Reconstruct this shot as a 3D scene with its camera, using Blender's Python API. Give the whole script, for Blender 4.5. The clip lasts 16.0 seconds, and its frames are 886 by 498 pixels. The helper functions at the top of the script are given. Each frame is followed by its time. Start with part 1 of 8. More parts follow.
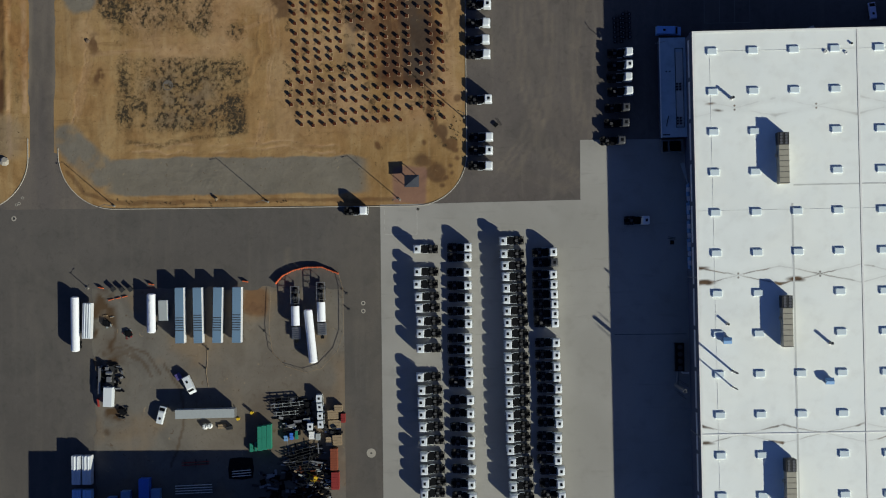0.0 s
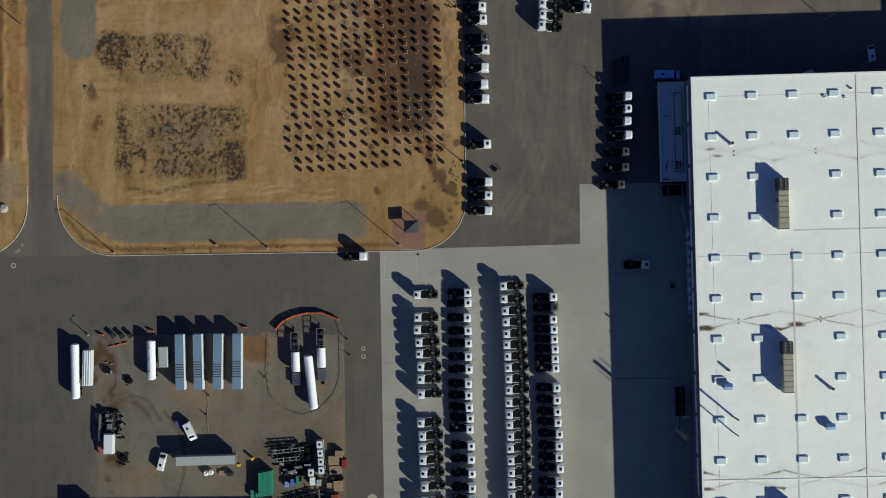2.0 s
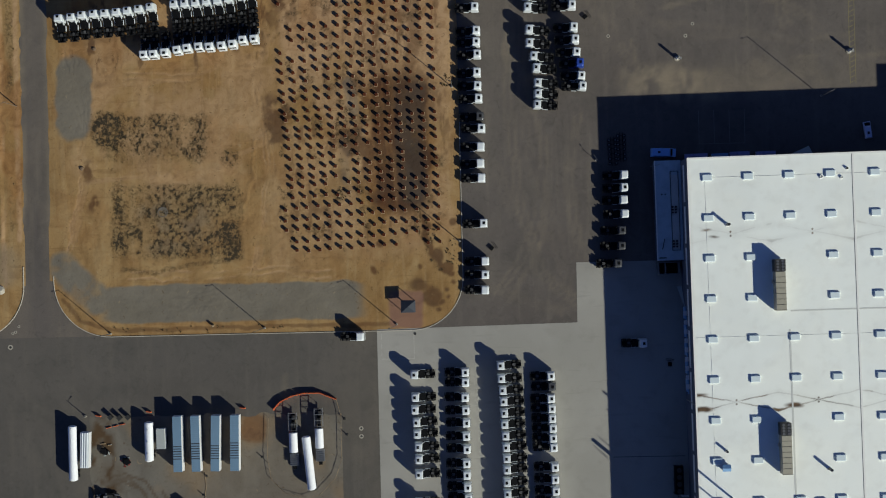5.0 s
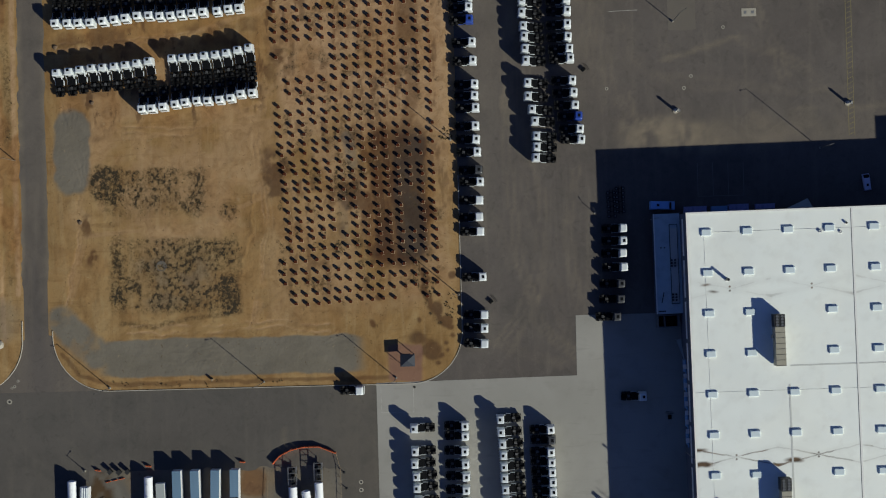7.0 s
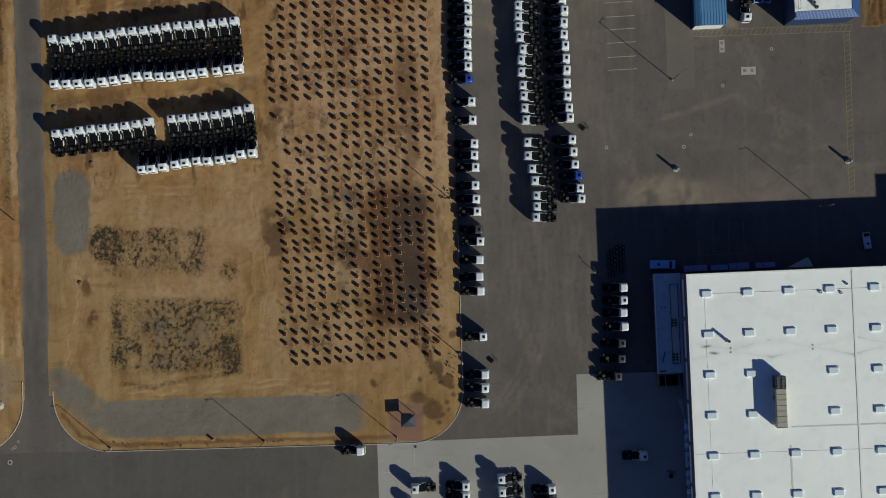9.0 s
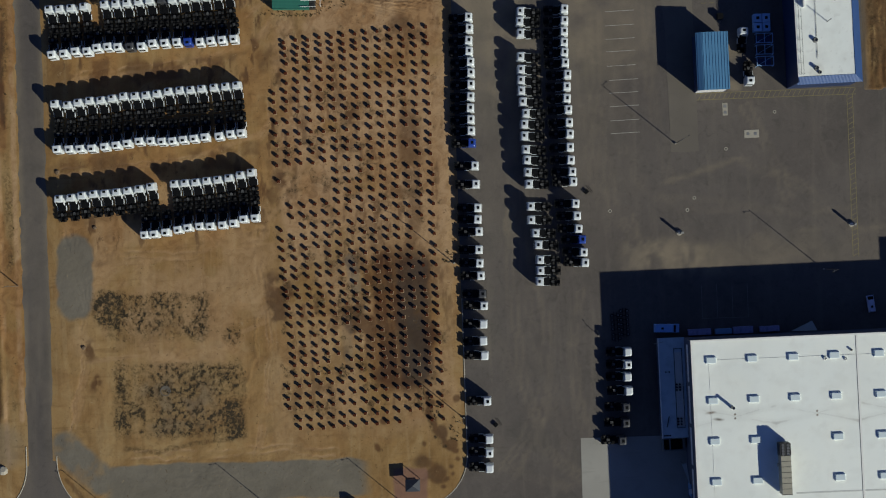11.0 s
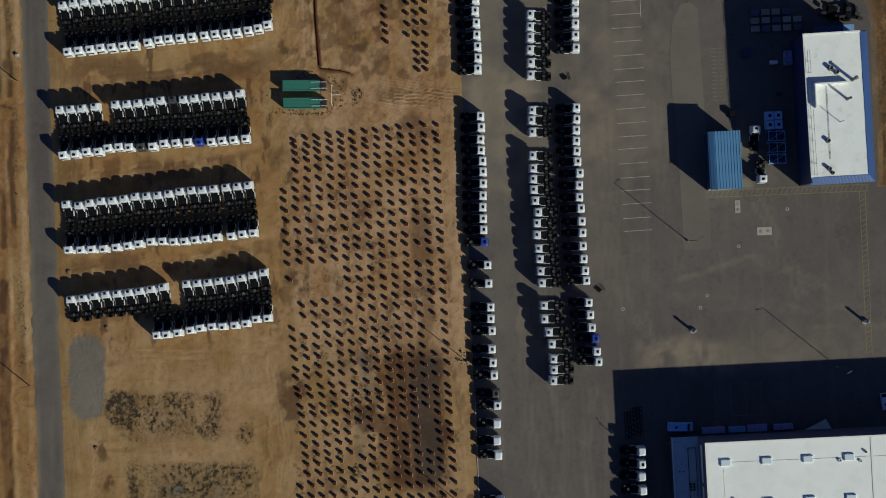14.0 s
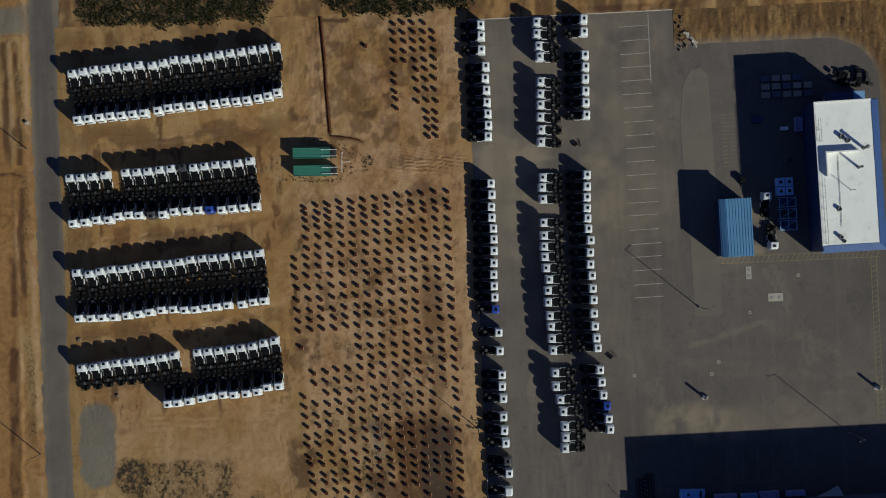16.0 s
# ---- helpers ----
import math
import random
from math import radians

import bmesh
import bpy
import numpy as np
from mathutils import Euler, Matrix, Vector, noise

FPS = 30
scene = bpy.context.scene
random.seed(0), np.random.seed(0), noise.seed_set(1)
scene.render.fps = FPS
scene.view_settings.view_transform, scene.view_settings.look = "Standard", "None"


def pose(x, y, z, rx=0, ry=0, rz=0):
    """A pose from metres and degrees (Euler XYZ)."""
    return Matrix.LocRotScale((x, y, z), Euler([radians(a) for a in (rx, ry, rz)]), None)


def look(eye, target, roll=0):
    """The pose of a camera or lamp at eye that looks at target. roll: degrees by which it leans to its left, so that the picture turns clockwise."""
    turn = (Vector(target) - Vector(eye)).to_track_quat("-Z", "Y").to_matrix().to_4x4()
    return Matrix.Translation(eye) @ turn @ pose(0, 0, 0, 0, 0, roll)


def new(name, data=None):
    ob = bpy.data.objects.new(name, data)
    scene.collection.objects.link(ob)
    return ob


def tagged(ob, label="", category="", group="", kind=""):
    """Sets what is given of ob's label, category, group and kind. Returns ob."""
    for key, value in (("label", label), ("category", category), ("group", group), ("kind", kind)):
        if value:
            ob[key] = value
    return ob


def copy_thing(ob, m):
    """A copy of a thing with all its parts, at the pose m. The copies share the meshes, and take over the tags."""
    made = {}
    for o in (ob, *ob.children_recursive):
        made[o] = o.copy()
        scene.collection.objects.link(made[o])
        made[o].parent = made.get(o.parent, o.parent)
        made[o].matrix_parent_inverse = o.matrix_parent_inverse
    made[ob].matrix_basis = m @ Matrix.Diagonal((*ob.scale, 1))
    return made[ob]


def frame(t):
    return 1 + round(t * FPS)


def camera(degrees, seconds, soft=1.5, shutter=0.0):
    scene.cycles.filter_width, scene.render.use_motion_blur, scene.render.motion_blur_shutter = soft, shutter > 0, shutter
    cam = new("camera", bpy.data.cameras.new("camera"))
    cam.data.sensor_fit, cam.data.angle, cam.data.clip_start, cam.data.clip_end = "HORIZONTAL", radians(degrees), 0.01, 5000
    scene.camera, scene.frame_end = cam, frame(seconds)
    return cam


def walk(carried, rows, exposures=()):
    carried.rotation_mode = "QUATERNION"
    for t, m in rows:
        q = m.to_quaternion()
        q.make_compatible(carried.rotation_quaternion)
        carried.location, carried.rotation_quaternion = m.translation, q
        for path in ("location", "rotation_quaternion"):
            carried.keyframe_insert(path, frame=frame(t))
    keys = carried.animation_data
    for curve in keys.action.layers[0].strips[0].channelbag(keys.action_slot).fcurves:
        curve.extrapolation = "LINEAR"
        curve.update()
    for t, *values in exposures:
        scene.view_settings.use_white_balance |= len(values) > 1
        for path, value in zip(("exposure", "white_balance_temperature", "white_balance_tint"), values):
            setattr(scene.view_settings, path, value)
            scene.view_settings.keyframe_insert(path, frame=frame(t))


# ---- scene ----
cam = camera(42.0, 16.0, 1.1)
# seconds, place in metres, tilt about x and y and heading in degrees
PATH = [
    (0.0, 0.000, -0.000, 334.513, 0.392, 1.422, -0.599),
    (0.5, 0.093, 3.000, 334.462, 0.396, 1.434, -0.683),
    (1.0, 0.187, 6.174, 334.413, 0.402, 1.446, -0.766),
    (1.5, 0.326, 9.436, 334.367, 0.409, 1.458, -0.847),
    (2.0, 0.491, 12.831, 334.325, 0.417, 1.470, -0.925),
    (2.5, 0.755, 16.429, 334.285, 0.427, 1.481, -1.004),
    (3.0, 0.977, 20.119, 334.245, 0.437, 1.491, -1.081),
    (3.5, 1.219, 23.903, 334.207, 0.449, 1.501, -1.158),
    (4.0, 1.482, 27.713, 334.169, 0.460, 1.509, -1.233),
    (6.5, 2.606, 46.726, 333.931, 0.484, 1.507, -1.547),
    (7.0, 2.640, 50.569, 333.903, 0.491, 1.500, -1.598),
    (7.5, 2.675, 54.540, 333.877, 0.500, 1.492, -1.647),
    (8.0, 2.722, 58.707, 333.852, 0.509, 1.482, -1.697),
    (8.5, 2.785, 63.027, 333.828, 0.520, 1.472, -1.747),
    (9.0, 2.815, 67.479, 333.807, 0.531, 1.462, -1.798),
    (11.5, 1.833, 90.531, 333.780, 0.559, 1.421, -2.073),
    (12.0, 1.384, 95.224, 333.750, 0.569, 1.406, -2.123),
    (12.5, 0.861, 99.949, 333.717, 0.579, 1.390, -2.172),
    (13.0, 0.314, 104.663, 333.683, 0.589, 1.375, -2.222),
    (13.5, -0.304, 109.368, 333.651, 0.599, 1.360, -2.272),
    (14.0, -0.915, 114.115, 333.622, 0.609, 1.345, -2.323),
    (14.5, -1.480, 118.841, 333.595, 0.619, 1.330, -2.376),
    (15.0, -2.113, 123.508, 333.573, 0.628, 1.316, -2.433),
    (15.5, -2.891, 128.291, 333.554, 0.637, 1.304, -2.491),
    (16.0, -3.564, 133.346, 333.536, 0.649, 1.291, -2.550),
]
walk(cam, [(t, pose(x, y, z, rx, ry, rz)) for t, x, y, z, rx, ry, rz in PATH],
     [(0.0, 0.32), (4.0, 0.30), (9.0, 0.15), (12.5, 0.10), (14.0, 0.10), (15.0, 0.11), (16.0, 0.12)])

# ---- sky and sun ----
TO_SUN = Vector((1.56, -1.34, 1.0)).normalized()
world = bpy.data.worlds.new("sky")
scene.world = world
world.use_nodes = True
sky = world.node_tree.nodes.new("ShaderNodeTexSky")
sky.sky_type = "NISHITA"
sky.sun_disc = False
sky.ozone_density, sky.dust_density = 4.0, 0.3
sky.sun_elevation = math.asin(TO_SUN.z)
sky.sun_rotation = math.atan2(TO_SUN.x, TO_SUN.y)
world.node_tree.nodes["Background"].inputs["Strength"].default_value = 0.036
clear = world.node_tree.nodes.new("ShaderNodeMix")      # a deep, clear blue
clear.data_type, clear.blend_type = "RGBA", "MULTIPLY"
clear.inputs["Factor"].default_value = 1.0
clear.inputs["B"].default_value = (0.77, 0.83, 1.24, 1)
world.node_tree.links.new(sky.outputs["Color"], clear.inputs["A"])
world.node_tree.links.new(clear.outputs["Result"], world.node_tree.nodes["Background"].inputs["Color"])
sun_data = bpy.data.lights.new("sun", "SUN")
sun_data.energy, sun_data.angle, sun_data.color = 4.05, radians(0.5), (0.945, 0.95, 0.825)
sun = new("sun", sun_data)
sun.matrix_world = look(TO_SUN * 300, (0, 0, 0))

# ---- materials ----


class Nodes:
    """A small helper that strings shader nodes together."""

    def __init__(self, name, rough=0.8, metal=0.0, gloss=0.5):
        self.mat = bpy.data.materials.new(name)
        self.mat.use_nodes = True
        self.tree = self.mat.node_tree
        self.bsdf = self.tree.nodes["Principled BSDF"]
        self.bsdf.inputs["Roughness"].default_value = rough
        self.bsdf.inputs["Metallic"].default_value = metal
        self.bsdf.inputs["Specular IOR Level"].default_value = gloss
        self.coords = self.tree.nodes.new("ShaderNodeTexCoord").outputs["Object"]

    def link(self, a, b):
        self.tree.links.new(a, b)

    def put(self, socket, value):
        if isinstance(value, (int, float)):
            socket.default_value = value
        elif isinstance(value, tuple):
            socket.default_value = (*value, 1.0)[:4]
        else:
            self.link(value, socket)

    def stretch(self, x, y, z, turn=0.0):
        n = self.tree.nodes.new("ShaderNodeMapping")
        n.inputs["Scale"].default_value = (x, y, z)
        n.inputs["Rotation"].default_value = (0, 0, radians(turn))
        self.link(self.coords, n.inputs["Vector"])
        return n.outputs["Vector"]

    def noise(self, scale, detail=4.0, vector=None, rough=0.55, warp=0.0):
        n = self.tree.nodes.new("ShaderNodeTexNoise")
        n.inputs["Scale"].default_value = scale
        n.inputs["Detail"].default_value = detail
        n.inputs["Roughness"].default_value = rough
        n.inputs["Distortion"].default_value = warp
        self.link(vector or self.coords, n.inputs["Vector"])
        return n.outputs["Fac"]

    def ramp(self, value, low, high):
        n = self.tree.nodes.new("ShaderNodeMapRange")
        n.inputs["From Min"].default_value, n.inputs["From Max"].default_value = low, high
        n.interpolation_type = "SMOOTHSTEP"
        self.link(value, n.inputs["Value"])
        return n.outputs["Result"]

    def times(self, a, b):
        n = self.tree.nodes.new("ShaderNodeMath")
        n.operation = "MULTIPLY"
        self.put(n.inputs[0], a)
        self.put(n.inputs[1], b)
        return n.outputs[0]

    def mix(self, fac, a, b):
        n = self.tree.nodes.new("ShaderNodeMix")
        n.data_type = "RGBA"
        self.put(n.inputs["Factor"], fac)
        self.put(n.inputs["A"], a)
        self.put(n.inputs["B"], b)
        return n.outputs["Result"]

    def attribute(self, name):
        n = self.tree.nodes.new("ShaderNodeAttribute")
        n.attribute_name = name
        return n.outputs["Fac"]

    def chance(self):
        return self.tree.nodes.new("ShaderNodeObjectInfo").outputs["Random"]

    def island(self):
        return self.tree.nodes.new("ShaderNodeNewGeometry").outputs["Random Per Island"]

    def done(self, colour, bump=None, strength=0.3, distance=0.05):
        self.put(self.bsdf.inputs["Base Color"], colour)
        if bump is not None:
            n = self.tree.nodes.new("ShaderNodeBump")
            n.inputs["Strength"].default_value = strength
            n.inputs["Distance"].default_value = distance
            self.link(bump, n.inputs["Height"])
            self.link(n.outputs["Normal"], self.bsdf.inputs["Normal"])
        return self.mat


def worn(name, colour, rough=0.6, metal=0.0, dirt=0.25, vary=0.0, scale=1.2, dark=None, gloss=0.5):
    """Paint, metal or plastic with faint grime; vary: how much one piece differs from the next."""
    n = Nodes(name, rough, metal, gloss)
    shade = tuple(c * 0.55 for c in colour) if dark is None else dark
    col = n.mix(n.times(n.ramp(n.noise(scale, 5), 0.4, 0.75), dirt), colour, shade)
    col = n.mix(n.times(n.noise(scale * 9, 3), dirt * 0.6), col, shade)
    if vary:
        col = n.mix(n.times(n.chance(), vary), col, shade)
    return n.done(col, n.noise(scale * 14, 3), 0.12, 0.01)


def dirt_material(name, painted, relief=0.32):
    n = Nodes(name, 0.95, 0.0, 0.15)
    wide, mid, fine = n.noise(0.018, 5, warp=0.6), n.noise(0.11, 6, warp=0.8), n.noise(1.3, 5)
    blot, grit = n.noise(0.32, 7, warp=1.2, rough=0.65), n.noise(4.5, 4)
    tracks = n.noise(0.5, 5, n.stretch(1.0, 0.07, 1.0, 4), warp=0.3)
    cross = n.noise(0.5, 5, n.stretch(0.08, 1.0, 1.0, -12), warp=0.3)
    broad = n.noise(0.05, 6, warp=1.5, rough=0.6)
    col = n.mix(n.ramp(wide, 0.34, 0.66), (0.272, 0.160, 0.060), (0.335, 0.212, 0.091))
    col = n.mix(n.times(n.ramp(broad, 0.50, 0.66), 0.55), col, (0.205, 0.112, 0.040))
    col = n.mix(n.times(n.ramp(broad, 0.46, 0.34), 0.40), col, (0.37, 0.26, 0.125))
    col = n.mix(n.times(n.ramp(mid, 0.50, 0.74), 0.45), col, (0.158, 0.080, 0.028))
    ruts = n.noise(0.16, 6, n.stretch(1.0, 0.28, 1.0, 6), warp=0.5)
    col = n.mix(n.times(n.ramp(ruts, 0.52, 0.72), 0.45), col, (0.135, 0.070, 0.027))
    col = n.mix(n.times(n.ramp(ruts, 0.46, 0.32), 0.35), col, (0.37, 0.26, 0.125))
    col = n.mix(n.times(n.ramp(tracks, 0.52, 0.68), 0.40), col, (0.37, 0.255, 0.125))
    col = n.mix(n.times(n.ramp(tracks, 0.46, 0.34), 0.25), col, (0.19, 0.108, 0.042))
    col = n.mix(n.times(n.ramp(cross, 0.57, 0.70), 0.40), col, (0.165, 0.088, 0.034))
    col = n.mix(n.times(n.ramp(blot, 0.55, 0.75), 0.38), col, (0.135, 0.070, 0.028))
    col = n.mix(n.times(n.ramp(fine, 0.54, 0.72), 0.28), col, (0.15, 0.082, 0.034))
    col = n.mix(n.times(n.ramp(grit, 0.54, 0.72), 0.20), col, (0.38, 0.27, 0.14))
    specks = n.noise(0.85, 3, warp=0.8)
    if painted:
        col = n.mix(n.attribute("pale"), col, n.mix(n.ramp(blot, 0.4, 0.65), (0.428, 0.276, 0.152), (0.330, 0.204, 0.106)))
        ruddy = n.mix(n.ramp(blot, 0.35, 0.72), (0.305, 0.158, 0.058), (0.185, 0.084, 0.030))
        col = n.mix(n.attribute("red"), col, ruddy)
        col = n.mix(n.attribute("stain_shade"), col, n.mix(n.ramp(mid, 0.35, 0.65), (0.086, 0.037, 0.017), (0.082, 0.044, 0.025)))
        col = n.mix(n.attribute("core"), col, n.mix(n.ramp(mid, 0.35, 0.65), (0.062, 0.042, 0.029), (0.076, 0.056, 0.041)))
        stony = n.mix(n.ramp(mid, 0.3, 0.7), (0.145, 0.135, 0.11), (0.17, 0.158, 0.13))
        stony = n.mix(n.times(n.ramp(fine, 0.5, 0.8), 0.3), stony, (0.10, 0.092, 0.076))
        col = n.mix(n.attribute("gravel"), col, stony)
        stems, rows_ = n.noise(1.1, 5, warp=0.5, rough=0.62), n.noise(0.9, 4, n.stretch(1.0, 0.3, 1.0), warp=0.3)
        dry = n.mix(n.ramp(blot, 0.42, 0.62), (0.036, 0.027, 0.014), (0.098, 0.054, 0.023))
        col = n.mix(n.times(n.attribute("weed"), 0.32), col, (0.125, 0.086, 0.045))
        col = n.mix(n.times(n.attribute("weed"), n.times(n.ramp(rows_, 0.38, 0.56), 0.35)), col, dry)
        col = n.mix(n.times(n.attribute("weed"), n.ramp(stems, 0.45, 0.58)), col, dry)
        col = n.mix(n.times(n.ramp(n.attribute("weed"), 0.72, 0.92), n.ramp(stems, 0.36, 0.52)), col, (0.042, 0.033, 0.021))
        col = n.mix(n.attribute("brick"), col, (0.22, 0.12, 0.085))
        packed = n.mix(n.ramp(mid, 0.35, 0.65), (0.132, 0.119, 0.099), (0.160, 0.146, 0.122))
        packed = n.mix(n.times(n.ramp(fine, 0.5, 0.8), 0.3), packed, (0.088, 0.074, 0.056))
        packed = n.mix(n.times(n.ramp(blot, 0.54, 0.72), 0.4), packed, (0.102, 0.082, 0.058))
        col = n.mix(n.attribute("packed"), col, packed)
        col = n.mix(n.times(n.attribute("stain_shade"), n.attribute("packed")), col, (0.075, 0.046, 0.024))
    col = n.mix(n.times(n.ramp(specks, 0.66, 0.71), 0.55), col, (0.085, 0.048, 0.022))
    col = n.mix(n.times(n.ramp(n.noise(0.7, 4, warp=1.0), 0.67, 0.73), 0.35), col, (0.40, 0.29, 0.16))
    return n.done(col, n.noise(1.4, 6, rough=0.6), relief, 0.2)


def asphalt_material(name, shade=1.0, dusty=0.0):
    n = Nodes(name, 0.9, 0.0, 0.25)
    wide, mid, fine = n.noise(0.02, 5, warp=0.5), n.noise(0.09, 6, warp=1.0), n.noise(4.0, 4)
    lanes = n.noise(0.35, 4, n.stretch(1.0, 0.07, 1.0))
    col = n.mix(n.ramp(wide, 0.35, 0.65), (0.103, 0.088, 0.078), (0.127, 0.110, 0.097))
    col = n.mix(n.times(n.ramp(mid, 0.45, 0.75), 0.5), col, (0.078, 0.071, 0.063))
    col = n.mix(n.times(n.ramp(lanes, 0.50, 0.75), 0.5), col, (0.160, 0.137, 0.112))
    blot, swirl = n.noise(0.4, 7, warp=1.5, rough=0.65), n.noise(0.06, 4, n.stretch(1.0, 0.5, 1.0, 30), warp=2.5)
    col = n.mix(n.times(n.ramp(blot, 0.53, 0.68), 0.45), col, (0.068, 0.062, 0.054))
    col = n.mix(n.times(n.ramp(blot, 0.46, 0.34), 0.3), col, (0.15, 0.132, 0.116))
    col = n.mix(n.times(n.ramp(swirl, 0.52, 0.68), 0.3), col, (0.16, 0.138, 0.114))
    col = n.mix(n.attribute("sand"), col, n.mix(n.ramp(mid, 0.35, 0.65), (0.24, 0.195, 0.14), (0.18, 0.15, 0.112)))
    col = n.mix(n.times(n.ramp(fine, 0.45, 0.7), 0.35), col, (0.066, 0.06, 0.053))
    col = n.mix(dusty, col, (0.094, 0.100, 0.084))
    col = n.mix(1.0 - shade, col, (0.02, 0.018, 0.017))
    return n.done(col, n.noise(6.0, 4), 0.2, 0.02)


def concrete_material(name, a, b, joint=True):
    n = Nodes(name, 0.85)
    wide, mid, fine = n.noise(0.03, 5, warp=0.4), n.noise(0.2, 6), n.noise(3.0, 5)
    col = n.mix(n.ramp(wide, 0.35, 0.65), a, b)
    col = n.mix(n.times(n.ramp(mid, 0.5, 0.78), 0.4), col, tuple(c * 0.72 for c in a))
    col = n.mix(n.times(fine, 0.2), col, tuple(c * 0.65 for c in a))
    if joint:
        drip = n.noise(0.5, 4, n.stretch(0.15, 1.2, 1.0))
        col = n.mix(n.times(n.ramp(drip, 0.58, 0.75), 0.3), col, tuple(c * 0.6 for c in a))
    return n.done(col, fine, 0.15, 0.01)


def roof_material():
    n = Nodes("roof_membrane", 0.55)
    wide, mid, fine = n.noise(0.05, 5, warp=0.5), n.noise(0.3, 6), n.noise(2.5, 4)
    col = n.mix(n.ramp(wide, 0.35, 0.65), (0.84, 0.865, 0.80), (0.81, 0.845, 0.80))
    col = n.mix(n.times(n.ramp(mid, 0.5, 0.8), 0.25), col, (0.64, 0.63, 0.57))
    col = n.mix(n.times(fine, 0.10), col, (0.6, 0.6, 0.56))
    col = n.mix(n.attribute("silt"), col, n.mix(n.ramp(mid, 0.4, 0.6), (0.13, 0.070, 0.027), (0.06, 0.034, 0.016)))
    return n.done(col, fine, 0.08, 0.02)


def ribbed(name, colour, rough, metal, per_metre, turn=0.0, dirt=0.3):
    """Sheet metal with ribs."""
    n = Nodes(name, rough, metal)
    shade = tuple(c * 0.5 for c in colour)
    col = n.mix(n.times(n.ramp(n.noise(0.4, 5, n.stretch(1, 0.2, 1, turn)), 0.4, 0.75), dirt), colour, shade)
    col = n.mix(n.times(n.noise(5, 3), 0.15), col, shade)
    w = n.tree.nodes.new("ShaderNodeTexWave")
    w.inputs["Scale"].default_value = per_metre
    n.link(n.stretch(1, 1, 1, turn), w.inputs["Vector"])
    return n.done(col, w.outputs["Fac"], 0.4, 0.04)


DIRT_PAINTED = dirt_material("bare_dirt_lot", True)
DIRT = dirt_material("bare_dirt", False)
DIRT_PACKED = dirt_material("packed_dirt", True, 0.15)
ASPHALT = asphalt_material("asphalt")
ROAD_ASPHALT = asphalt_material("road_asphalt", 0.85, dusty=0.2)
LANE_ASPHALT = asphalt_material("lane_asphalt", 0.92)
CONCRETE = concrete_material("yard_concrete", (0.286, 0.274, 0.242), (0.338, 0.324, 0.290))
CONCRETE_DULL = concrete_material("old_concrete", (0.126, 0.109, 0.089), (0.152, 0.132, 0.106))
KERB = concrete_material("kerb_concrete", (0.36, 0.33, 0.27), (0.30, 0.27, 0.22), False)
KERB_PALE = concrete_material("pale_kerb_concrete", (0.52, 0.48, 0.40), (0.42, 0.38, 0.31), False)
ROOF = roof_material()
LINE_WHITE = worn("line_paint_white", (0.48, 0.46, 0.41), 0.8, dirt=0.6, scale=0.8, dark=(0.12, 0.11, 0.09))
LINE_YELLOW = worn("line_paint_yellow", (0.235, 0.195, 0.08), 0.8, dirt=0.6, scale=0.8, dark=(0.1, 0.088, 0.066))
CAB_WHITE = worn("cab_paint_white", (0.66, 0.70, 0.71), 0.35, dirt=0.08, vary=0.12)
CAB_BLUE = worn("cab_paint_blue", (0.022, 0.058, 0.30), 0.35, dirt=0.1)
CAB_GREY = worn("cab_paint_grey", (0.06, 0.062, 0.066), 0.35, dirt=0.1)
BLACK_STEEL = worn("black_chassis_steel", (0.005, 0.0055, 0.007), 0.8, dirt=0.25, dark=(0.009, 0.009, 0.009), gloss=0.1)
GLASS_DARK = worn("tinted_glass", (0.008, 0.0085, 0.009), 0.4, dirt=0.05, gloss=0.06)
RUBBER = worn("tyre_rubber", (0.006, 0.0062, 0.007), 0.9, dirt=0.3, dark=(0.010, 0.0095, 0.009), gloss=0.08)
RIM = worn("wheel_rim_steel", (0.35, 0.35, 0.36), 0.4, 0.6)
POLE_STEEL = worn("pole_paint", (0.10, 0.10, 0.10), 0.6, 0.2)
STEEL = worn("galvanised_steel", (0.33, 0.33, 0.32), 0.5, 0.7)
RUST = worn("rusty_steel", (0.100, 0.026, 0.010), 0.9, 0.0, dirt=0.5, vary=0.4, dark=(0.03, 0.012, 0.007), gloss=0.1)
WHITE_SHEET = ribbed("white_sheet_metal", (0.72, 0.73, 0.73), 0.45, 0.0, 0.9)
# blue in this base colour stands for sky reflected by bare aluminium
TRAILER_ROOF = ribbed("trailer_roof_sky_tinted", (0.20, 0.32, 0.43), 0.4, 0.25, 0.55, 90)
BLUE_ROOF = ribbed("blue_standing_seam_roof", (0.10, 0.26, 0.44), 0.4, 0.15, 0.42)
# cladding blue with the wall's shade mixed into the colour
BLUE_WALL_SHADED = ribbed("blue_cladding_shaded", (0.018, 0.04, 0.115), 0.5, 0.1, 0.8)
# the same blue, brightened in colour for the sunlit fascia
FASCIA_SUNLIT = ribbed("blue_cladding_sunlit", (0.032, 0.08, 0.22), 0.45, 0.1, 0.8)
GREY_WALL = ribbed("grey_precast_wall", (0.085, 0.10, 0.14), 0.8, 0.0, 0.1)
GREEN_BOX = ribbed("green_container_steel", (0.036, 0.185, 0.130), 0.55, 0.1, 0.8, 90)
GREY_BOX = worn("grey_tarpaulin", (0.36, 0.39, 0.38), 0.7, dirt=0.2)
BLUE_BOX = worn("blue_plastic_tarpaulin", (0.045, 0.17, 0.62), 0.5, dirt=0.2)
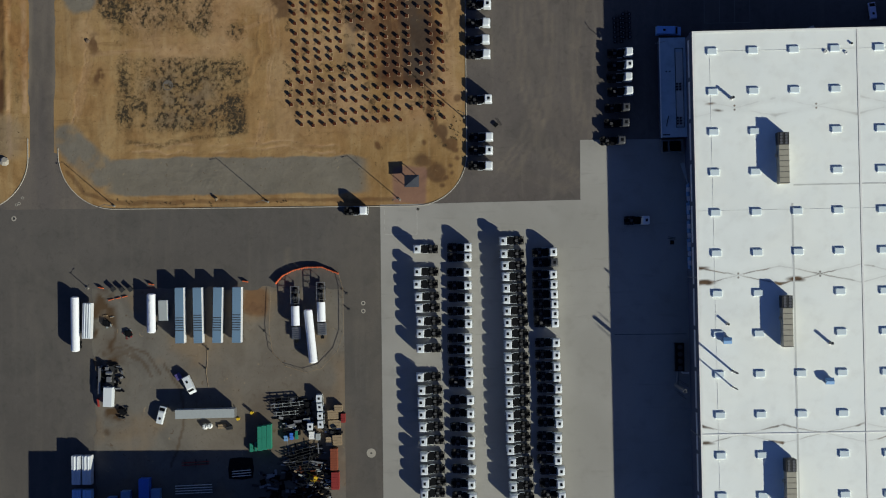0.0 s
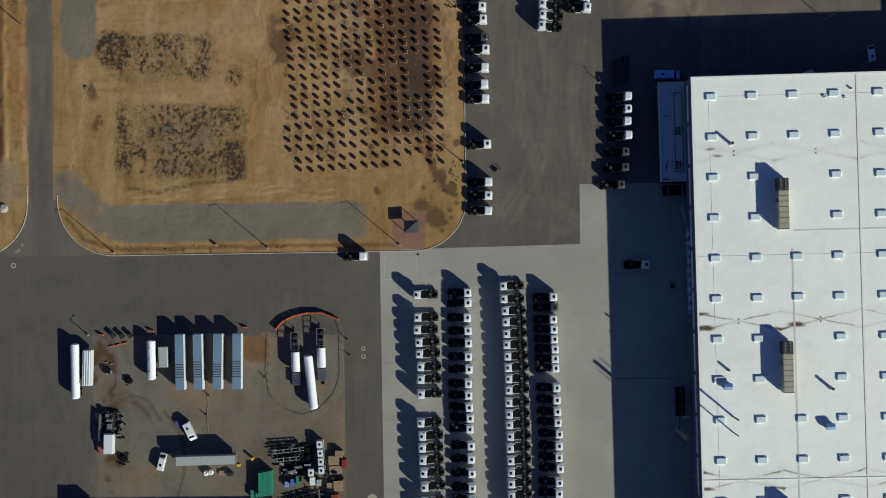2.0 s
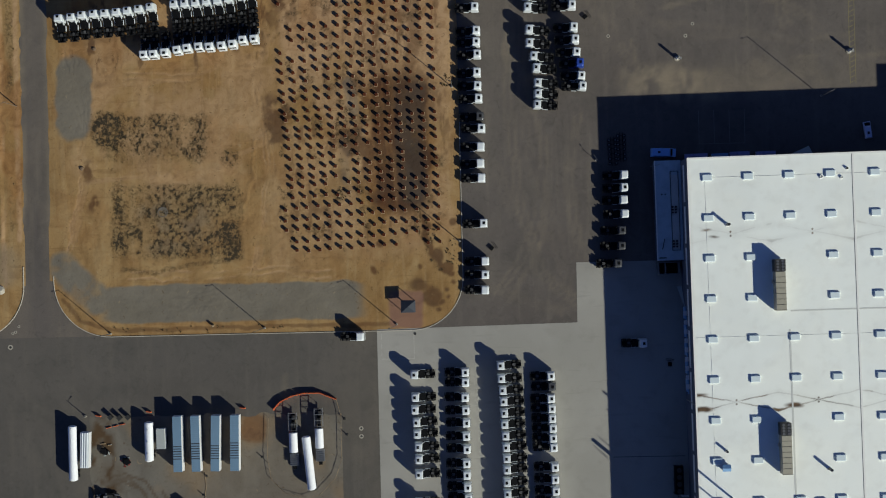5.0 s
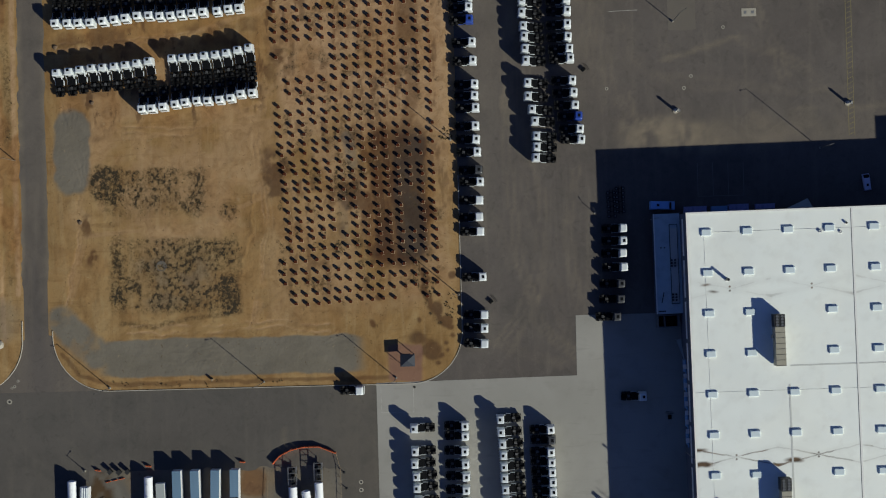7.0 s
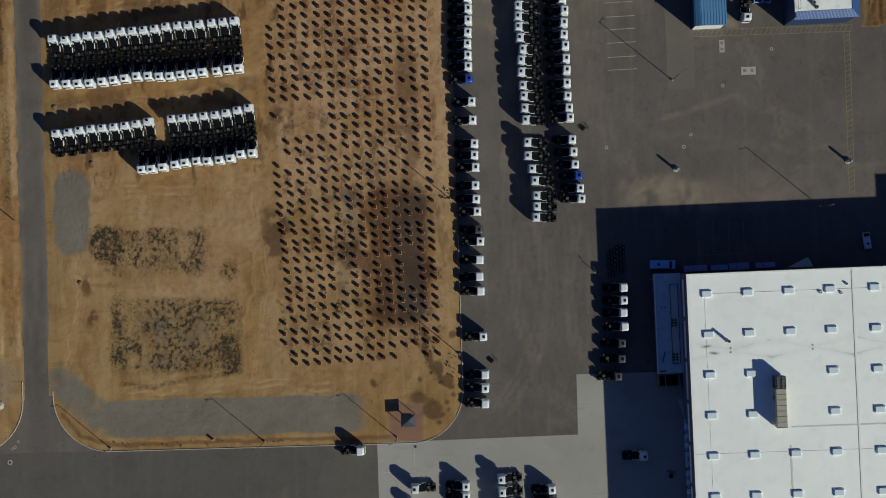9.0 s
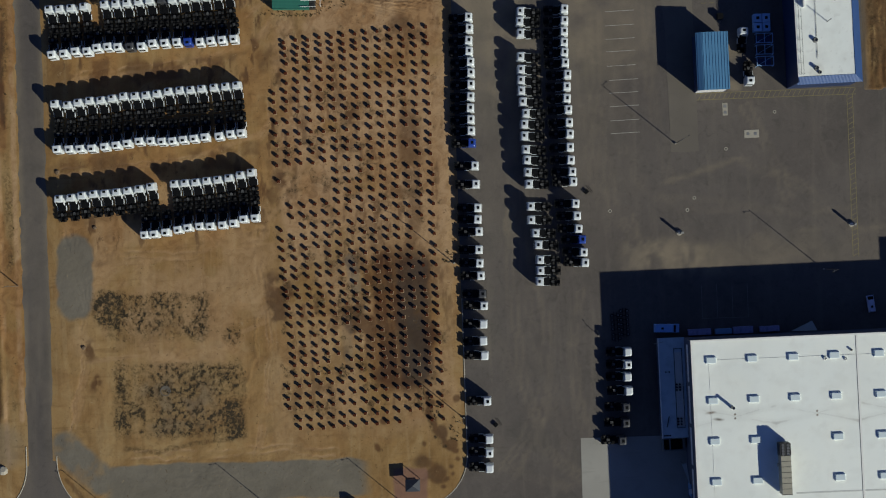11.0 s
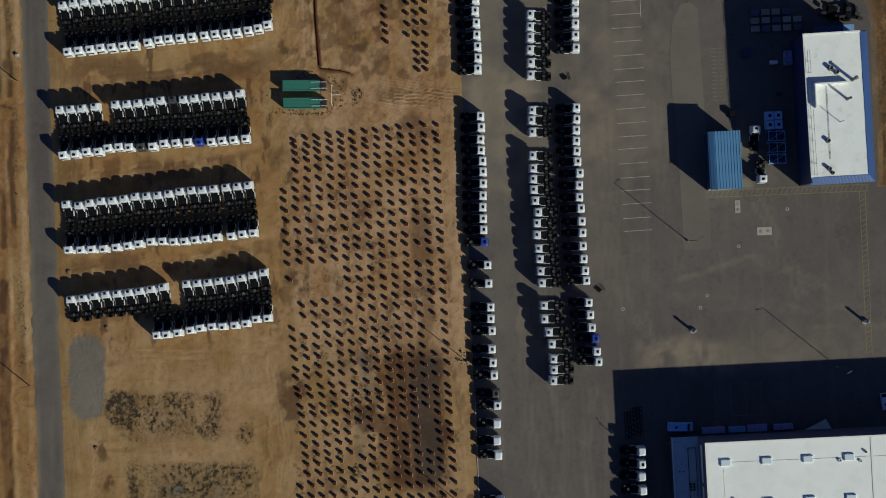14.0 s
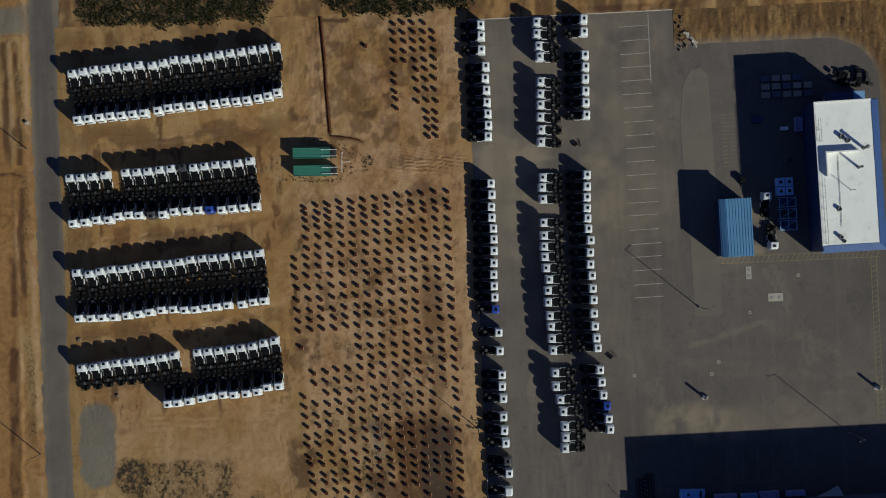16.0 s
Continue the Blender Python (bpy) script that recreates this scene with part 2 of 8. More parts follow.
PALE_BLUE = worn("pale_blue_paint", (0.16, 0.32, 0.55), 0.5, dirt=0.2)
LIGHT_BLUE = worn("light_blue_paint", (0.33, 0.56, 0.86), 0.45, dirt=0.15)
ORANGE = worn("orange_plastic_barrier", (0.62, 0.12, 0.035), 0.6, dirt=0.2)
RED = worn("red_paint", (0.26, 0.03, 0.024), 0.5, dirt=0.3)
YELLOW = worn("yellow_paint", (0.72, 0.47, 0.02), 0.5, dirt=0.2)
TEAL = worn("green_tarpaulin", (0.015, 0.21, 0.13), 0.6, dirt=0.2)
WOOD = worn("weathered_wood", (0.33, 0.24, 0.14), 0.85, dirt=0.4, vary=0.4, scale=3)
WOOD_POLE = worn("pole_wood", (0.15, 0.10, 0.06), 0.9, dirt=0.4)
STACK_DARK = worn("sooty_metal", (0.05, 0.05, 0.048), 0.6, 0.5)
TAN_UNIT = worn("tan_painted_steel", (0.34, 0.32, 0.25), 0.6, dirt=0.25)
STACK_GREY = worn("weathered_stack_metal", (0.20, 0.20, 0.19), 0.7, 0.0, dirt=0.4)
# pale tone for the bright sunlit edge and sand beside each post
PALE_RIM = worn("pale_rim_paint", (0.36, 0.27, 0.18), 0.95, dirt=0.5, vary=0.5, dark=(0.22, 0.15, 0.09), gloss=0.1)
SAND = worn("pale_sand", (0.29, 0.215, 0.135), 0.95, dirt=0.5, vary=0.6, gloss=0.1)


def weed_material():
    n = Nodes("dry_weeds", 0.95, 0.0, 0.05)
    col = n.mix(n.island(), (0.078, 0.054, 0.026), (0.17, 0.122, 0.060))
    return n.done(n.mix(n.times(n.noise(0.3, 4), 0.4), col, (0.09, 0.07, 0.04)))


WEED = weed_material()
WEED_DARK = worn("dark_scrub", (0.040, 0.040, 0.018), 0.95, dirt=0.5, dark=(0.018, 0.018, 0.009), gloss=0.05)

# ---- shapes ----


class Shape:
    """Gathers boxes, prisms and tubes into one mesh."""

    def __init__(self):
        self.v, self.f = [], []

    def add(self, verts, faces):
        k = len(self.v)
        self.v += [tuple(p) for p in verts]
        self.f += [tuple(i + k for i in q) for q in faces]
        return self

    def box(self, x0, y0, z0, x1, y1, z1, inset=0.0, turn=None):
        """A box; inset draws its top edges in; turn: a matrix."""
        i = inset
        p = [(x0, y0, z0), (x1, y0, z0), (x1, y1, z0), (x0, y1, z0), (x0 + i, y0 + i, z1), (x1 - i, y0 + i, z1), (x1 - i, y1 - i, z1), (x0 + i, y1 - i, z1)]
        if turn is not None:
            p = [turn @ Vector(q) for q in p]
        return self.add(p, [(3, 2, 1, 0), (4, 5, 6, 7), (0, 1, 5, 4), (1, 2, 6, 5), (2, 3, 7, 6), (3, 0, 4, 7)])

    def prism(self, outline, z0, z1, inset=0.0):
        n = len(outline)
        cx, cy = sum(p[0] for p in outline) / n, sum(p[1] for p in outline) / n

        def drawn(p):
            d = math.hypot(p[0] - cx, p[1] - cy) or 1
            return (p[0] - (p[0] - cx) / d * inset, p[1] - (p[1] - cy) / d * inset)
        v = [(x, y, z0) for x, y in outline] + [(*drawn(p), z1) for p in outline]
        return self.add(v, [tuple(range(n - 1, -1, -1)), tuple(range(n, 2 * n))] + [(i, (i + 1) % n, n + (i + 1) % n, n + i) for i in range(n)])

    def tube(self, a, b, r0, r1=None, seg=12, open_top=0.0):
        a, b = Vector(a), Vector(b)
        r1 = r0 if r1 is None else r1
        w = (b - a).normalized()
        u = w.orthogonal().normalized()
        t = w.cross(u)
        ring = [(math.cos(2 * math.pi * i / seg), math.sin(2 * math.pi * i / seg)) for i in range(seg)]
        v = [a + (u * c + t * s) * r0 for c, s in ring] + [b + (u * c + t * s) * r1 for c, s in ring]
        f = [tuple(range(seg - 1, -1, -1))] + [(i, (i + 1) % seg, seg + (i + 1) % seg, seg + i) for i in range(seg)]
        if open_top:
            k = 2 * seg
            v += [b + (u * c + t * s) * r1 * 0.86 for c, s in ring] + [b - w * open_top + (u * c + t * s) * r1 * 0.86 for c, s in ring]
            f += [(seg + i, seg + (i + 1) % seg, k + (i + 1) % seg, k + i) for i in range(seg)]
            f += [(k + i, k + (i + 1) % seg, k + seg + (i + 1) % seg, k + seg + i) for i in range(seg)]
            f.append(tuple(range(k + seg, k + 2 * seg)))
        else:
            f.append(tuple(range(seg, 2 * seg)))
        return self.add(v, f)

    def loft(self, rings):
        """Rings of the same number of points, closed at both ends."""
        n = len(rings[0])
        v = [p for r in rings for p in r]
        f = [tuple(range(n - 1, -1, -1)), tuple(range(len(v) - n, len(v)))]
        for k in range(len(rings) - 1):
            f += [(k * n + i, k * n + (i + 1) % n, (k + 1) * n + (i + 1) % n, (k + 1) * n + i) for i in range(n)]
        return self.add(v, f)

    def mesh(self, name, material, bevel=0.0):
        me = bpy.data.meshes.new(name)
        me.from_pydata(self.v, [], self.f)
        if bevel:
            bm = bmesh.new()
            bm.from_mesh(me)
            bmesh.ops.bevel(bm, geom=bm.edges[:], offset=bevel, segments=2, affect="EDGES", profile=0.6)
            bm.to_mesh(me)
            bm.free()
        me.materials.append(material)
        return me


def part(name, shape, material, parent, label="", bevel=0.0):
    ob = new(name, shape.mesh(name, material, bevel))
    ob.parent = parent
    if label:
        ob["label"] = label
    return ob


def thing(name, label, category, group="", kind="", m=None):
    ob = new(name)
    ob.empty_display_size = 0.5
    if m is not None:
        ob.matrix_world = m
    return tagged(ob, label, category, group, kind)


def solid(name, shape, material, label, category, group="", kind="", m=None, bevel=0.0):
    ob = new(name, shape.mesh(name, material, bevel))
    if m is not None:
        ob.matrix_world = m
    return tagged(ob, label, category, group, kind)


# ---- noise for painting the ground ----
def lattice(seed):
    return np.random.RandomState(seed).rand(256, 256)


def value_noise(x, y, seed):
    g = lattice(seed)
    xi, yi = np.floor(x).astype(int), np.floor(y).astype(int)
    fx, fy = x - xi, y - yi
    fx, fy = fx * fx * (3 - 2 * fx), fy * fy * (3 - 2 * fy)
    a, b = g[xi % 256, yi % 256], g[(xi + 1) % 256, yi % 256]
    c, d = g[xi % 256, (yi + 1) % 256], g[(xi + 1) % 256, (yi + 1) % 256]
    return (a * (1 - fx) + b * fx) * (1 - fy) + (c * (1 - fx) + d * fx) * fy


def fbm(x, y, size, seed, octaves=4):
    total, amp, norm = 0.0, 1.0, 0.0
    for k in range(octaves):
        total = total + amp * value_noise(x / size * 2 ** k + 17.3 * k, y / size * 2 ** k - 9.1 * k, seed + k)
        norm += amp
        amp *= 0.5
    return total / norm


def smooth(v, low, high):
    t = np.clip((v - low) / (high - low), 0, 1)
    return t * t * (3 - 2 * t)


def patch(x, y, x0, y0, x1, y1, edge=1.5, ragged=2.0, seed=3, power=4):
    """A soft, ragged, rounded patch between two corners: 1 inside, 0 outside."""
    wx, wy = x + (fbm(x, y, 5, seed) - 0.5) * 2 * ragged, y + (fbm(x, y, 5, seed + 11) - 0.5) * 2 * ragged
    a, b = (x1 - x0) / 2, (y1 - y0) / 2
    d = (np.abs((wx - (x0 + x1) / 2) / a) ** power + np.abs((wy - (y0 + y1) / 2) / b) ** power) ** (1 / power)
    return 1 - smooth((d - 1) * min(a, b), -edge, edge)


def streak(x, y, points, width, seed=5, ragged=0.6):
    """A soft band along a line of points."""
    wx, wy = x + (fbm(x, y, 4, seed) - 0.5) * 2 * ragged, y + (fbm(x, y, 4, seed + 7) - 0.5) * 2 * ragged
    best = np.full_like(x, 1e9)
    for (ax, ay), (bx, by) in zip(points, points[1:]):
        t = np.clip(((wx - ax) * (bx - ax) + (wy - ay) * (by - ay)) / ((bx - ax) ** 2 + (by - ay) ** 2), 0, 1)
        best = np.minimum(best, np.hypot(wx - ax - t * (bx - ax), wy - ay - t * (by - ay)))
    return 1 - smooth(best, width * 0.4, width)


def sheet(name, x0, y0, x1, y1, step, height, masks, material, corners=()):
    """A gridded sheet of ground. height and masks are functions of x and y; corners: rounded corners (cx, cy, radius, sx, sy)."""
    nx, ny = max(1, round((x1 - x0) / step)), max(1, round((y1 - y0) / step))
    gx, gy = np.meshgrid(np.linspace(x0, x1, nx + 1), np.linspace(y0, y1, ny + 1), indexing="ij")
    gx, gy = gx.ravel(), gy.ravel()
    outside = np.zeros(len(gx), bool)
    for cx, cy, r, sx, sy in corners:
        dx, dy = (gx - cx) * sx, (gy - cy) * sy
        far = np.hypot(dx, dy)
        out = (dx > 0) & (dy > 0) & (far > r)
        k = np.where(out, r / np.maximum(far, 1e-6), 1)
        gx, gy = np.where(out, cx + (gx - cx) * k, gx), np.where(out, cy + (gy - cy) * k, gy)
        outside |= out
    z = height(gx, gy)
    i, j = np.meshgrid(np.arange(nx), np.arange(ny), indexing="ij")
    a = (i * (ny + 1) + j).ravel()
    faces = np.stack([a, a + ny + 1, a + ny + 2, a + 1], 1)
    faces = faces[~outside[faces].all(axis=1)]
    me = bpy.data.meshes.new(name)
    me.from_pydata(np.stack([gx, gy, z], 1).tolist(), [], faces.tolist())
    for key, fn in masks.items():
        me.attributes.new(key, "FLOAT", "POINT").data.foreach_set("value", np.clip(fn(gx, gy), 0, 1).astype(np.float32))
    me.polygons.foreach_set("use_smooth", [True] * len(me.polygons))
    me.materials.append(material)
    return new(name, me)


# ---- ground ----
far_ground = Shape().box(-2500, -2500, -0.6, 2500, 2500, -0.12)
solid("ground", far_ground, DIRT, "bare brown dirt plain reaching to the horizon", "ground", kind="structure")


def flat(level):
    return lambda x, y: np.full_like(x, level)


def yard_sand(x, y):
    s = patch(x, y, 48, 81, 72, 88.5, 2, 4, 21) * 0.95 * smooth(fbm(x * 1.6, y * 0.6, 3, 26), 0.3, 0.6) + streak(x, y, [(49, 97), (50.5, 90), (54, 86), (62, 84)], 0.7, 27, 0.6) * 0.3 + patch(x, y, 60, 81, 112, 90, 3, 5, 22) * 0.4
    s = s + streak(x, y, [(6, 162), (12, 160), (16, 150), (15, 120), (13, 90)], 2.2, 31, 1.5) * 0.3
    s = s + patch(x, y, -4, 156, 18, 168, 2, 3, 23) * 0.8 + streak(x, y, [(12, 22), (22, 40), (24, 60), (18, 90)], 1.2, 33) * 0.25
    for k, line in enumerate([[(6, 164), (8.5, 157), (10.5, 150), (11, 130)], [(8, 164), (11, 155), (12.5, 148)], [(0, 158), (8, 160), (22, 163), (38, 160)], [(38, 165), (36, 140), (38, 110), (42, 92)], [(40.5, 165), (39.5, 130), (44, 96), (56, 86)],
                              [(14, 108), (13, 80), (16, 50), (22, 30), (34, 20)], [(17, 100), (18, 70), (26, 42), (30, 24)], [(54, 200), (55, 160), (56, 125), (60, 108)], [(58, 106), (80, 112), (98, 104), (108, 92)], [(56, 102), (76, 100), (96, 96), (112, 97)],
                              [(98, 92), (112, 91), (125, 92)], [(82, 128), (90, 112), (94, 100)], [(46, 118), (52, 106), (60, 99), (78, 97)], [(24, 200), (25, 180), (24, 160)], [(33, 76), (30, 60), (32, 40), (36, 24)], [(4, 66), (10, 60), (14, 48)], [(6, 28), (14, 24), (28, 19)]]):
        for shift in (-1.0, 1.0):
            s = s + streak(x, y, [(px + shift, py + shift * 0.4) for px, py in line], 0.9, 310 + k, 1.2) * (0.14 + 0.06 * (k % 3))
    s = s + patch(x, y, 5, 100, 16, 168, 3, 4, 24, 4) * 0.22 + patch(x, y, 34, 100, 50, 202, 3, 5, 28, 5) * 0.16
    s = s + patch(x, y, 0, 136, 58, 206, 5, 4, 29, 6) * 0.42
    s = s * smooth(fbm(x, y, 7, 41), 0.1, 0.6)
    s = np.maximum(s, patch(x, y, 76.9, 141, 80.2, 147, 0.4, 1.0, 341, 3) * 0.9 + patch(x, y, 77.6, 131.8, 81.4, 135, 0.4, 0.8, 342, 3) * 0.9)
    for shift in (0.0, 2.1):      # one lorry's wide turn
        s = np.maximum(s, streak(x, y, [(24.3 - shift, 70), (24.0 - shift, 62), (22.5 - shift, 50), (20.8 - shift, 43), (16.3 - shift, 34), (10.0 - shift, 25.5)], 0.5, 340, 0.5) * 0.28)
    return s


yard = sheet("yard_asphalt", -19.9, 15.2, 200, 203.4, 1.0, flat(0.02), {"sand": yard_sand}, ASPHALT)
tagged(yard, "grey-brown asphalt truck yard with sandy tyre stains", "asphalt", kind="structure")
road = sheet("road", -420, -320, -20, 15.2, 1.6, flat(0.02), {"sand": lambda x, y: patch(x, y, -112, -60, -104, -22, 3, 3, 25) * 0.5 * smooth(fbm(x, y, 6, 42), 0.3, 0.7) + streak(x, y, [(-53.6, 2), (-52.6, -3)], 1.2, 44, 0.5) * 0.5 + patch(x, y, -40, -80, -18, 12, 4, 3, 45, 4) * 0.22 * smooth(fbm(x, y * 0.2, 4, 46), 0.2, 0.6)}, ROAD_ASPHALT)
tagged(road, "worn grey asphalt road and parking apron", "road", kind="structure")
west_road = sheet("road_west", -160, 15.2, -100, 420, 0.7, flat(0.012), {"sand": lambda x, y: np.clip(smooth(np.abs(x + 125), 2.0, 4.6) * 0.95 * smooth(y, 34, 52) * smooth(fbm(x, y * 0.3, 3, 43), 0.15, 0.55) + 0.24 * smooth(fbm(x * 1.6, y * 0.1, 4, 47), 0.3, 0.6), 0, 1)}, LANE_ASPHALT)
tagged(west_road, "narrow asphalt road with sandy edges", "road", kind="structure")


# the large dirt lot between the road and the yard
def weeds(x, y):
    fine = smooth(fbm(x, y * 0.8, 0.85, 51, 3), 0.42, 0.60)
    clump = smooth(fbm(x, y, 3.6, 50, 3), 0.36, 0.60)
    rows_ = smooth(fbm(x, y * 0.22, 1.9, 57, 3), 0.38, 0.58)
    mottle = 0.40 + 0.60 * fine
    a = patch(x, y, -106, 66.3, -74.6, 79.3, 1.0, 1.6, 52, 8) * (0.25 + 0.75 * np.maximum(clump * 0.75, rows_ * 0.9)) * mottle
    a = a * (1 - 0.85 * patch(x, y, -82.8, 70.5, -79, 77, 0.8, 1.2, 65, 3)) * (1 - 0.6 * streak(x, y, [(-107, 68), (-95, 67), (-82, 65.5)], 2.0, 68, 1.0))
    a = np.maximum(a, patch(x, y, -108.2, 69.4, -98.2, 80.2, 1.0, 1.5, 53, 3) * (0.72 + 0.28 * fine))
    a = np.maximum(a, patch(x, y, -80.5, 66, -75.2, 73.5, 1.0, 1.3, 54, 3) * (0.55 + 0.45 * fine))
    a = np.maximum(a, patch(x, y, -78.6, 72, -75, 79.4, 0.8, 1.1, 64, 3) * (0.30 + 0.6 * fine))
    a = np.maximum(a, patch(x, y, -70.2, 63.6, -65.8, 68.8, 1, 1.4, 55, 2) * (0.3 + 0.6 * fine))
    b = patch(x, y, -103.6, 37.4, -65.4, 58.9, 1.2, 1.5, 56, 8) * (0.34 + 0.66 * np.maximum(clump * 0.85, rows_ * 0.8)) * mottle
    b = b * (1 - 0.8 * patch(x, y, -100.4, 39.4, -95.6, 43.6, 0.8, 1.0, 69, 3)) * (1 - 0.55 * patch(x, y, -99.5, 48, -93, 60, 1.5, 1.5, 60, 3))
    b = np.maximum(b, patch(x, y, -71.4, 36.6, -65.2, 47.6, 0.8, 0.9, 58, 3) * (0.82 + 0.18 * fine))
    b = np.maximum(b, patch(x, y, -103.2, 47.5, -99.6, 59.5, 0.8, 1.0, 59, 4) * (0.25 + 0.6 * clump))
    b = np.maximum(b, patch(x, y, -103.6, 39, -98, 47.8, 1.0, 1.4, 63, 3) * (0.55 + 0.4 * fine))
    b = np.maximum(b, patch(x, y, -87.4, 41.0, -80.6, 48.6, 1.0, 1.8, 70, 3) * (0.25 + 0.7 * fine))
    c = np.maximum(patch(x, y, -38.2, 69.0, -29.6, 79.2, 1.2, 2.4, 83, 2) * (0.25 + 0.75 * fine) * 0.85, patch(x, y, -40.6, 83.8, -36.2, 87.4, 0.8, 1.4, 85, 2) * 0.45)
    c = np.maximum(c, np.maximum(patch(x, y, -37.8, 53, -34.2, 57.2, 0.7, 1.0, 86, 2), patch(x, y, -31.8, 54.8, -29.4, 57.8, 0.6, 0.9, 88, 2)) * (0.3 + 0.6 * fine))
    c = np.maximum(c, streak(x, y, [(-13.7, 50.6), (-12.9, 44), (-11.6, 39), (-10.4, 35.5), (-7.4, 32.4)], 1.0, 92, 0.9) * (0.35 + 0.65 * fine) * 0.9)
    field = patch(x, y, -54, 38, -6, 156, 1.5, 2, 78, 8)
    c = np.maximum(c, field * smooth(fbm(x, y, 2.4, 98, 3), 0.60, 0.70) * 0.75 * (0.4 + 0.6 * fine))
    return np.maximum(np.maximum(a, b), c) + streak(x, y, [(-100.3, 34.2), (-90, 33.6), (-82.4, 35.1), (-65.2, 37.1)], 1.0, 60, 0.8) * 0.45


def dark_core(x, y):
    """The oily middle of the stained ground among the posts."""
    c = patch(x, y, -19.6, 50.6, -10.4, 88.4, 1.2, 1.0, 66, 8) * (0.50 + 0.25 * smooth(fbm(x, y, 6, 67), 0.3, 0.6))
    return np.maximum(c, patch(x, y, -17.4, 50.8, -12.0, 72.0, 0.8, 0.8, 68, 6) * 0.95)


def gravel(x, y):
    g = patch(x, y, -119.8, 72.5, -107.8, 97, 0.6, 1.8, 61, 3)
    g = np.maximum(g, patch(x, y, -106, 18.8, -30.5, 29.8, 0.35, 0.7, 62, 14))
    g = np.maximum(g, np.clip(1.7 * streak(x, y, [(-117.8, 35.5), (-114.5, 31.5), (-107, 25.5), (-98, 24.3)], 6.2, 63, 0.9) - 0.38, 0, 1) * (0.62 + 0.38 * smooth(fbm(x, y, 3.5, 66, 4), 0.34, 0.56)))
    g = g * 0.9 + patch(x, y, -95, 40, -74, 56, 3, 4, 64) * (0.08 + 0.32 * smooth(fbm(x, y, 4, 65), 0.35, 0.6)) + streak(x, y, [(-33, 87), (-31.6, 79)], 2.6, 96, 0.8) * 0.45 + streak(x, y, [(-34.6, 70), (-34.2, 59)], 2.2, 97, 0.8) * 0.25
    return g


def stain_shade(x, y):
    s = patch(x, y, -27.8, 49.4, -9.2, 89.6, 1.6, 2.6, 71, 4) * (0.50 + 0.22 * smooth(fbm(x, y, 6, 72), 0.3, 0.6) + 0.28 * smooth(fbm(x, y * 0.22, 2.0, 73, 4), 0.36, 0.58))
    s = s * (1 - 0.7 * patch(x, y, -30.5, 55, -25.4, 65, 1.0, 1.5, 91, 3))
    s = np.maximum(s, patch(x, y, -38, 58, -25, 92, 2, 3, 74, 3) * 0.75 * smooth(fbm(x, y, 4, 75), 0.4, 0.6))
    s = np.maximum(s, patch(x, y, -18, 113, -11, 131, 1.5, 2, 76, 3) * 0.6)
    s = np.maximum(s, streak(x, y, [(-16, 90), (-13, 100), (-16, 112)], 2.5, 77, 1.5) * 0.5)
    s = np.maximum(s, patch(x, y, -20, 152, -13, 158, 1, 1.5, 78, 2) * 0.6)
    s = np.maximum(s, patch(x, y, -58.5, 69, -50.6, 85, 1.0, 3, 79, 2) * 0.75 * smooth(fbm(x, y, 3, 189), 0.36, 0.58))
    # paints the ditch's red soil together with the shade in it
    s = np.maximum(s, streak(x, y, [(-43.5, 207), (-42.9, 188), (-42.2, 172.4)], 0.85, 80, 0.3) * 1.0)
    for ax, ay, bx, by, k in [(-40.7, 193, -36.2, 199, 0.6), (-34.6, 181, -31, 191, 0.5), (-26, 185, -23.3, 201.4, 0.62), (-27.3, 169, -22.2, 175, 0.7), (-117.2, 116, -106.4, 119.6, 0.62), (-64, 118, -58, 122, 0.5), (-30, 94, -24, 99, 0.45), (-20.5, 104, -15, 108, 0.5), (-34, 118, -30, 122, 0.4), (-47, 196, -45, 205, 0.4), (-58, 143, -54, 149, 0.55), (-112, 88.6, -104, 91, 0.35)]:
        s = np.maximum(s, patch(x, y, ax, ay, bx, by, 0.5, 2.2, 93, 3) * k * (0.55 + 0.45 * smooth(fbm(x, y, 2.2, 94), 0.35, 0.6)))
    # shadow under the dirt's cut edge, painted as a dark streak
    s = np.maximum(s, streak(x, y, [(-43.4, 205.4), (-39, 205.0), (-35.9, 205.2)], 0.9, 95, 0.5) * 0.9)
    s = np.maximum(s, streak(x, y, [(-42, 171.5), (-36, 170.5), (-33, 169.5)], 0.8, 81, 0.4) * 0.8)
    # ragged band paints the brown ground and shadow blotches at the lot's corner
    s = np.maximum(s, streak(x, y, [(-12, 48), (-11.6, 42), (-9.9, 37), (-6.8, 32.8), (-4.5, 31.5)], 1.3, 82, 1.0) * 0.8)
    s = np.maximum(s, patch(x, y, -16.5, 25.6, -11, 29.5, 0.8, 1.8, 83, 2) * 0.7)
    # small dark dots, some painted for shaded pits in the ground
    for px, py, r in [(-7.4, 23.2, 0.8), (-8.2, 21, 0.8), (-5.8, 24.6, 0.5), (-6.2, 26.8, 0.6), (-11.2, 45, 1.1), (-8.8, 36.5, 2.0), (-5.5, 33, 1.8), (-3.4, 46, 1.2), (-4.0, 29, 0.7), (-24.5, 40, 0.9), (-27, 33, 1.2), (-13.5, 33, 0.7)]:
        s = np.maximum(s, patch(x, y, px - r, py - r, px + r, py + r, 0.4, 1.0, 87, 2) * 0.75)
    s = np.maximum(s, patch(x, y, -12.8, 21.5, -7.6, 27.5, 0.8, 2.2, 89, 2) * 0.75)
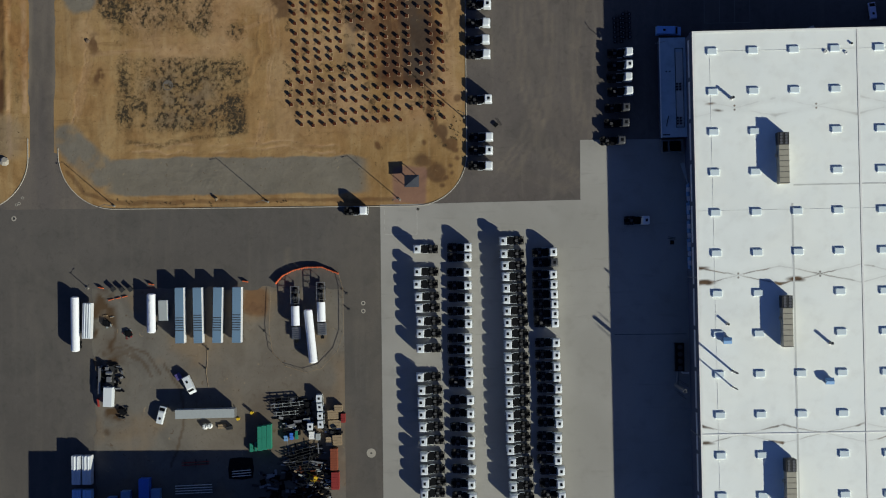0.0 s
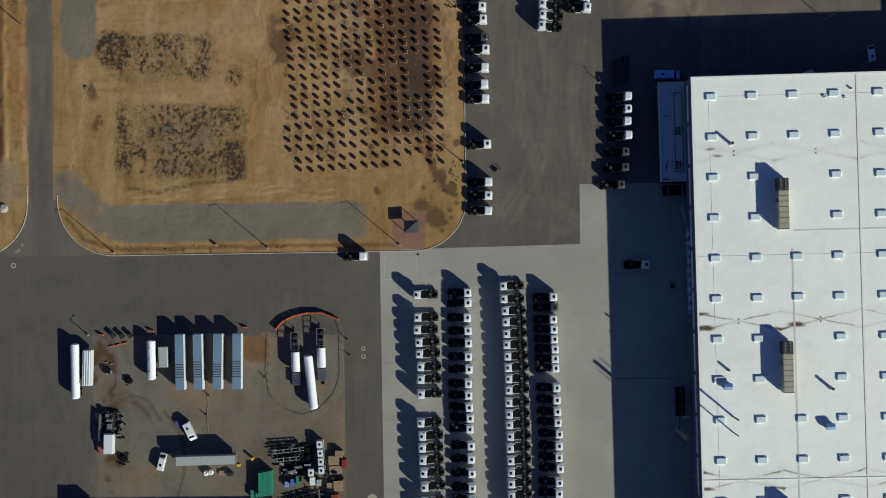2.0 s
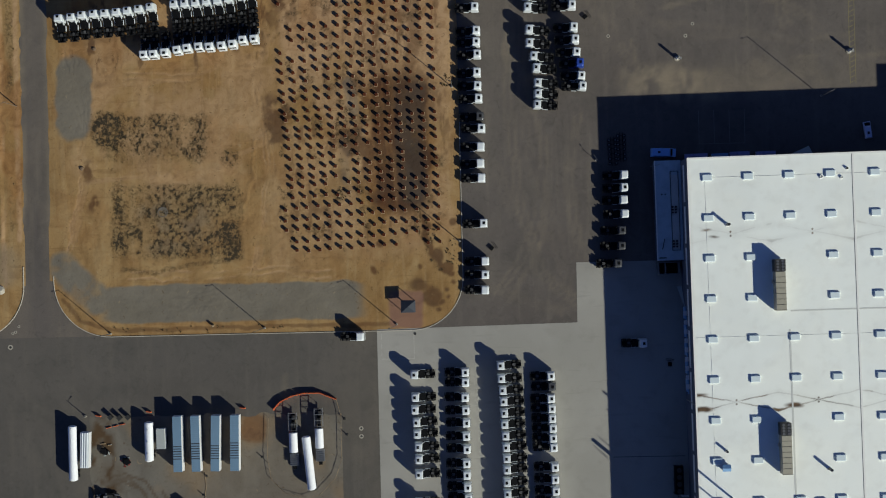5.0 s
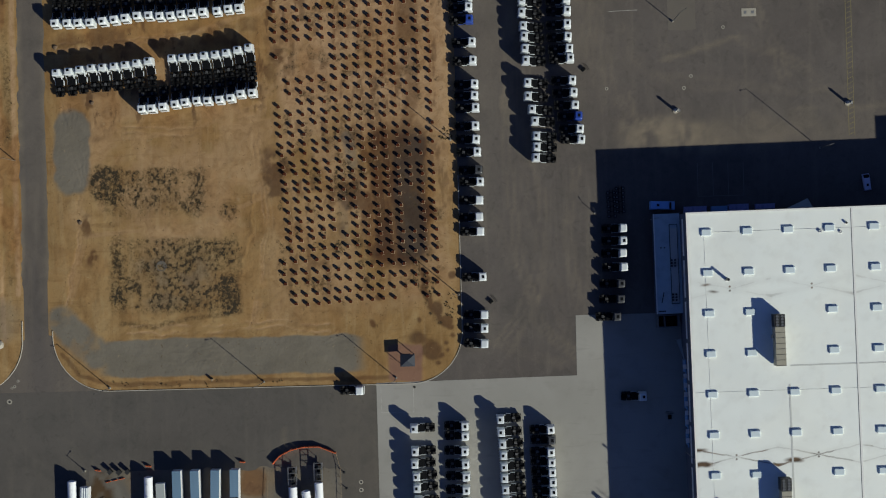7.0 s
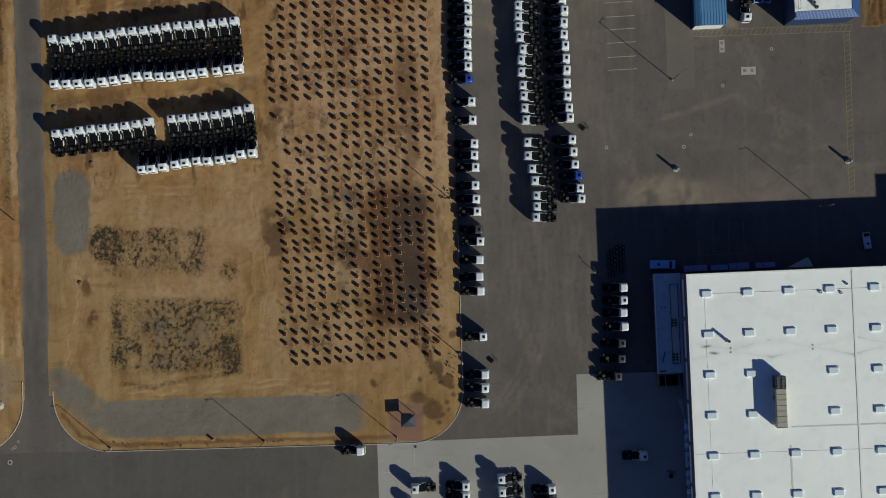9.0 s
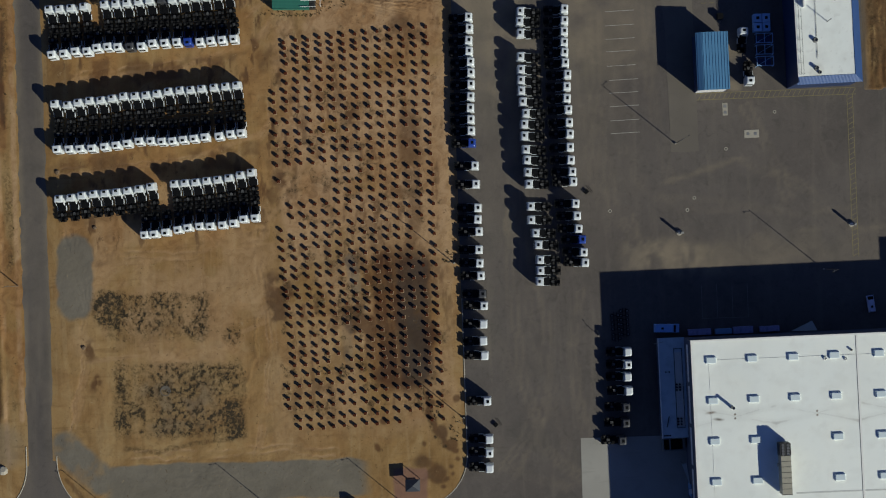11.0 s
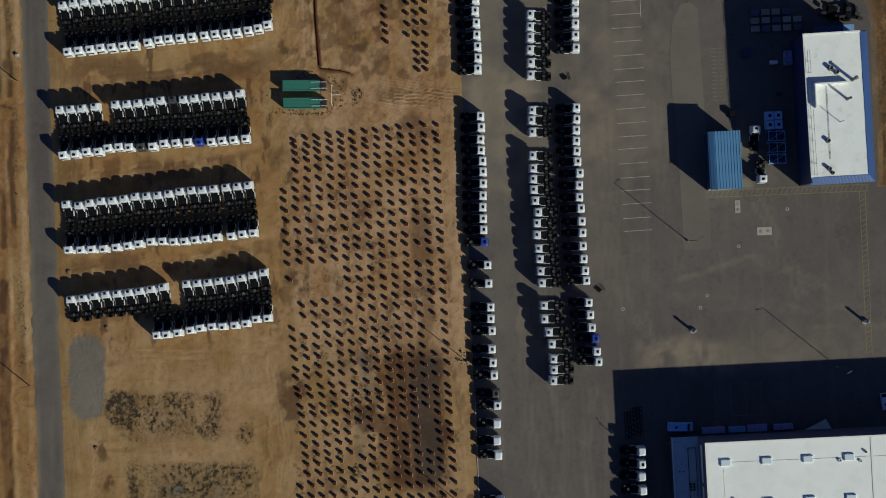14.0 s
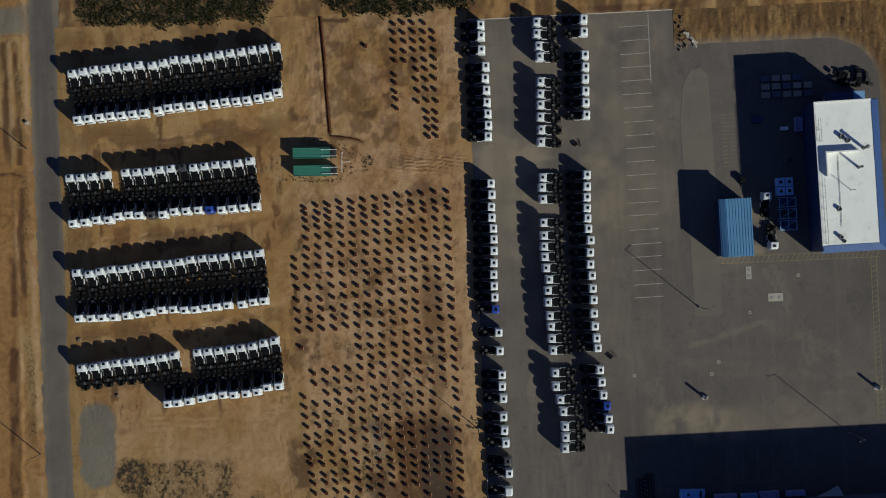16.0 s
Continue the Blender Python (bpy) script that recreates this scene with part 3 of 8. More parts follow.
    s = np.maximum(s, streak(x, y, [(-118, 26), (-113, 20), (-104, 16.8), (-60, 17), (-22, 17)], 0.9, 84, 0.8) * 0.55)
    s = np.maximum(s, patch(x, y, -115, 100, -100, 104, 1, 2, 85, 2) * 0.35)
    # thin dark lines along the same ripples as the relief
    s = np.maximum(s, patch(x, y, -23.6, 160, -3, 164.4, 1.0, 1.2, 239, 3) * smooth(np.sin(5.5 * (y + 0.12 * x) + 9 * fbm(x, y, 5, 236)), 0.45, 0.95) * 0.75)
    s = np.maximum(s, patch(x, y, -48, 163, -3, 206, 2, 3, 76, 6) * smooth(fbm(x, y, 3.2, 99, 4), 0.56, 0.66) * 0.5)
    for k, (y0, y1) in enumerate([(198.5, 206), (170, 178), (141.5, 148), (114.5, 121)]):
        s = np.maximum(s, patch(x, y, -118, y0, -56, y1, 1.5, 2, 270 + k, 8) * smooth(fbm(x, y, 5.5, 280 + k, 5), 0.44, 0.58) * 0.6)
    marks = smooth(fbm(x, y * 0.32, 1.8, 197, 4), 0.56, 0.68) * smooth(fbm(x, y, 11, 198), 0.42, 0.6)
    s = np.maximum(s, marks * (0.75 * patch(x, y, -119, 92, -54, 207, 3, 3, 199, 8) + 0.5 * patch(x, y, -54, 40, -3, 207, 3, 3, 200, 8)))
    for k, (px, py) in enumerate([(-110, 62), (-108.5, 53), (-60, 97), (-52, 113), (-30, 130), (-25, 100), (-35.5, 193), (-32, 180), (-20, 192), (-25, 183), (-52, 178)]):
        s = np.maximum(s, patch(x, y, px - 3, py - 3, px + 3, py + 3, 1.5, 4, 90 + k, 2) * 0.75 * smooth(fbm(x, y, 2.5, 190 + k), 0.42, 0.62))
    return s


def pale(x, y):
    p = patch(x, y, -53, 39, -2, 170, 3, 2.5, 101, 8) * (0.65 + 0.35 * smooth(y, 80, 105)) * smooth(fbm(x, y, 9, 102), 0.25 - 0.1 * smooth(y, 80, 105), 0.6 - 0.15 * smooth(y, 80, 105))
    p = np.maximum(p, patch(x, y, -36, 157, -6, 169, 2, 2, 103) * 0.9)
    p = np.maximum(p, patch(x, y, -58, 31, -45, 66, 3, 4, 104) * 0.35)
    p = np.maximum(p, patch(x, y, -116, 58, -54, 112, 4, 5, 107, 4) * smooth(fbm(x, y, 8, 108), 0.25, 0.6) * 0.55)
    p = np.maximum(p, patch(x, y, -49, 168, -2, 207, 2, 3, 105, 6) * smooth(fbm(x, y * 0.7, 6, 106, 5), 0.36, 0.56) * 0.85)
    for k in range(5):
        yy = 206 - 27.5 * k
        p = np.maximum(p, streak(x, y, [(-112, yy - 36), (-80, yy - 33.5), (-58, yy - 26), (-52, yy - 18)], 1.0, 110 + k, 0.5) * 0.4)
    return np.maximum(p, tyre_tracks(x, y) * 0.6)


def lot_height(x, y):
    z = 0.13 + (fbm(x, y, 9, 121) - 0.5) * 0.30 + (fbm(x, y, 1.7, 125, 3) - 0.5) * (0.10 + 0.12 * patch(x, y, -62, 156, -3, 207, 3, 3, 127, 6))
    z = z + 0.05 * streak(x, y, [(-42.9, 206), (-42.3, 188), (-41.6, 172.4)], 0.8, 80, 0.45) - 0.06 * tyre_tracks(x, y)
    z = z + 0.10 * streak(x, y, [(-44.6, 206), (-44.1, 188), (-43.9, 176)], 0.5, 129, 0.8) + 0.07 * streak(x, y, [(-60.3, 72), (-61.5, 62), (-63.4, 54), (-66.4, 46)], 0.5, 128, 1.6)
    z = z + 0.16 * patch(x, y, -23.6, 160, -3, 164.2, 1.0, 1.2, 239, 3) * smooth(np.sin(5.5 * (y + 0.12 * x) + 9 * fbm(x, y, 5, 236)), 0.2, 0.9)
    z = z + 0.09 * np.sin(7.0 * (y + 0.25 * x) + 5 * fbm(x, y, 6, 237)) * patch(x, y, -26, 157, -8, 168, 2, 2, 238)
    z = z + 0.035 * np.maximum(patch(x, y, -92, 21, -66, 29, 1.5, 2, 241, 2), patch(x, y, -42, 26, -30, 30.5, 0.8, 1, 242, 2)) * smooth(np.sin(4.2 * (y - 0.15 * x) + 30 * fbm(x, y, 7, 243, 5)), 0.5, 0.95)
    edge = np.minimum(np.minimum(x + 121.0, -1.2 - x), y - 15.1)
    k = smooth(edge, 0.3, 4.0)
    west = smooth(y, 44, 52) * (1 - smooth(x, -119.5, -117))
    rim = 0.03 * (1 - west) + west * np.clip(0.03 + (x + 120.9 + (fbm(x, y, 5, 126) - 0.5) * 1.0) * 0.05, -0.05, 0.1)
    return rim * (1 - k) + np.maximum(z, 0.04 - 0.6 * (z < -0.2)) * k


def red_earth(x, y):
    s = patch(x, y, -119, 92, -54, 207, 4, 4, 191, 8) * (0.10 + 0.50 * smooth(fbm(x, y * 0.5, 6, 192, 5), 0.42, 0.66))
    s = np.maximum(s, patch(x, y, -54, 100, -5, 207, 4, 4, 193, 8) * (0.14 + 0.42 * smooth(fbm(x, y * 0.6, 5, 194, 5), 0.42, 0.62)))
    s = np.maximum(s, patch(x, y, -28, 48, -9, 90, 2, 3, 195, 4) * 0.6)
    return np.maximum(s, smooth(fbm(x, y, 9, 196, 5), 0.57, 0.66) * 0.25)


TRACKS = [[(-117, 171), (-90, 173), (-62, 175), (-53, 182), (-51, 200)], [(-117, 143), (-90, 145), (-62, 148), (-54, 156), (-53, 170)], [(-117, 115.5), (-88, 117), (-60, 121), (-55, 128), (-54, 145)],
          [(-47.5, 204), (-46.6, 185), (-47.4, 172), (-54, 158)], [(-38, 204), (-37, 186), (-35, 172), (-24, 164), (-8, 162)], [(-62, 33), (-58.5, 50), (-57, 66), (-60, 86), (-57, 100)],
          [(-116, 42), (-112, 58), (-111, 80), (-116, 100)], [(-34, 163), (-20, 160.5), (-6, 161)], [(-118, 88), (-100, 91), (-80, 90), (-60, 93)], [(-98, 33), (-80, 32), (-55, 33.5), (-40, 31.5)],
          [(-99, 133), (-92, 139), (-84, 143), (-76, 144)], [(-62, 163), (-56, 169), (-50, 176), (-47, 184)], [(-60, 160), (-54, 164), (-46, 171)], [(-97, 171), (-92, 180), (-88, 188)]]


def tyre_tracks(x, y):
    """Pairs of wheel ruts."""
    s = np.zeros_like(x)
    for k, line in enumerate(TRACKS):
        for shift in (-0.95, 0.95):
            for swerve in (0.0, 1.3):
                s = np.maximum(s, streak(x, y, [(px + shift * 0.6 + swerve, py + shift) for px, py in line], 0.42, 220 + k, 1.2) * (1.0 if swerve == 0 else 0.6))
    return s * smooth(fbm(x, y, 6, 235), 0.3, 0.6)


lot = sheet("dirt_lot", -121.8, 15.1, -1.2, 207, 0.34, lot_height,
            {"red": red_earth, "core": dark_core, "weed": weeds, "gravel": gravel, "stain_shade": stain_shade, "pale": pale, "packed": lambda x, y: x * 0, "brick": lambda x, y: patch(x, y, -22.6, 15.6, -12.7, 26.5, 0.5, 0.5, 131, 10) * 0.9},
            DIRT_PAINTED, [(-104, 31.6, 16.5, -1, -1), (-16.2, 30.1, 15.0, 1, -1)])
tagged(lot, "bare tan dirt lot with tyre tracks, gravel and weeds", "dirt lot", kind="structure")


def verge_height(x, y):
    rim = np.clip((-129.3 - x + (fbm(x, y, 3, 139) - 0.5) * 1.6) * 0.08, -0.1, 0.08) * smooth(y, 40, 50)
    z = 0.03 + rim + np.maximum(0.05 + (fbm(x, y * 0.4, 5, 141) - 0.5) * 0.6, 0) * smooth(-130.2 - x, 0, 2)
    return z + (0.16 * streak(x, y, [(-134.9, 203), (-134.7, 168)], 1.2, 142, 0.6) + 0.16 * streak(x, y, [(-134.8, 160), (-134.6, 124)], 1.2, 142, 0.6) + 0.2 * streak(x, y, [(-135.2, 112), (-136.2, 70), (-135.6, 44)], 0.9, 149, 0.5)) * smooth(-129.5 - x, 0, 3)


verge = sheet("dirt_verge", -175, 15.1, -128.9, 420, 0.5, verge_height,
              {"weed": lambda x, y: streak(x, y, [(-132.3, 400), (-132.3, 36)], 1.6, 143, 1.2) * smooth(fbm(x, y * 0.4, 4, 144), 0.4, 0.6) * 0.5,
               "gravel": lambda x, y: np.maximum(patch(x, y, -146, 31, -131, 42, 2, 3, 145) * 0.4, patch(x, y, -175, 205.6, -128.4, 214, 0.8, 1.0, 150, 8) * 0.85),
               # streaks beside the berm paint its brown band and its shade
               "stain_shade": lambda x, y: np.maximum(np.maximum(streak(x, y, [(-142, 164.5), (-135, 165), (-132.6, 164)], 0.6, 132, 0.5), patch(x, y, -135, 175, -132, 179, 0.5, 1.0, 131, 2)) * 0.85, np.maximum(np.maximum(streak(x, y, [(-133.1, 203), (-133.1, 182), (-133.3, 168)], 1.2, 146, 0.7), np.maximum(streak(x, y, [(-133.4, 160), (-133.4, 124)], 1.2, 146, 0.7), streak(x, y, [(-137.2, 113), (-138.4, 71), (-137.6, 44)], 1.7, 147, 0.6))) * (0.45 + 0.5 * smooth(fbm(x, y * 0.5, 3, 147), 0.36, 0.56)), streak(x, y, [(-136.6, 203), (-136.6, 124)], 1.3, 137, 0.6) * 0.85 * smooth(fbm(x, y * 0.4, 5, 138), 0.38, 0.54))),
               "pale": lambda x, y: np.maximum(streak(x, y, [(-135.3, 400), (-134.8, 30)], 0.9, 148, 0.7) * 0.7 * smooth(fbm(x, y * 0.3, 6, 134), 0.4, 0.6), streak(x, y, [(-130.4, 400), (-130.4, 44)], 1.0, 136, 0.6) * 0.8),
               "red": lambda x, y: smooth(y, 40, 60) * np.maximum(smooth(fbm(x, y * 0.35, 5, 135), 0.46, 0.58) * 0.7, patch(x, y, -180, 60, -135.6, 164, 0.8, 1.0, 133, 12) * 0.75), "packed": lambda x, y: x * 0, "brick": lambda x, y: x * 0}, DIRT_PAINTED, [(-145, 30.5, 15.4, 1, -1)])
tagged(verge, "dirt verge with a low berm along the road", "verge", kind="structure")


def sw_stain(x, y):
    s = np.maximum(patch(x, y, -108.4, -47.6, -101.8, -43.2, 0.6, 2.4, 152, 2), patch(x, y, -107.6, -50.8, -105.8, -49, 0.4, 1.0, 149, 2) * 0.8) * (0.55 + 0.45 * smooth(fbm(x, y, 2.2, 150, 4), 0.36, 0.56))
    s = np.maximum(s, patch(x, y, -66.5, -16.6, -58.8, -8.4, 0.8, 1.5, 151) * 0.55)
    s = np.maximum(s, patch(x, y, -109, -30, -101, -20, 2, 3, 153, 2) * 0.35)
    s = np.maximum(s, streak(x, y, [(-108, -28), (-100, -26), (-95, -31)], 0.7, 154) * 0.5)
    s = np.maximum(s, patch(x, y, -111, -36, -103.8, -6.5, 1.0, 2.5, 156, 4) * 0.95 * smooth(fbm(x, y, 3, 157), 0.3, 0.6))
    for line in ([(-106, -26), (-101, -24.8), (-95, -27), (-91, -33)], [(-106, -28.5), (-101, -27.2), (-96.5, -29.5), (-93.5, -34)], [(-88, -60), (-84, -48), (-85, -38), (-90, -30)]):
        s = np.maximum(s, streak(x, y, line, 0.5, 158, 0.5) * 0.6)
    return np.maximum(s, patch(x, y, -66, -62, -38, -38, 3, 4, 155) * 0.35)


sw_lot = sheet("dirt_lot", -112.6, -140, -37.2, -6.2, 0.6, lambda x, y: 0.06 + (fbm(x, y, 3, 161) - 0.5) * 0.06 - 0.25 * (1 - smooth(np.minimum(x + 112.6, -6.2 - y) + (fbm(x, y, 4, 163) - 0.5) * 3.0, 0.6, 2.6)),
               {"weed": lambda x, y: x * 0, "gravel": lambda x, y: x * 0, "stain_shade": sw_stain,
                "pale": lambda x, y: np.maximum(patch(x, y, -86, -60, -37, -6, 6, 5, 164, 4) * (0.03 + 0.08 * smooth(fbm(x, y, 5, 165), 0.35, 0.65)), streak(x, y, [(-38.2, -60), (-38.0, -8)], 0.8, 166, 0.4) * 0.4), "red": lambda x, y: patch(x, y, -66.5, -16.6, -58.8, -8.4, 0.8, 1.0, 151), "packed": lambda x, y: (1 - 0.25 * smooth(fbm(x, y, 12, 162), 0.5, 0.75)) * (1 - 0.08 * patch(x, y, -86, -60, -37, -6, 6, 5, 164, 4)) * (1 - 0.75 * patch(x, y, -66.5, -16.6, -58.8, -8.4, 0.8, 1.2, 151)), "brick": lambda x, y: x * 0}, DIRT_PACKED)
tagged(sw_lot, "packed grey-brown dirt storage lot beside the road", "dirt lot", kind="structure")


# dirt beyond the yard's northern end, with a rounded edge round the workshop
def north_height(x, y):
    rough = np.where(x < -1, 0.2, 1.0)
    sunk = np.where(x < -1, 0.35 * (1 - smooth(y + (fbm(x, y, 3, 182) - 0.5) * 2.5, 205.3, 206.6)), 0)
    return 0.08 - sunk + np.maximum((fbm(x * 2.5, y * 0.6, 3, 171) - 0.38) * 1.3, 0) * rough * smooth(y, 203.5, 206) - 0.3 * (1 - smooth(x + (fbm(x, y, 3, 183) - 0.5) * 2, -120.8, -119.7)) + 0.3 * smooth(y, 212, 224) * smooth(x, -119, -112)


north = sheet("dirt_bank", -120.4, 203.4, 200, 290, 0.9, lambda x, y: north_height(x, y) + 0.05,
              {"weed": lambda x, y: np.maximum(patch(x, y, -116, 206.5, -57, 260, 1.0, 1.5, 172, 10), patch(x, y, -41, 207, 2, 240, 1.0, 1.5, 173, 10)) * (0.72 + 0.28 * smooth(fbm(x * 0.7, y, 2, 174), 0.38, 0.58)),
               "gravel": lambda x, y: x * 0, "stain_shade": lambda x, y: smooth(fbm(x * 1.6, y * 0.6, 4, 175, 6), 0.42, 0.6) * 0.7 + patch(x, y, 30, 204, 60, 205.4, 0.5, 0.6, 179) * 0.6,
               "pale": lambda x, y: smooth(fbm(x, y, 9, 176), 0.5, 0.7) * 0.3, "red": lambda x, y: 0.1 + 0.35 * smooth(fbm(x, y, 5, 180, 5), 0.42, 0.62), "packed": lambda x, y: x * 0, "brick": lambda x, y: x * 0}, DIRT_PAINTED)
tagged(north, "rough brown dirt bank with dry brush", "dirt bank", kind="structure")
def ring_edge(x, y):
    """How far a place lies outside the rounded asphalt round the workshop."""
    dx, dy = np.maximum(x - 101.5, 0), np.maximum(y - 178.2, 0)
    return np.where(y > 128 + fbm(x, y, 9, 185) * 6, np.hypot(dx, dy), 0) - 15.0 + (fbm(x, y, 3, 184) - 0.5) * 0.8


bank = sheet("dirt_bank", 58.4, 100, 150, 203.4, 0.5, lambda x, y: np.clip(0.02 + ring_edge(x, y) * 0.12, -0.1, 0.12) + smooth(ring_edge(x, y), 0.5, 4.0) * np.maximum(fbm(x * 2.5, y * 0.5, 2.6, 171, 4) - 0.35, 0) * 0.8 * (1 - smooth(y, 199.5, 203.2)) * smooth(x, 58.6, 61.5),
             {"weed": lambda x, y: smooth(ring_edge(x, y), 0.5, 3) * (0.25 + 0.35 * smooth(fbm(x * 2, y * 0.6, 3, 187, 4), 0.4, 0.6)), "gravel": lambda x, y: (1 - smooth(ring_edge(x, y), 0, 2.5)) * 0.6, "stain_shade": lambda x, y: np.maximum(smooth(fbm(x * 2, y * 0.5, 4, 177, 6), 0.42, 0.6) * 0.6, smooth(fbm(x * 3, y * 0.3, 2.5, 186, 4), 0.46, 0.6) * 0.7),
              "pale": lambda x, y: x * 0, "red": lambda x, y: 0.12 + 0.4 * smooth(fbm(x, y, 5, 181, 5), 0.44, 0.64), "packed": lambda x, y: x * 0, "brick": lambda x, y: x * 0}, DIRT_PAINTED)
tagged(bank, "eroded brown dirt bank beside the asphalt", "dirt bank", kind="structure")

# concrete
solid("concrete_apron", Shape().prism([(-26.0, -320), (200, -320), (200, 33.5), (31.7, 33.5), (31.6, 16.2), (-26.4, 15.4)], -0.1, 0.045), CONCRETE,
      "pale grey concrete parking apron", "concrete", kind="structure")
solid("concrete_pad", Shape().prism([(65.8, 114.7), (68.6, 115.0), (68.4, 150), (67.6, 184), (65.5, 186.3), (62.5, 185.8), (60.2, 181), (59.0, 172), (59.2, 160), (60.2, 150), (60.6, 115)], -0.05, 0.05), CONCRETE_DULL,
      "worn concrete pad along the workshop lane", "concrete", kind="structure")


def kerb(points, name, label):
    """A kerb of constant section along a line of points."""
    rings = []
    for k, (x, y) in enumerate(points):
        a, b = points[max(0, k - 1)], points[min(len(points) - 1, k + 1)]
        d = Vector((b[0] - a[0], b[1] - a[1])).normalized()
        nx, ny = -d.y, d.x
        rings.append([(x - nx * 0.11, y - ny * 0.11, -0.05), (x + nx * 0.11, y + ny * 0.11, -0.05), (x + nx * 0.09, y + ny * 0.09, 0.19), (x - nx * 0.08, y - ny * 0.08, 0.19)])
    return solid(name, Shape().loft(rings), KERB_PALE, label, "kerb", kind="structure")


def arc(cx, cy, r, a0, a1, n=18):
    return [(cx + r * math.cos(radians(a0 + (a1 - a0) * k / n)), cy + r * math.sin(radians(a0 + (a1 - a0) * k / n))) for k in range(n + 1)]


kerb([(-120.6, 33)] + arc(-104, 31.6, 16.6, 180, 270) + arc(-16.2, 30.1, 15.1, 270, 360) + [(-1.1, 75)], "kerb", "pale concrete kerb round the dirt lot")
kerb(arc(-145, 30.5, 15.5, 270, 360) + [(-129.5, 36)], "kerb", "pale concrete kerb round the road corner")
kerb([(-1.0, 203.4), (20, 203.4), (58.2, 203.5)], "kerb", "thin pale concrete edge of the yard")

# ---- factory hall ----
HALL = pose(61.5, 61.6, 0, 0, 0, 0.6)      # its north-western roof corner; x runs east along the edge, y north
HALL_H = 14.45
hall = thing("factory_hall", "large factory hall with a white membrane roof", "building", m=HALL)


def silt(x, y):
    """Dried silt along the roof's valleys, in a diamond pattern round the drains."""
    s = np.zeros_like(x)
    for k, (valley, low, high) in enumerate([(-21.3, 0.16, 0.34), (-67.6, 0.7, 1.0), (-111.4, 0.6, 1.0)]):
        for sign in (1, -1):
            tri = 1 - np.abs(2 * np.mod((x - 11.2) / 22.4, 1.0) - 1)     # 0 at the drains, 1 midway
            swing = tri * 2.5
            d = np.abs(y - valley - sign * swing + (fbm(x, y, 3, 201 + k) - 0.5) * 0.6)
            peak = tri ** 5
            patchy = smooth(fbm(x, y * 0.3, 5, 205 + k + (3 if sign > 0 else 0)), 0.40, 0.60)
            width = 0.20 + 0.42 * peak * patchy
            s = np.maximum(s, (1 - smooth(d, width * 0.45, width)) * (low * (0.35 + 0.65 * patchy) + (high - low) * peak * patchy))
            s = np.maximum(s, (1 - smooth(d, 0.2, 1.5)) * (0.05 + 0.06 * peak * patchy))
    for px, py, rx, ry in [(2.1, -69.4, 2.6, 0.75), (27.0, -69.0, 2.3, 0.7), (1.2, -65.4, 1.8, 0.45), (5.0, -20.2, 0.9, 0.25), (6.8, -22.0, 0.8, 0.25), (1.6, -113.8, 1.8, 0.5)]:
        s = np.maximum(s, patch(x, y, px - rx, py - ry, px + rx, py + ry, 0.4, 0.6, 211, 2))
    for px in (11.2, 33.6):
        for py in (-21.3, -67.6):
            for dy in (-0.55, 0.55):
                s = np.maximum(s, (1 - smooth(np.hypot(x - px, y - py - dy), 0.15, 0.4)) * 0.9)
    grime = smooth(fbm(x, y, 2.5, 215), 0.55, 0.8) * 0.05 + smooth(fbm(x, y, 14, 217), 0.5, 0.75) * 0.05
    return s + grime + (1 - smooth(x, 0.2, 1.2)) * 0.12


for k, (y0, y1, step) in enumerate([(-136, -117, 0.6), (-117, -106, 0.16), (-106, -73, 0.6), (-73, -62, 0.16), (-62, -26, 0.6), (-26, -17, 0.16), (-17, -0.35, 0.6)]):
    roof = sheet("roof", 0.35, y0, 70, y1, step, flat(HALL_H), {"silt": silt}, ROOF)
    roof.parent = hall
    roof["label"] = "white roof membrane with brown silt lines"
for x0, y0, x1, y1 in ((70, -136, 110, -0.35), (0.35, -190, 110, -136)):
    more = sheet("roof", x0, y0, x1, y1, 2.0, flat(HALL_H), {"silt": lambda x, y: x * 0}, ROOF)
    more.parent = hall


def wall_strip(name, x0, y0, x1, y1, top, label=""):
    return part(name, Shape().box(x0, y0, 0, x1, y1, top), GREY_WALL, hall, label)


wall_strip("wall", 0, -190, 0.35, 0, HALL_H + 0.06, "blue-grey precast wall panels")
wall_strip("wall", 0.35, -0.35, 110, 0, HALL_H + 0.06)
wall_strip("wall", 110, -190, 110.35, 0, HALL_H + 0.06)
wall_strip("wall", 0.35, -190.35, 110, -190, HALL_H + 0.06)
MAT = worn("walkway_mat", (0.56, 0.57, 0.54), 0.7, dirt=0.2)
COPING = worn("white_coping", (0.78, 0.78, 0.74), 0.5, dirt=0.1)
part("coping", Shape().box(-0.06, -190.3, HALL_H + 0.06, 0.41, 0.06, HALL_H + 0.13), COPING, hall, "white metal coping")
part("coping", Shape().box(0.41, -0.41, HALL_H + 0.06, 110.4, 0.06, HALL_H + 0.13), COPING, hall)
# white window bands and dock doors along the western wall
for k in range(16):
    y1 = -1.5 - 11.6 * k
    part("window_band", Shape().box(-0.10, y1 - 10.4, 8.0, 0.0, y1, 9.9), WHITE_SHEET, hall, "pale window band")
for k in range(5):
    y1 = -41.5 - 5.2 * k
    part("dock_door", Shape().box(-0.16, y1 - 3.4, 1.2, -0.0, y1, 5.2).box(-0.3, y1 - 3.7, 5.2, 0, y1 + 0.3, 5.6), PALE_BLUE, hall, "closed pale blue dock door")
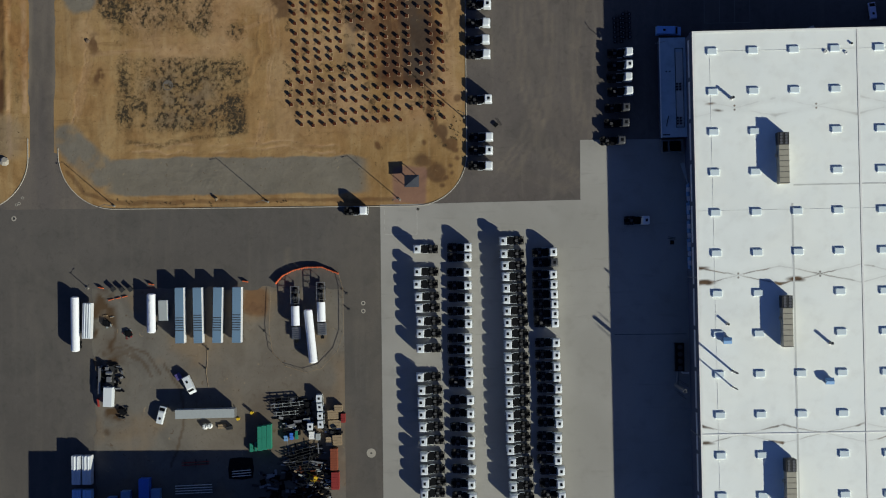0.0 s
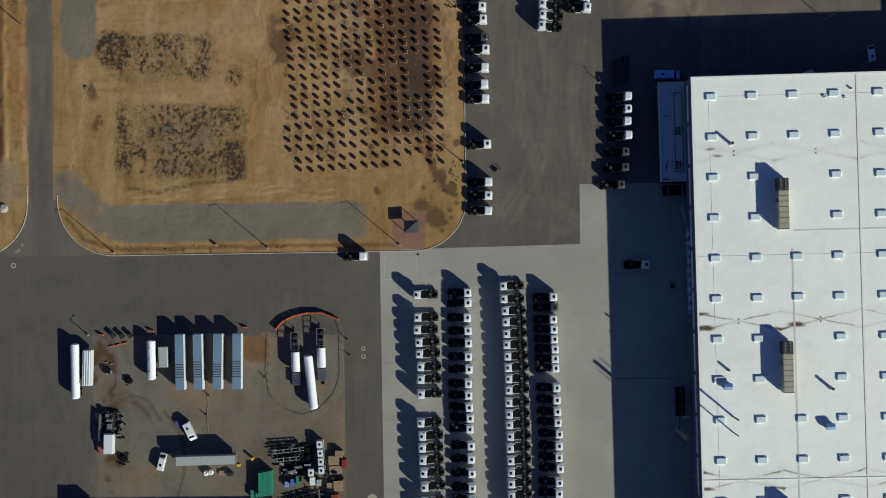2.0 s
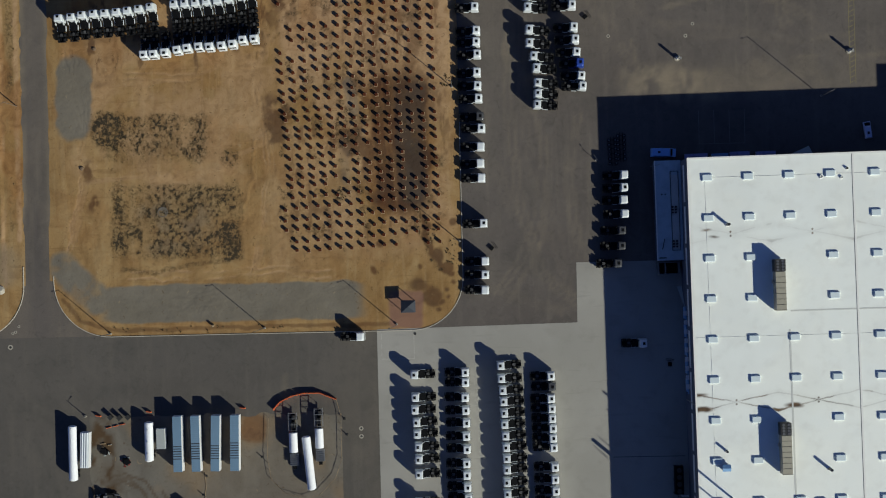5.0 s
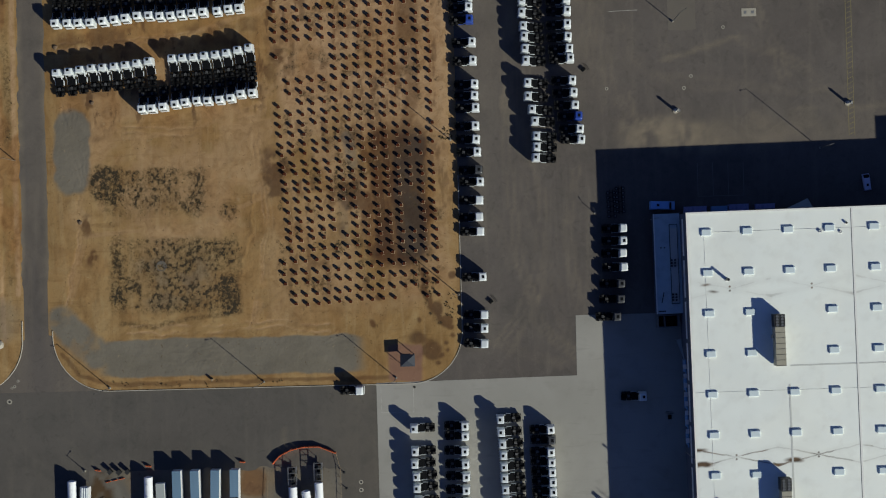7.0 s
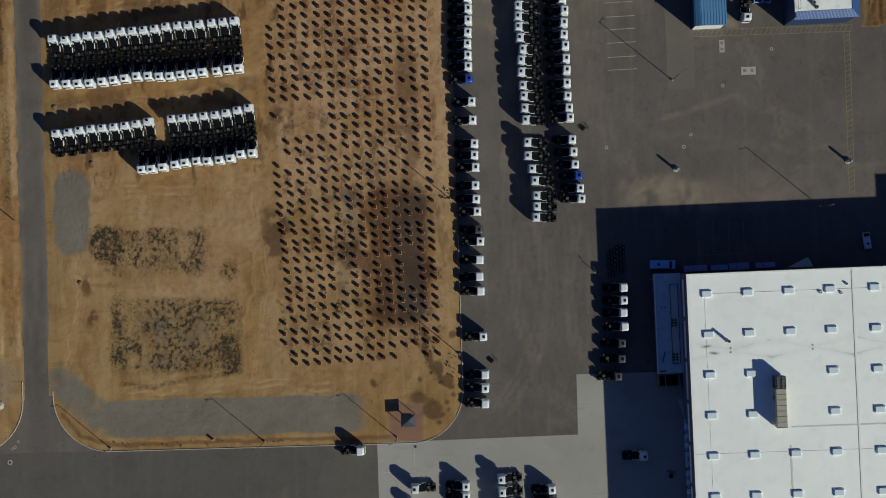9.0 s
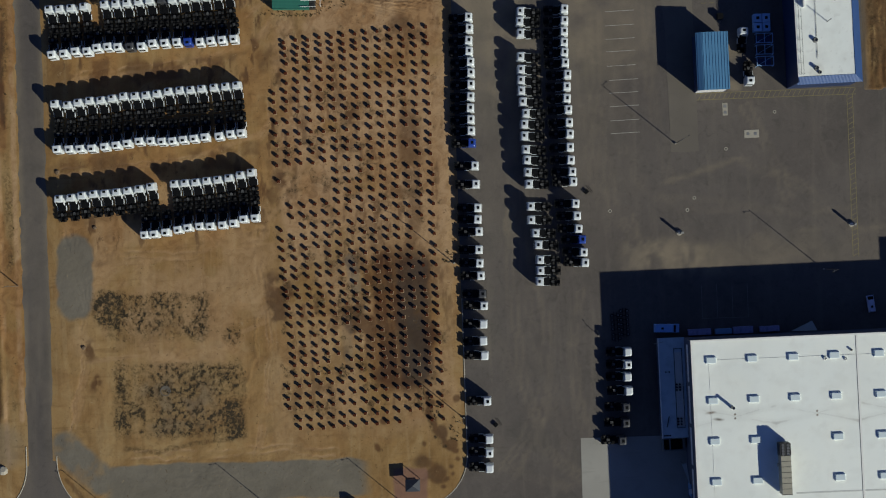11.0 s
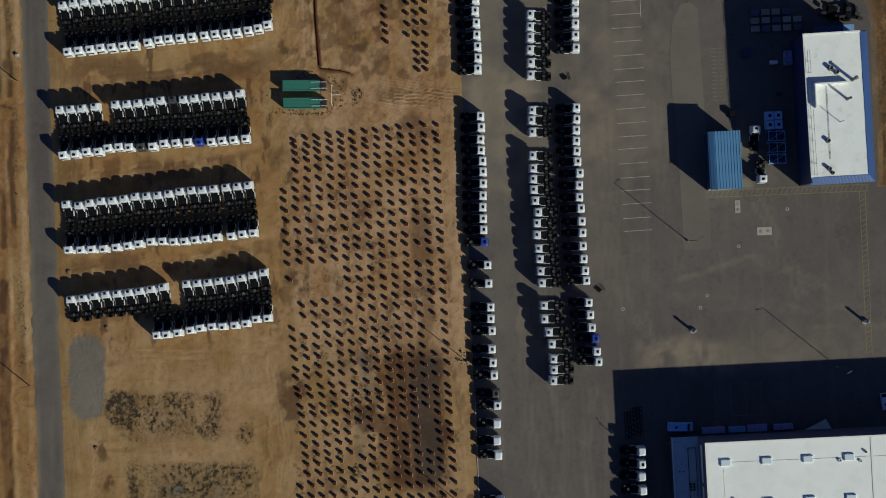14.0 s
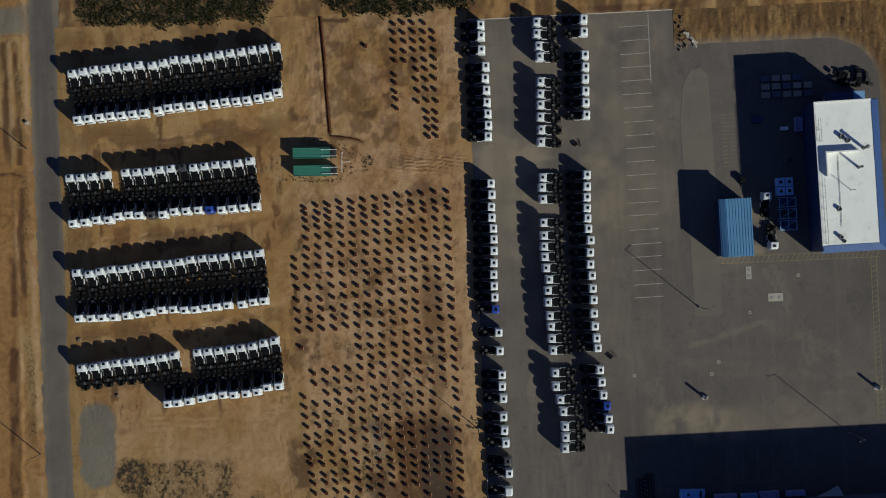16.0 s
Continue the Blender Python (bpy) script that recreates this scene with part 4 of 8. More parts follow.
for k in range(9):
    y1 = -42.5 - 2.6 * k
    part("wall_fin", Shape().box(-0.9, y1 - 1.3, 6.0, -0.0, y1, 6.25), WHITE_SHEET, hall, "white louvre over the docks")
part("downpipe", Shape().tube((-0.2, -68, 0.2), (-0.2, -68, HALL_H), 0.12), STEEL, hall)
part("downpipe", Shape().tube((-0.2, -112, 0.2), (-0.2, -112, HALL_H), 0.12), STEEL, hall)
# joints and conduits on the roof
part("expansion_joint", Shape().box(44.95, -190, HALL_H - 0.1, 45.06, -0.5, HALL_H + 0.06), STACK_GREY, hall, "grey rubber expansion joint")
part("joint_flashing", Shape().box(45.06, -190, HALL_H - 0.1, 45.6, -0.5, HALL_H + 0.05), COPING, hall)
part("expansion_joint", Shape().box(0.5, -111.4, HALL_H - 0.1, 109, -111.15, HALL_H + 0.12), COPING, hall, "white raised roof step")
part("expansion_joint", Shape().box(26.2, -190, HALL_H - 0.1, 26.7, -48, HALL_H + 0.03), MAT, hall, "grey walkway mat")
part("expansion_joint", Shape().box(26.9, -43.2, HALL_H - 0.1, 109, -42.8, HALL_H + 0.03), MAT, hall)
part("conduit", Shape().tube((5.0, -5.6, HALL_H + 0.04), (104, -5.9, HALL_H + 0.04), 0.035, seg=6), MAT, hall)
part("conduit", Shape().tube((4.7, -6, HALL_H + 0.03), (4.9, -185, HALL_H + 0.03), 0.03, seg=6), COPING, hall)
part("conduit", Shape().tube((0.6, -49.6, HALL_H + 0.03), (104, -49.9, HALL_H + 0.03), 0.03, seg=6), MAT, hall)

SKY_PANE = worn("skylight_acrylic", (0.64, 0.73, 0.75), 0.25, dirt=0.15)
SKY_KERB = worn("skylight_kerb", (0.78, 0.84, 0.84), 0.5, dirt=0.15)
kerb_me = Shape().box(-1.4, -0.92, -0.05, 1.4, 0.92, 0.38, 0.04).mesh("skylight", SKY_KERB)
pane_me = Shape().box(-1.32, -0.84, 0.38, 1.32, 0.84, 0.48, 0.10).mesh("pane", SKY_PANE)
for col in range(6):
    for r in range(12):
        x, y = 5.3 + 11.22 * col + (0.9 if col > 3 else 0), -5.6 - 11.15 * r
        if col == 2 and r % 4 in (2, 3):
            continue
        light = new("skylight", kerb_me)
        light.parent, light.location = hall, (x, y, HALL_H)
        glass = new("pane", pane_me)
        glass.parent = light


def roof_unit(x, y):
    """A long air handler with a bank of fans at its northern end."""
    u = thing("rooftop_unit", "long tan rooftop air handler with dark fans", "air handler", "rooftop air handlers", m=HALL @ pose(x, y, HALL_H))
    part("body", Shape().box(-1.35, -14.0, 0.35, 1.35, -3.4, 3.5), TAN_UNIT, u, bevel=0.05)
    part("fan_section", Shape().box(-1.45, -3.35, 0.35, 1.45, 0, 3.4), STACK_DARK, u, "dark condenser section")
    for i in range(2):
        for j in range(4):
            cx, cy = -0.7 + 1.4 * i, -0.5 - 0.8 * j
            part("fan_ring", Shape().tube((cx, cy, 3.4), (cx, cy, 3.6), 0.36, open_top=0.16), STEEL, u)
    for k in range(7):
        part("panel_joint", Shape().box(-1.38, -13.9 + 1.5 * k, 3.5, 1.38, -13.8 + 1.5 * k, 3.54), STACK_DARK, u)
    part("curb", Shape().box(-1.25, -13.8, -0.05, 1.25, -0.2, 0.35), SKY_KERB, u)
    part("side_hood", Shape().box(-1.85, -6.6, 1.0, -1.35, -5.6, 2.2, 0.1), TAN_UNIT, u)
    part("handle", Shape().box(1.35, -6.5, 1.4, 1.5, -6.2, 1.6), STACK_DARK, u)


for k in range(4):
    roof_unit(23.6, -28.7 - 44.6 * k)
roof_unit(78.5, -28.7)




def stack(x, y, h, r, base=HALL_H, m=HALL, cap=True):
    s = thing("exhaust_stack", "galvanised exhaust stack on the white roof", "exhaust stack", m=m @ pose(x, y, base))
    part("pipe", Shape().tube((0, 0, 0), (0, 0, h), r, open_top=0.3), STACK_GREY, s)
    part("flashing", Shape().tube((0, 0, -0.05), (0, 0, 0.3), r * 1.5, r * 1.1), STACK_GREY if m is not HALL else COPING, s)
    if cap:
        part("rain_cap", Shape().tube((0, 0, h + 0.15), (0, 0, h + 0.35), r * 1.4, r * 0.3), STACK_GREY, s)


for x, y, h, r in [(10.4, -18.7, 2.5, 0.42), (43.6, -4.4, 0.6, 0.3), (42.0, -6.8, 0.4, 0.34), (7.9, -80.9, 1.7, 0.35), (8.9, -93.8, 6.7, 0.28), (8.9, -98.2, 6.1, 0.2), (35.8, -86.6, 2.5, 0.42), (36.4, -6.4, 0.45, 0.4)]:
    stack(x, y, h, r, cap=False)


def cowl(x, y):
    c = thing("roof_ventilator", "blue-grey hooded roof ventilator", "roof ventilator", m=HALL @ pose(x, y, HALL_H))
    part("base", Shape().box(-0.9, -0.7, -0.05, 0.9, 0.7, 0.8), STEEL, c)
    part("hood", Shape().loft([[(-1.1, y_, 0.8 + z) for y_, z in ((-0.9, 0), (0.9, 0), (0.9, 0.7), (0, 1.1), (-0.9, 0.7))], [(1.1, y_, 0.8 + z) for y_, z in ((-0.9, 0), (0.9, 0), (0.9, 0.7), (0, 1.1), (-0.9, 0.7))]]), PALE_BLUE, c)


cowl(7.6, -85.4)
cowl(35.2, -97.0)
# a taller block further east, out of view, added to notch the hall's shadow
solid("hall_tower", Shape().box(88.5, -22, HALL_H - 0.2, 109.5, -0.8, 20.0), GREY_WALL, "unseen grey block on the hall roof, added for its shadow", "building", m=HALL)

# dust collector with a tall pipe in the hall's shade
dust = thing("dust_collector", "dark dust collector with a tall exhaust pipe", "dust collector", m=pose(58.9, -29.4, 0.04))
part("filter_box", Shape().box(-1.0, -4.0, 1.6, 1.6, 4.2, 3.2, 0.1), BLACK_STEEL, dust, bevel=0.05)
for sx in (-0.9, 1.5):
    for sy in (-3.8, 0, 4.0):
        part("leg", Shape().box(sx - 0.1, sy - 0.1, 0, sx + 0.1, sy + 0.1, 1.6), STACK_DARK, dust)
for k in range(4):
    part("filter_lid", Shape().tube((0.3, -3.0 + 2.0 * k, 3.2), (0.3, -3.0 + 2.0 * k, 3.5), 0.7, seg=16), STACK_DARK, dust)
part("exhaust_pipe", Shape().tube((-0.5, -8.2, 0), (-0.5, -8.2, 14.9), 0.5, seg=16, open_top=0.4).tube((-0.5, -8.2, 2.4), (-0.2, -3.9, 2.4), 0.35), STACK_GREY, dust, "tall grey exhaust pipe")
for dx, dy, h in ((0.4, -6.6, 14.9), (0.9, -7.4, 14.6), (-0.2, -10.4, 14.6), (-0.6, -9.6, 14.8)):
    part("lightning_rod", Shape().tube((dx, dy, 0), (dx, dy, h), 0.06, seg=6), STACK_DARK, dust)
part("duct", Shape().tube((0.9, -4.4, 2.6), (2.9, -4.4, 2.6), 0.22).tube((0.9, -3.8, 2.6), (0.9, -4.4, 2.6), 0.22), COPING, dust, "white duct into the hall wall")

# low annex along the hall's western wall
annex = thing("annex", "low flat-roofed annex against the factory hall", "building", m=pose(0, 0, 0, 0, 0, 0.6) @ pose(0, 0, 0))
AX0, AX1, AY0, AY1 = 54.9, 62.1, 33.1, 61.0
part("wall", Shape().box(AX0, AY0, 0, AX1, AY1, 4.4), GREY_WALL, annex, bevel=0.03)
part("trim", Shape().box(AX1 - 0.9, AY0 + 2.5, 4.65, AX1 - 0.75, AY1 - 2.8, 4.8).box(AX1 - 3.1, AY1 - 2.95, 4.65, AX1 - 0.9, AY1 - 2.8, 4.8).box(AX1 - 3.1, AY0 + 2.5, 4.65, AX1 - 2.95, AY1 - 2.95, 4.8).box(AX1 - 2.95, AY0 + 2.5, 4.65, AX1 - 0.9, AY0 + 2.65, 4.8), STACK_DARK, annex, "thin dark walkway kerb")
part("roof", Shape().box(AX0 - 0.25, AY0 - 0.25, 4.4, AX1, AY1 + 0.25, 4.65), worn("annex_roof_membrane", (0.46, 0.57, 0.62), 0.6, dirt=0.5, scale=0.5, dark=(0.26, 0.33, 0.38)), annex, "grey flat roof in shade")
part("parapet", Shape().box(AX0 - 0.3, AY0 - 0.3, 4.65, AX0 + 0.0, AY1 + 0.3, 4.95), COPING, annex)
part("walkway", Shape().box(AX1 - 2.9, AY0 + 3.0, 4.65, AX1 - 0.7, AY0 + 24, 4.72), MAT, annex)
for yy in (41.5, 51.2):
    for dx, dy in ((-0.5, -0.8), (0.4, -0.8), (-0.5, 0), (0.4, 0), (-0.5, 0.8), (0.4, 0.8)):
        part("vent", Shape().tube((59.9 + dx, yy + dy - 4, 4.78), (59.9 + dx, yy + dy - 4, 5.3), 0.27, open_top=0.2), STACK_DARK, annex)
for dx in (0, 1.0):
    part("vent", Shape().tube((56.5 + dx, 51.6, 4.65), (56.5 + dx, 51.6, 5.1), 0.2), STACK_DARK, annex)
part("pipe", Shape().tube((56.2, 36.0, 4.8), (56.9, 39.0, 4.8), 0.12), STACK_DARK, annex)
part("pipe", Shape().tube((55.2, 33.6, 4.8), (57.2, 33.6, 4.8), 0.16), STACK_DARK, annex)
part("pipe", Shape().tube((53.6, 59.7, 4.8), (56.2, 60.2, 4.8), 0.08), STEEL, annex)

# ---- workshop with blue walls ----
SHOP = pose(93.8, 173.4, 0, 0, 0, 0.9) @ pose(-93.8, -173.4, 0)
shop = thing("workshop", "white-roofed workshop with blue metal cladding", "building", m=SHOP)
SX0, SX1, SY0, SY1, SH = 93.8, 111.5, 131.9, 173.4, 11.8
part("wall", Shape().box(SX0, SY0, 0, SX0 + 0.3, SY1, SH), BLUE_WALL_SHADED, shop)
part("wall", Shape().box(SX1 - 0.3, SY0, 0, SX1, SY1, SH - 1.2), BLUE_WALL_SHADED, shop)
part("wall", Shape().box(SX0 + 0.3, SY0, 0, SX1 - 0.3, SY0 + 0.3, SH - 1.2), BLUE_WALL_SHADED, shop)
part("wall", Shape().box(SX0 + 0.3, SY1 - 0.3, 0, SX1 - 0.3, SY1, SH), BLUE_WALL_SHADED, shop)
shop_roof = sheet("roof", SX0 + 0.3, SY0 + 1.5, SX1 - 1.9, SY1 - 0.3, 0.35, lambda x, y: SH + 0.05 + (fbm(x, y, 5, 301) - 0.5) * 0.08,
                  {"silt": lambda x, y: smooth(fbm(x, y, 3, 302), 0.5, 0.75) * 0.06 + smooth(fbm(x, y, 1.2, 303), 0.66, 0.78) * 0.12 + patch(x, y, 97, 132.8, 101, 137, 0.6, 1.2, 304, 2) * 0.14}, ROOF)
shop_roof.parent = shop
# blue fascia that slopes down along the southern and eastern eaves
part("fascia", Shape().add([(SX0, SY0 - 0.5, SH - 1.2), (SX1 + 0.4, SY0 - 0.5, SH - 1.2), (SX1 - 1.9, SY0 + 1.5, SH + 0.15), (SX0, SY0 + 1.5, SH + 0.15), (SX0, SY0 - 0.5, SH - 1.5), (SX1 + 0.4, SY0 - 0.5, SH - 1.5)],
                           [(0, 1, 2, 3), (4, 5, 1, 0)]), FASCIA_SUNLIT, shop, "sloping blue fascia")
part("fascia", Shape().add([(SX1 + 0.4, SY0 - 0.5, SH - 1.2), (SX1 + 0.4, SY1, SH - 1.2), (SX1 - 1.9, SY1, SH + 0.15), (SX1 - 1.9, SY0 + 1.5, SH + 0.15), (SX1 + 0.4, SY0 - 0.5, SH - 1.5), (SX1 + 0.4, SY1, SH - 1.5)],
                           [(0, 1, 2, 3), (4, 5, 1, 0)]), FASCIA_SUNLIT, shop)
part("coping", Shape().box(SX0 - 0.05, SY0 + 1.5, SH, SX0 + 0.35, SY1, SH + 0.2), COPING, shop)
part("coping", Shape().box(SX0 + 0.35, SY1 - 0.35, SH, SX1 - 1.9, SY1 + 0.05, SH + 0.2), COPING, shop)
part("screen_wall", Shape().box(95.9, 159.0, SH, 105.4, 159.4, SH + 1.45), COPING, shop, "white screen wall on the roof")
part("screen_wall", Shape().box(95.9, 152.6, SH, 96.2, 159.0, SH + 1.45), COPING, shop)
for k, (x0, y0, y1) in enumerate([(94.55, 134.0, 158.6), (95.25, 134.0, 152.2), (94.55, 162.4, 168.8), (95.2, 162.4, 168.8)]):
    part("roof_rail", Shape().tube((x0, y0, SH + 0.9), (x0, y1, SH + 0.9), 0.06, seg=6), STACK_GREY, shop, "thin grey roof edge rail")
    for m_ in range(max(2, round((y1 - y0) / 3.2))):
        part("rail_post", Shape().box(x0 - 0.05, y0 + 3.2 * m_, SH, x0 + 0.05, y0 + 3.2 * m_ + 0.1, SH + 0.9), STACK_GREY, shop)
part("conduit", Shape().tube((99.4, 138.2, SH + 0.2), (99.5, 158.6, SH + 0.2), 0.05, seg=6).box(99.3, 140.0, SH, 99.5, 140.2, SH + 0.2).box(99.4, 156.0, SH, 99.6, 156.2, SH + 0.2), STACK_DARK, shop)
for x, y, h, r in [(106.7, 159.9, 3.6, 0.42), (105.0, 154.6, 3.2, 0.34), (102.6, 148.4, 3.6, 0.10), (99.0, 143.4, 0.8, 0.55), (98.9, 135.6, 1.0, 0.5), (99.8, 134.4, 0.7, 0.4), (100.8, 163.4, 1.0, 0.6), (102.4, 162.2, 1.1, 0.55)]:
    stack(x, y, h, r, SH + 0.05, SHOP, h > 3.3 and r > 0.2)
lean_to = thing("lean_to", "small blue-roofed lean-to against the workshop", "shed")
part("wall", Shape().box(100, 173.5, 0, 111, 176.4, 3.4), GREY_WALL, lean_to)
part("roof", Shape().add([(99.7, 173.5, 4.3), (107.6, 173.5, 4.3), (107.6, 177, 3.4), (99.7, 177, 3.4), (99.7, 173.5, 4.1), (107.6, 173.5, 4.1), (107.6, 177, 3.2), (99.7, 177, 3.2)], [(0, 1, 2, 3)[::-1], (4, 5, 6, 7), (3, 2, 6, 7), (0, 3, 7, 4), (1, 2, 6, 5)]), BLUE_WALL_SHADED, lean_to)
part("roof", Shape().box(107.7, 173.5, 3.6, 110.8, 177, 3.75), PALE_BLUE, lean_to)

# ---- open shed with a blue seamed roof ----
shed = thing("equipment_shed", "narrow shed with a blue standing-seam metal roof", "shed", m=pose(72.15, 139.7, 0, 0, 0, 0.5))
EW, EL, EH = 4.55, 8.2, 6.6
part("wall", Shape().box(-EW + 0.3, -EL + 0.3, 0, -EW + 0.5, EL - 0.3, EH), BLUE_WALL_SHADED, shed)
part("wall", Shape().box(EW - 0.5, -EL + 0.3, 0, EW - 0.3, EL - 0.3, EH), BLUE_WALL_SHADED, shed)
part("wall", Shape().box(-EW + 0.5, -EL + 0.3, 0, EW - 0.5, -EL + 0.5, EH), WHITE_SHEET, shed, "white end wall")
part("wall", Shape().box(-EW + 0.5, EL - 0.5, 0, EW - 0.5, EL - 0.3, EH), BLUE_WALL_SHADED, shed)
for side in (-1, 1):
    a, b = (-EW, -2.9) if side < 0 else (-2.9, EW)
    za, zb = (EH - 0.15, EH + 0.5) if side < 0 else (EH + 0.5, EH + 0.05)
    part("roof", Shape().add([(a, -EL, za), (b, -EL, zb), (b, EL, zb), (a, EL, za), (a, -EL, za - 0.12), (b, -EL, zb - 0.12), (b, EL, zb - 0.12), (a, EL, za - 0.12)],
                             [(0, 1, 2, 3), (7, 6, 5, 4), (0, 4, 5, 1), (2, 6, 7, 3), (0, 3, 7, 4), (1, 5, 6, 2)]), BLUE_ROOF, shed)
for k in range(9):
    x = -2.6 + 0.85 * k
    z = EH + 0.5 - 0.45 * (x + 2.9) / (EW + 2.9)
    part("roof_seam", Shape().add([(x - 0.04, -EL, z), (x + 0.04, -EL, z), (x + 0.04, EL, z), (x - 0.04, EL, z), (x - 0.02, -EL, z + 0.09), (x + 0.02, -EL, z + 0.09), (x + 0.02, EL, z + 0.09), (x - 0.02, EL, z + 0.09)],
                                  [(4, 5, 6, 7), (0, 4, 7, 3), (1, 2, 6, 5), (0, 1, 5, 4)]), BLUE_ROOF, shed)

# a hall beyond the southern edge, whose shadow falls into the storage lot
south_hall = thing("south_hall", "plain grey hall south of the storage lot", "building")
part("wall", Shape().box(-111, -140, 0, -40.4, -71.8, 12.0), GREY_WALL, south_hall)
part("roof", Shape().box(-111.2, -140.2, 12.0, -40.2, -71.6, 12.15), COPING, south_hall)

# ---- lines on the yard ----
stalls = thing("stall_marking", "faded white parking stall lines", "line", kind="structure")
for k, y in enumerate([199.2, 195.1, 191.2, 187.4, 183.5, 179.6, 175.7, 171.6, 167.7, 164.0, 160.1, 156.2, 152.1, 148.2, 144.6, 140.4, 136.3, 132.6, 128.7, 124.6, 120.9]):
    x0 = 42.7 + (0.4 if k > 5 else 0) + (0.5 if k > 15 else 0)
    part("stall_line", Shape().add([(x0, y - 0.08, 0.034), (x0 + 8.3, y + 0.12, 0.034), (x0 + 8.3, y + 0.25, 0.034), (x0, y + 0.05, 0.034)], [(0, 1, 2, 3)]), LINE_WHITE, stalls)
part("stall_line", Shape().box(51.1, 182.6, 0.022, 51.26, 202.8, 0.034), LINE_WHITE, stalls)
walkway = thing("walkway_marking", "worn yellow hatched walkway marking", "line", kind="structure")
for x0, y0, x1, y1 in [(67.5, 129.6, 114, 129.75), (67.5, 131.5, 114, 131.65), (111.4, 83, 111.55, 129.6), (113.0, 83, 113.15, 129.6)]:
    part("border_line", Shape().box(x0, y0, 0.022, x1, y1, 0.034), LINE_YELLOW, walkway)
for k in range(33):
    x = 67.6 + 1.42 * k
    part("hatch_line", Shape().add([(x, 129.8, 0.034), (x + 0.16, 129.8, 0.034), (x + 1.06, 131.5, 0.034), (x + 0.9, 131.5, 0.034)], [(0, 1, 2, 3)]), LINE_YELLOW, walkway)
for k in range(32):
    y = 83.2 + 1.45 * k
    part("hatch_line", Shape().add([(111.6, y, 0.034), (113.0, y + 0.7, 0.034), (113.0, y + 0.86, 0.034), (111.6, y + 0.16, 0.034)], [(0, 1, 2, 3)]), LINE_YELLOW, walkway)
bays = thing("bay_marking", "short faded yellow bay marks on the asphalt", "line", kind="structure")
for k in range(14):
    y = 157.5 + 1.15 * k
    for x0 in (70.8, 73.0):
        part("bay_line", Shape().box(x0, y, 0.022, x0 + 1.5, y + 0.12, 0.034), LINE_YELLOW, bays)
boxed = thing("box_marking", "faded white box painted on the concrete", "line", kind="structure")
for x0, y0, x1, y1 in [(-25.2, 6.7, -25.05, 15.2), (-25.05, 6.7, -15.8, 6.85), (-15.8, 6.7, -15.65, 15.2)]:
    part("box_line", Shape().box(x0, y0, 0.046, x1, y1, 0.058), LINE_WHITE, boxed)
shade_bays = thing("bay_marking", "faint white bay lines north of the hall", "line", kind="structure")
LINE_FAINT = worn("line_paint_faint", (0.19, 0.18, 0.165), 0.8, dirt=0.5, scale=0.8, dark=(0.11, 0.10, 0.09))
for k in range(4):
    part("bay_line", Shape().box(67.8 + 4.37 * k, 66.82, 0.022, 67.92 + 4.37 * k, 76.4, 0.034), LINE_FAINT, shade_bays)
part("bay_line", Shape().box(67.8, 66.7, 0.022, 81.03, 66.82, 0.034), LINE_FAINT, shade_bays)
slab_joint = thing("concrete_joint", "dark joint across the concrete apron", "joint", kind="structure")
part("joint", Shape().box(41, -22.9, 0.046, 61.5, -22.75, 0.056), STACK_DARK, slab_joint)


def disc(x, y, r, z, label, dark=0.35):
    d = thing("manhole", label, "manhole", kind="structure", m=pose(x, y, z))
    part("collar", Shape().tube((0, 0, -0.02), (0, 0, 0.015), r, seg=24), KERB, d)
    part("cover", Shape().tube((0, 0, 0.01), (0, 0, 0.025), r * dark, seg=16), STACK_DARK, d)


for x, y, r in [(-29.7, -56.6, 1.35), (-31.6, -13.1, 0.65), (-31.6, -15.4, 0.65), (-133.8, 12.6, 0.75), (76.4, 115.3, 0.5), (90.7, 125.4, 0.5), (66.8, 101.5, 0.5), (64.7, 98.1, 0.55), (42.5, 98.6, 0.5), (-132.2, 17.0, 0.45), (-131.2, 18.6, 0.4), (-133, 16.6, 0.4), (76, 152, 0.3)]:
    disc(x, y, r, 0.03, "concrete-collared manhole in the pavement", 0.2 if r > 1 else 0.5)
disc(-15.4, 14.0, 0.45, 0.05, "dark drain in the concrete", 0.9)
for x0, y0, x1, y1, hs in [(81.8, 118.2, 86.0, 120.5, 2), (75.8, 124.9, 77.3, 128.5, 2)]:
    v = thing("vault_cover", "pale concrete utility vault with steel hatches", "vault", kind="structure")
    part("slab", Shape().box(x0, y0, 0, x1, y1, 0.09), KERB, v)
    for k in range(hs):
        fx, fy = (x0 + (k + 0.5) * (x1 - x0) / hs, (y0 + y1) / 2) if x1 - x0 > y1 - y0 else ((x0 + x1) / 2, y0 + (k + 0.5) * (y1 - y0) / hs)
        part("hatch", Shape().box(fx - 0.4, fy - 0.4, 0.09, fx + 0.4, fy + 0.4, 0.12), STEEL, v)


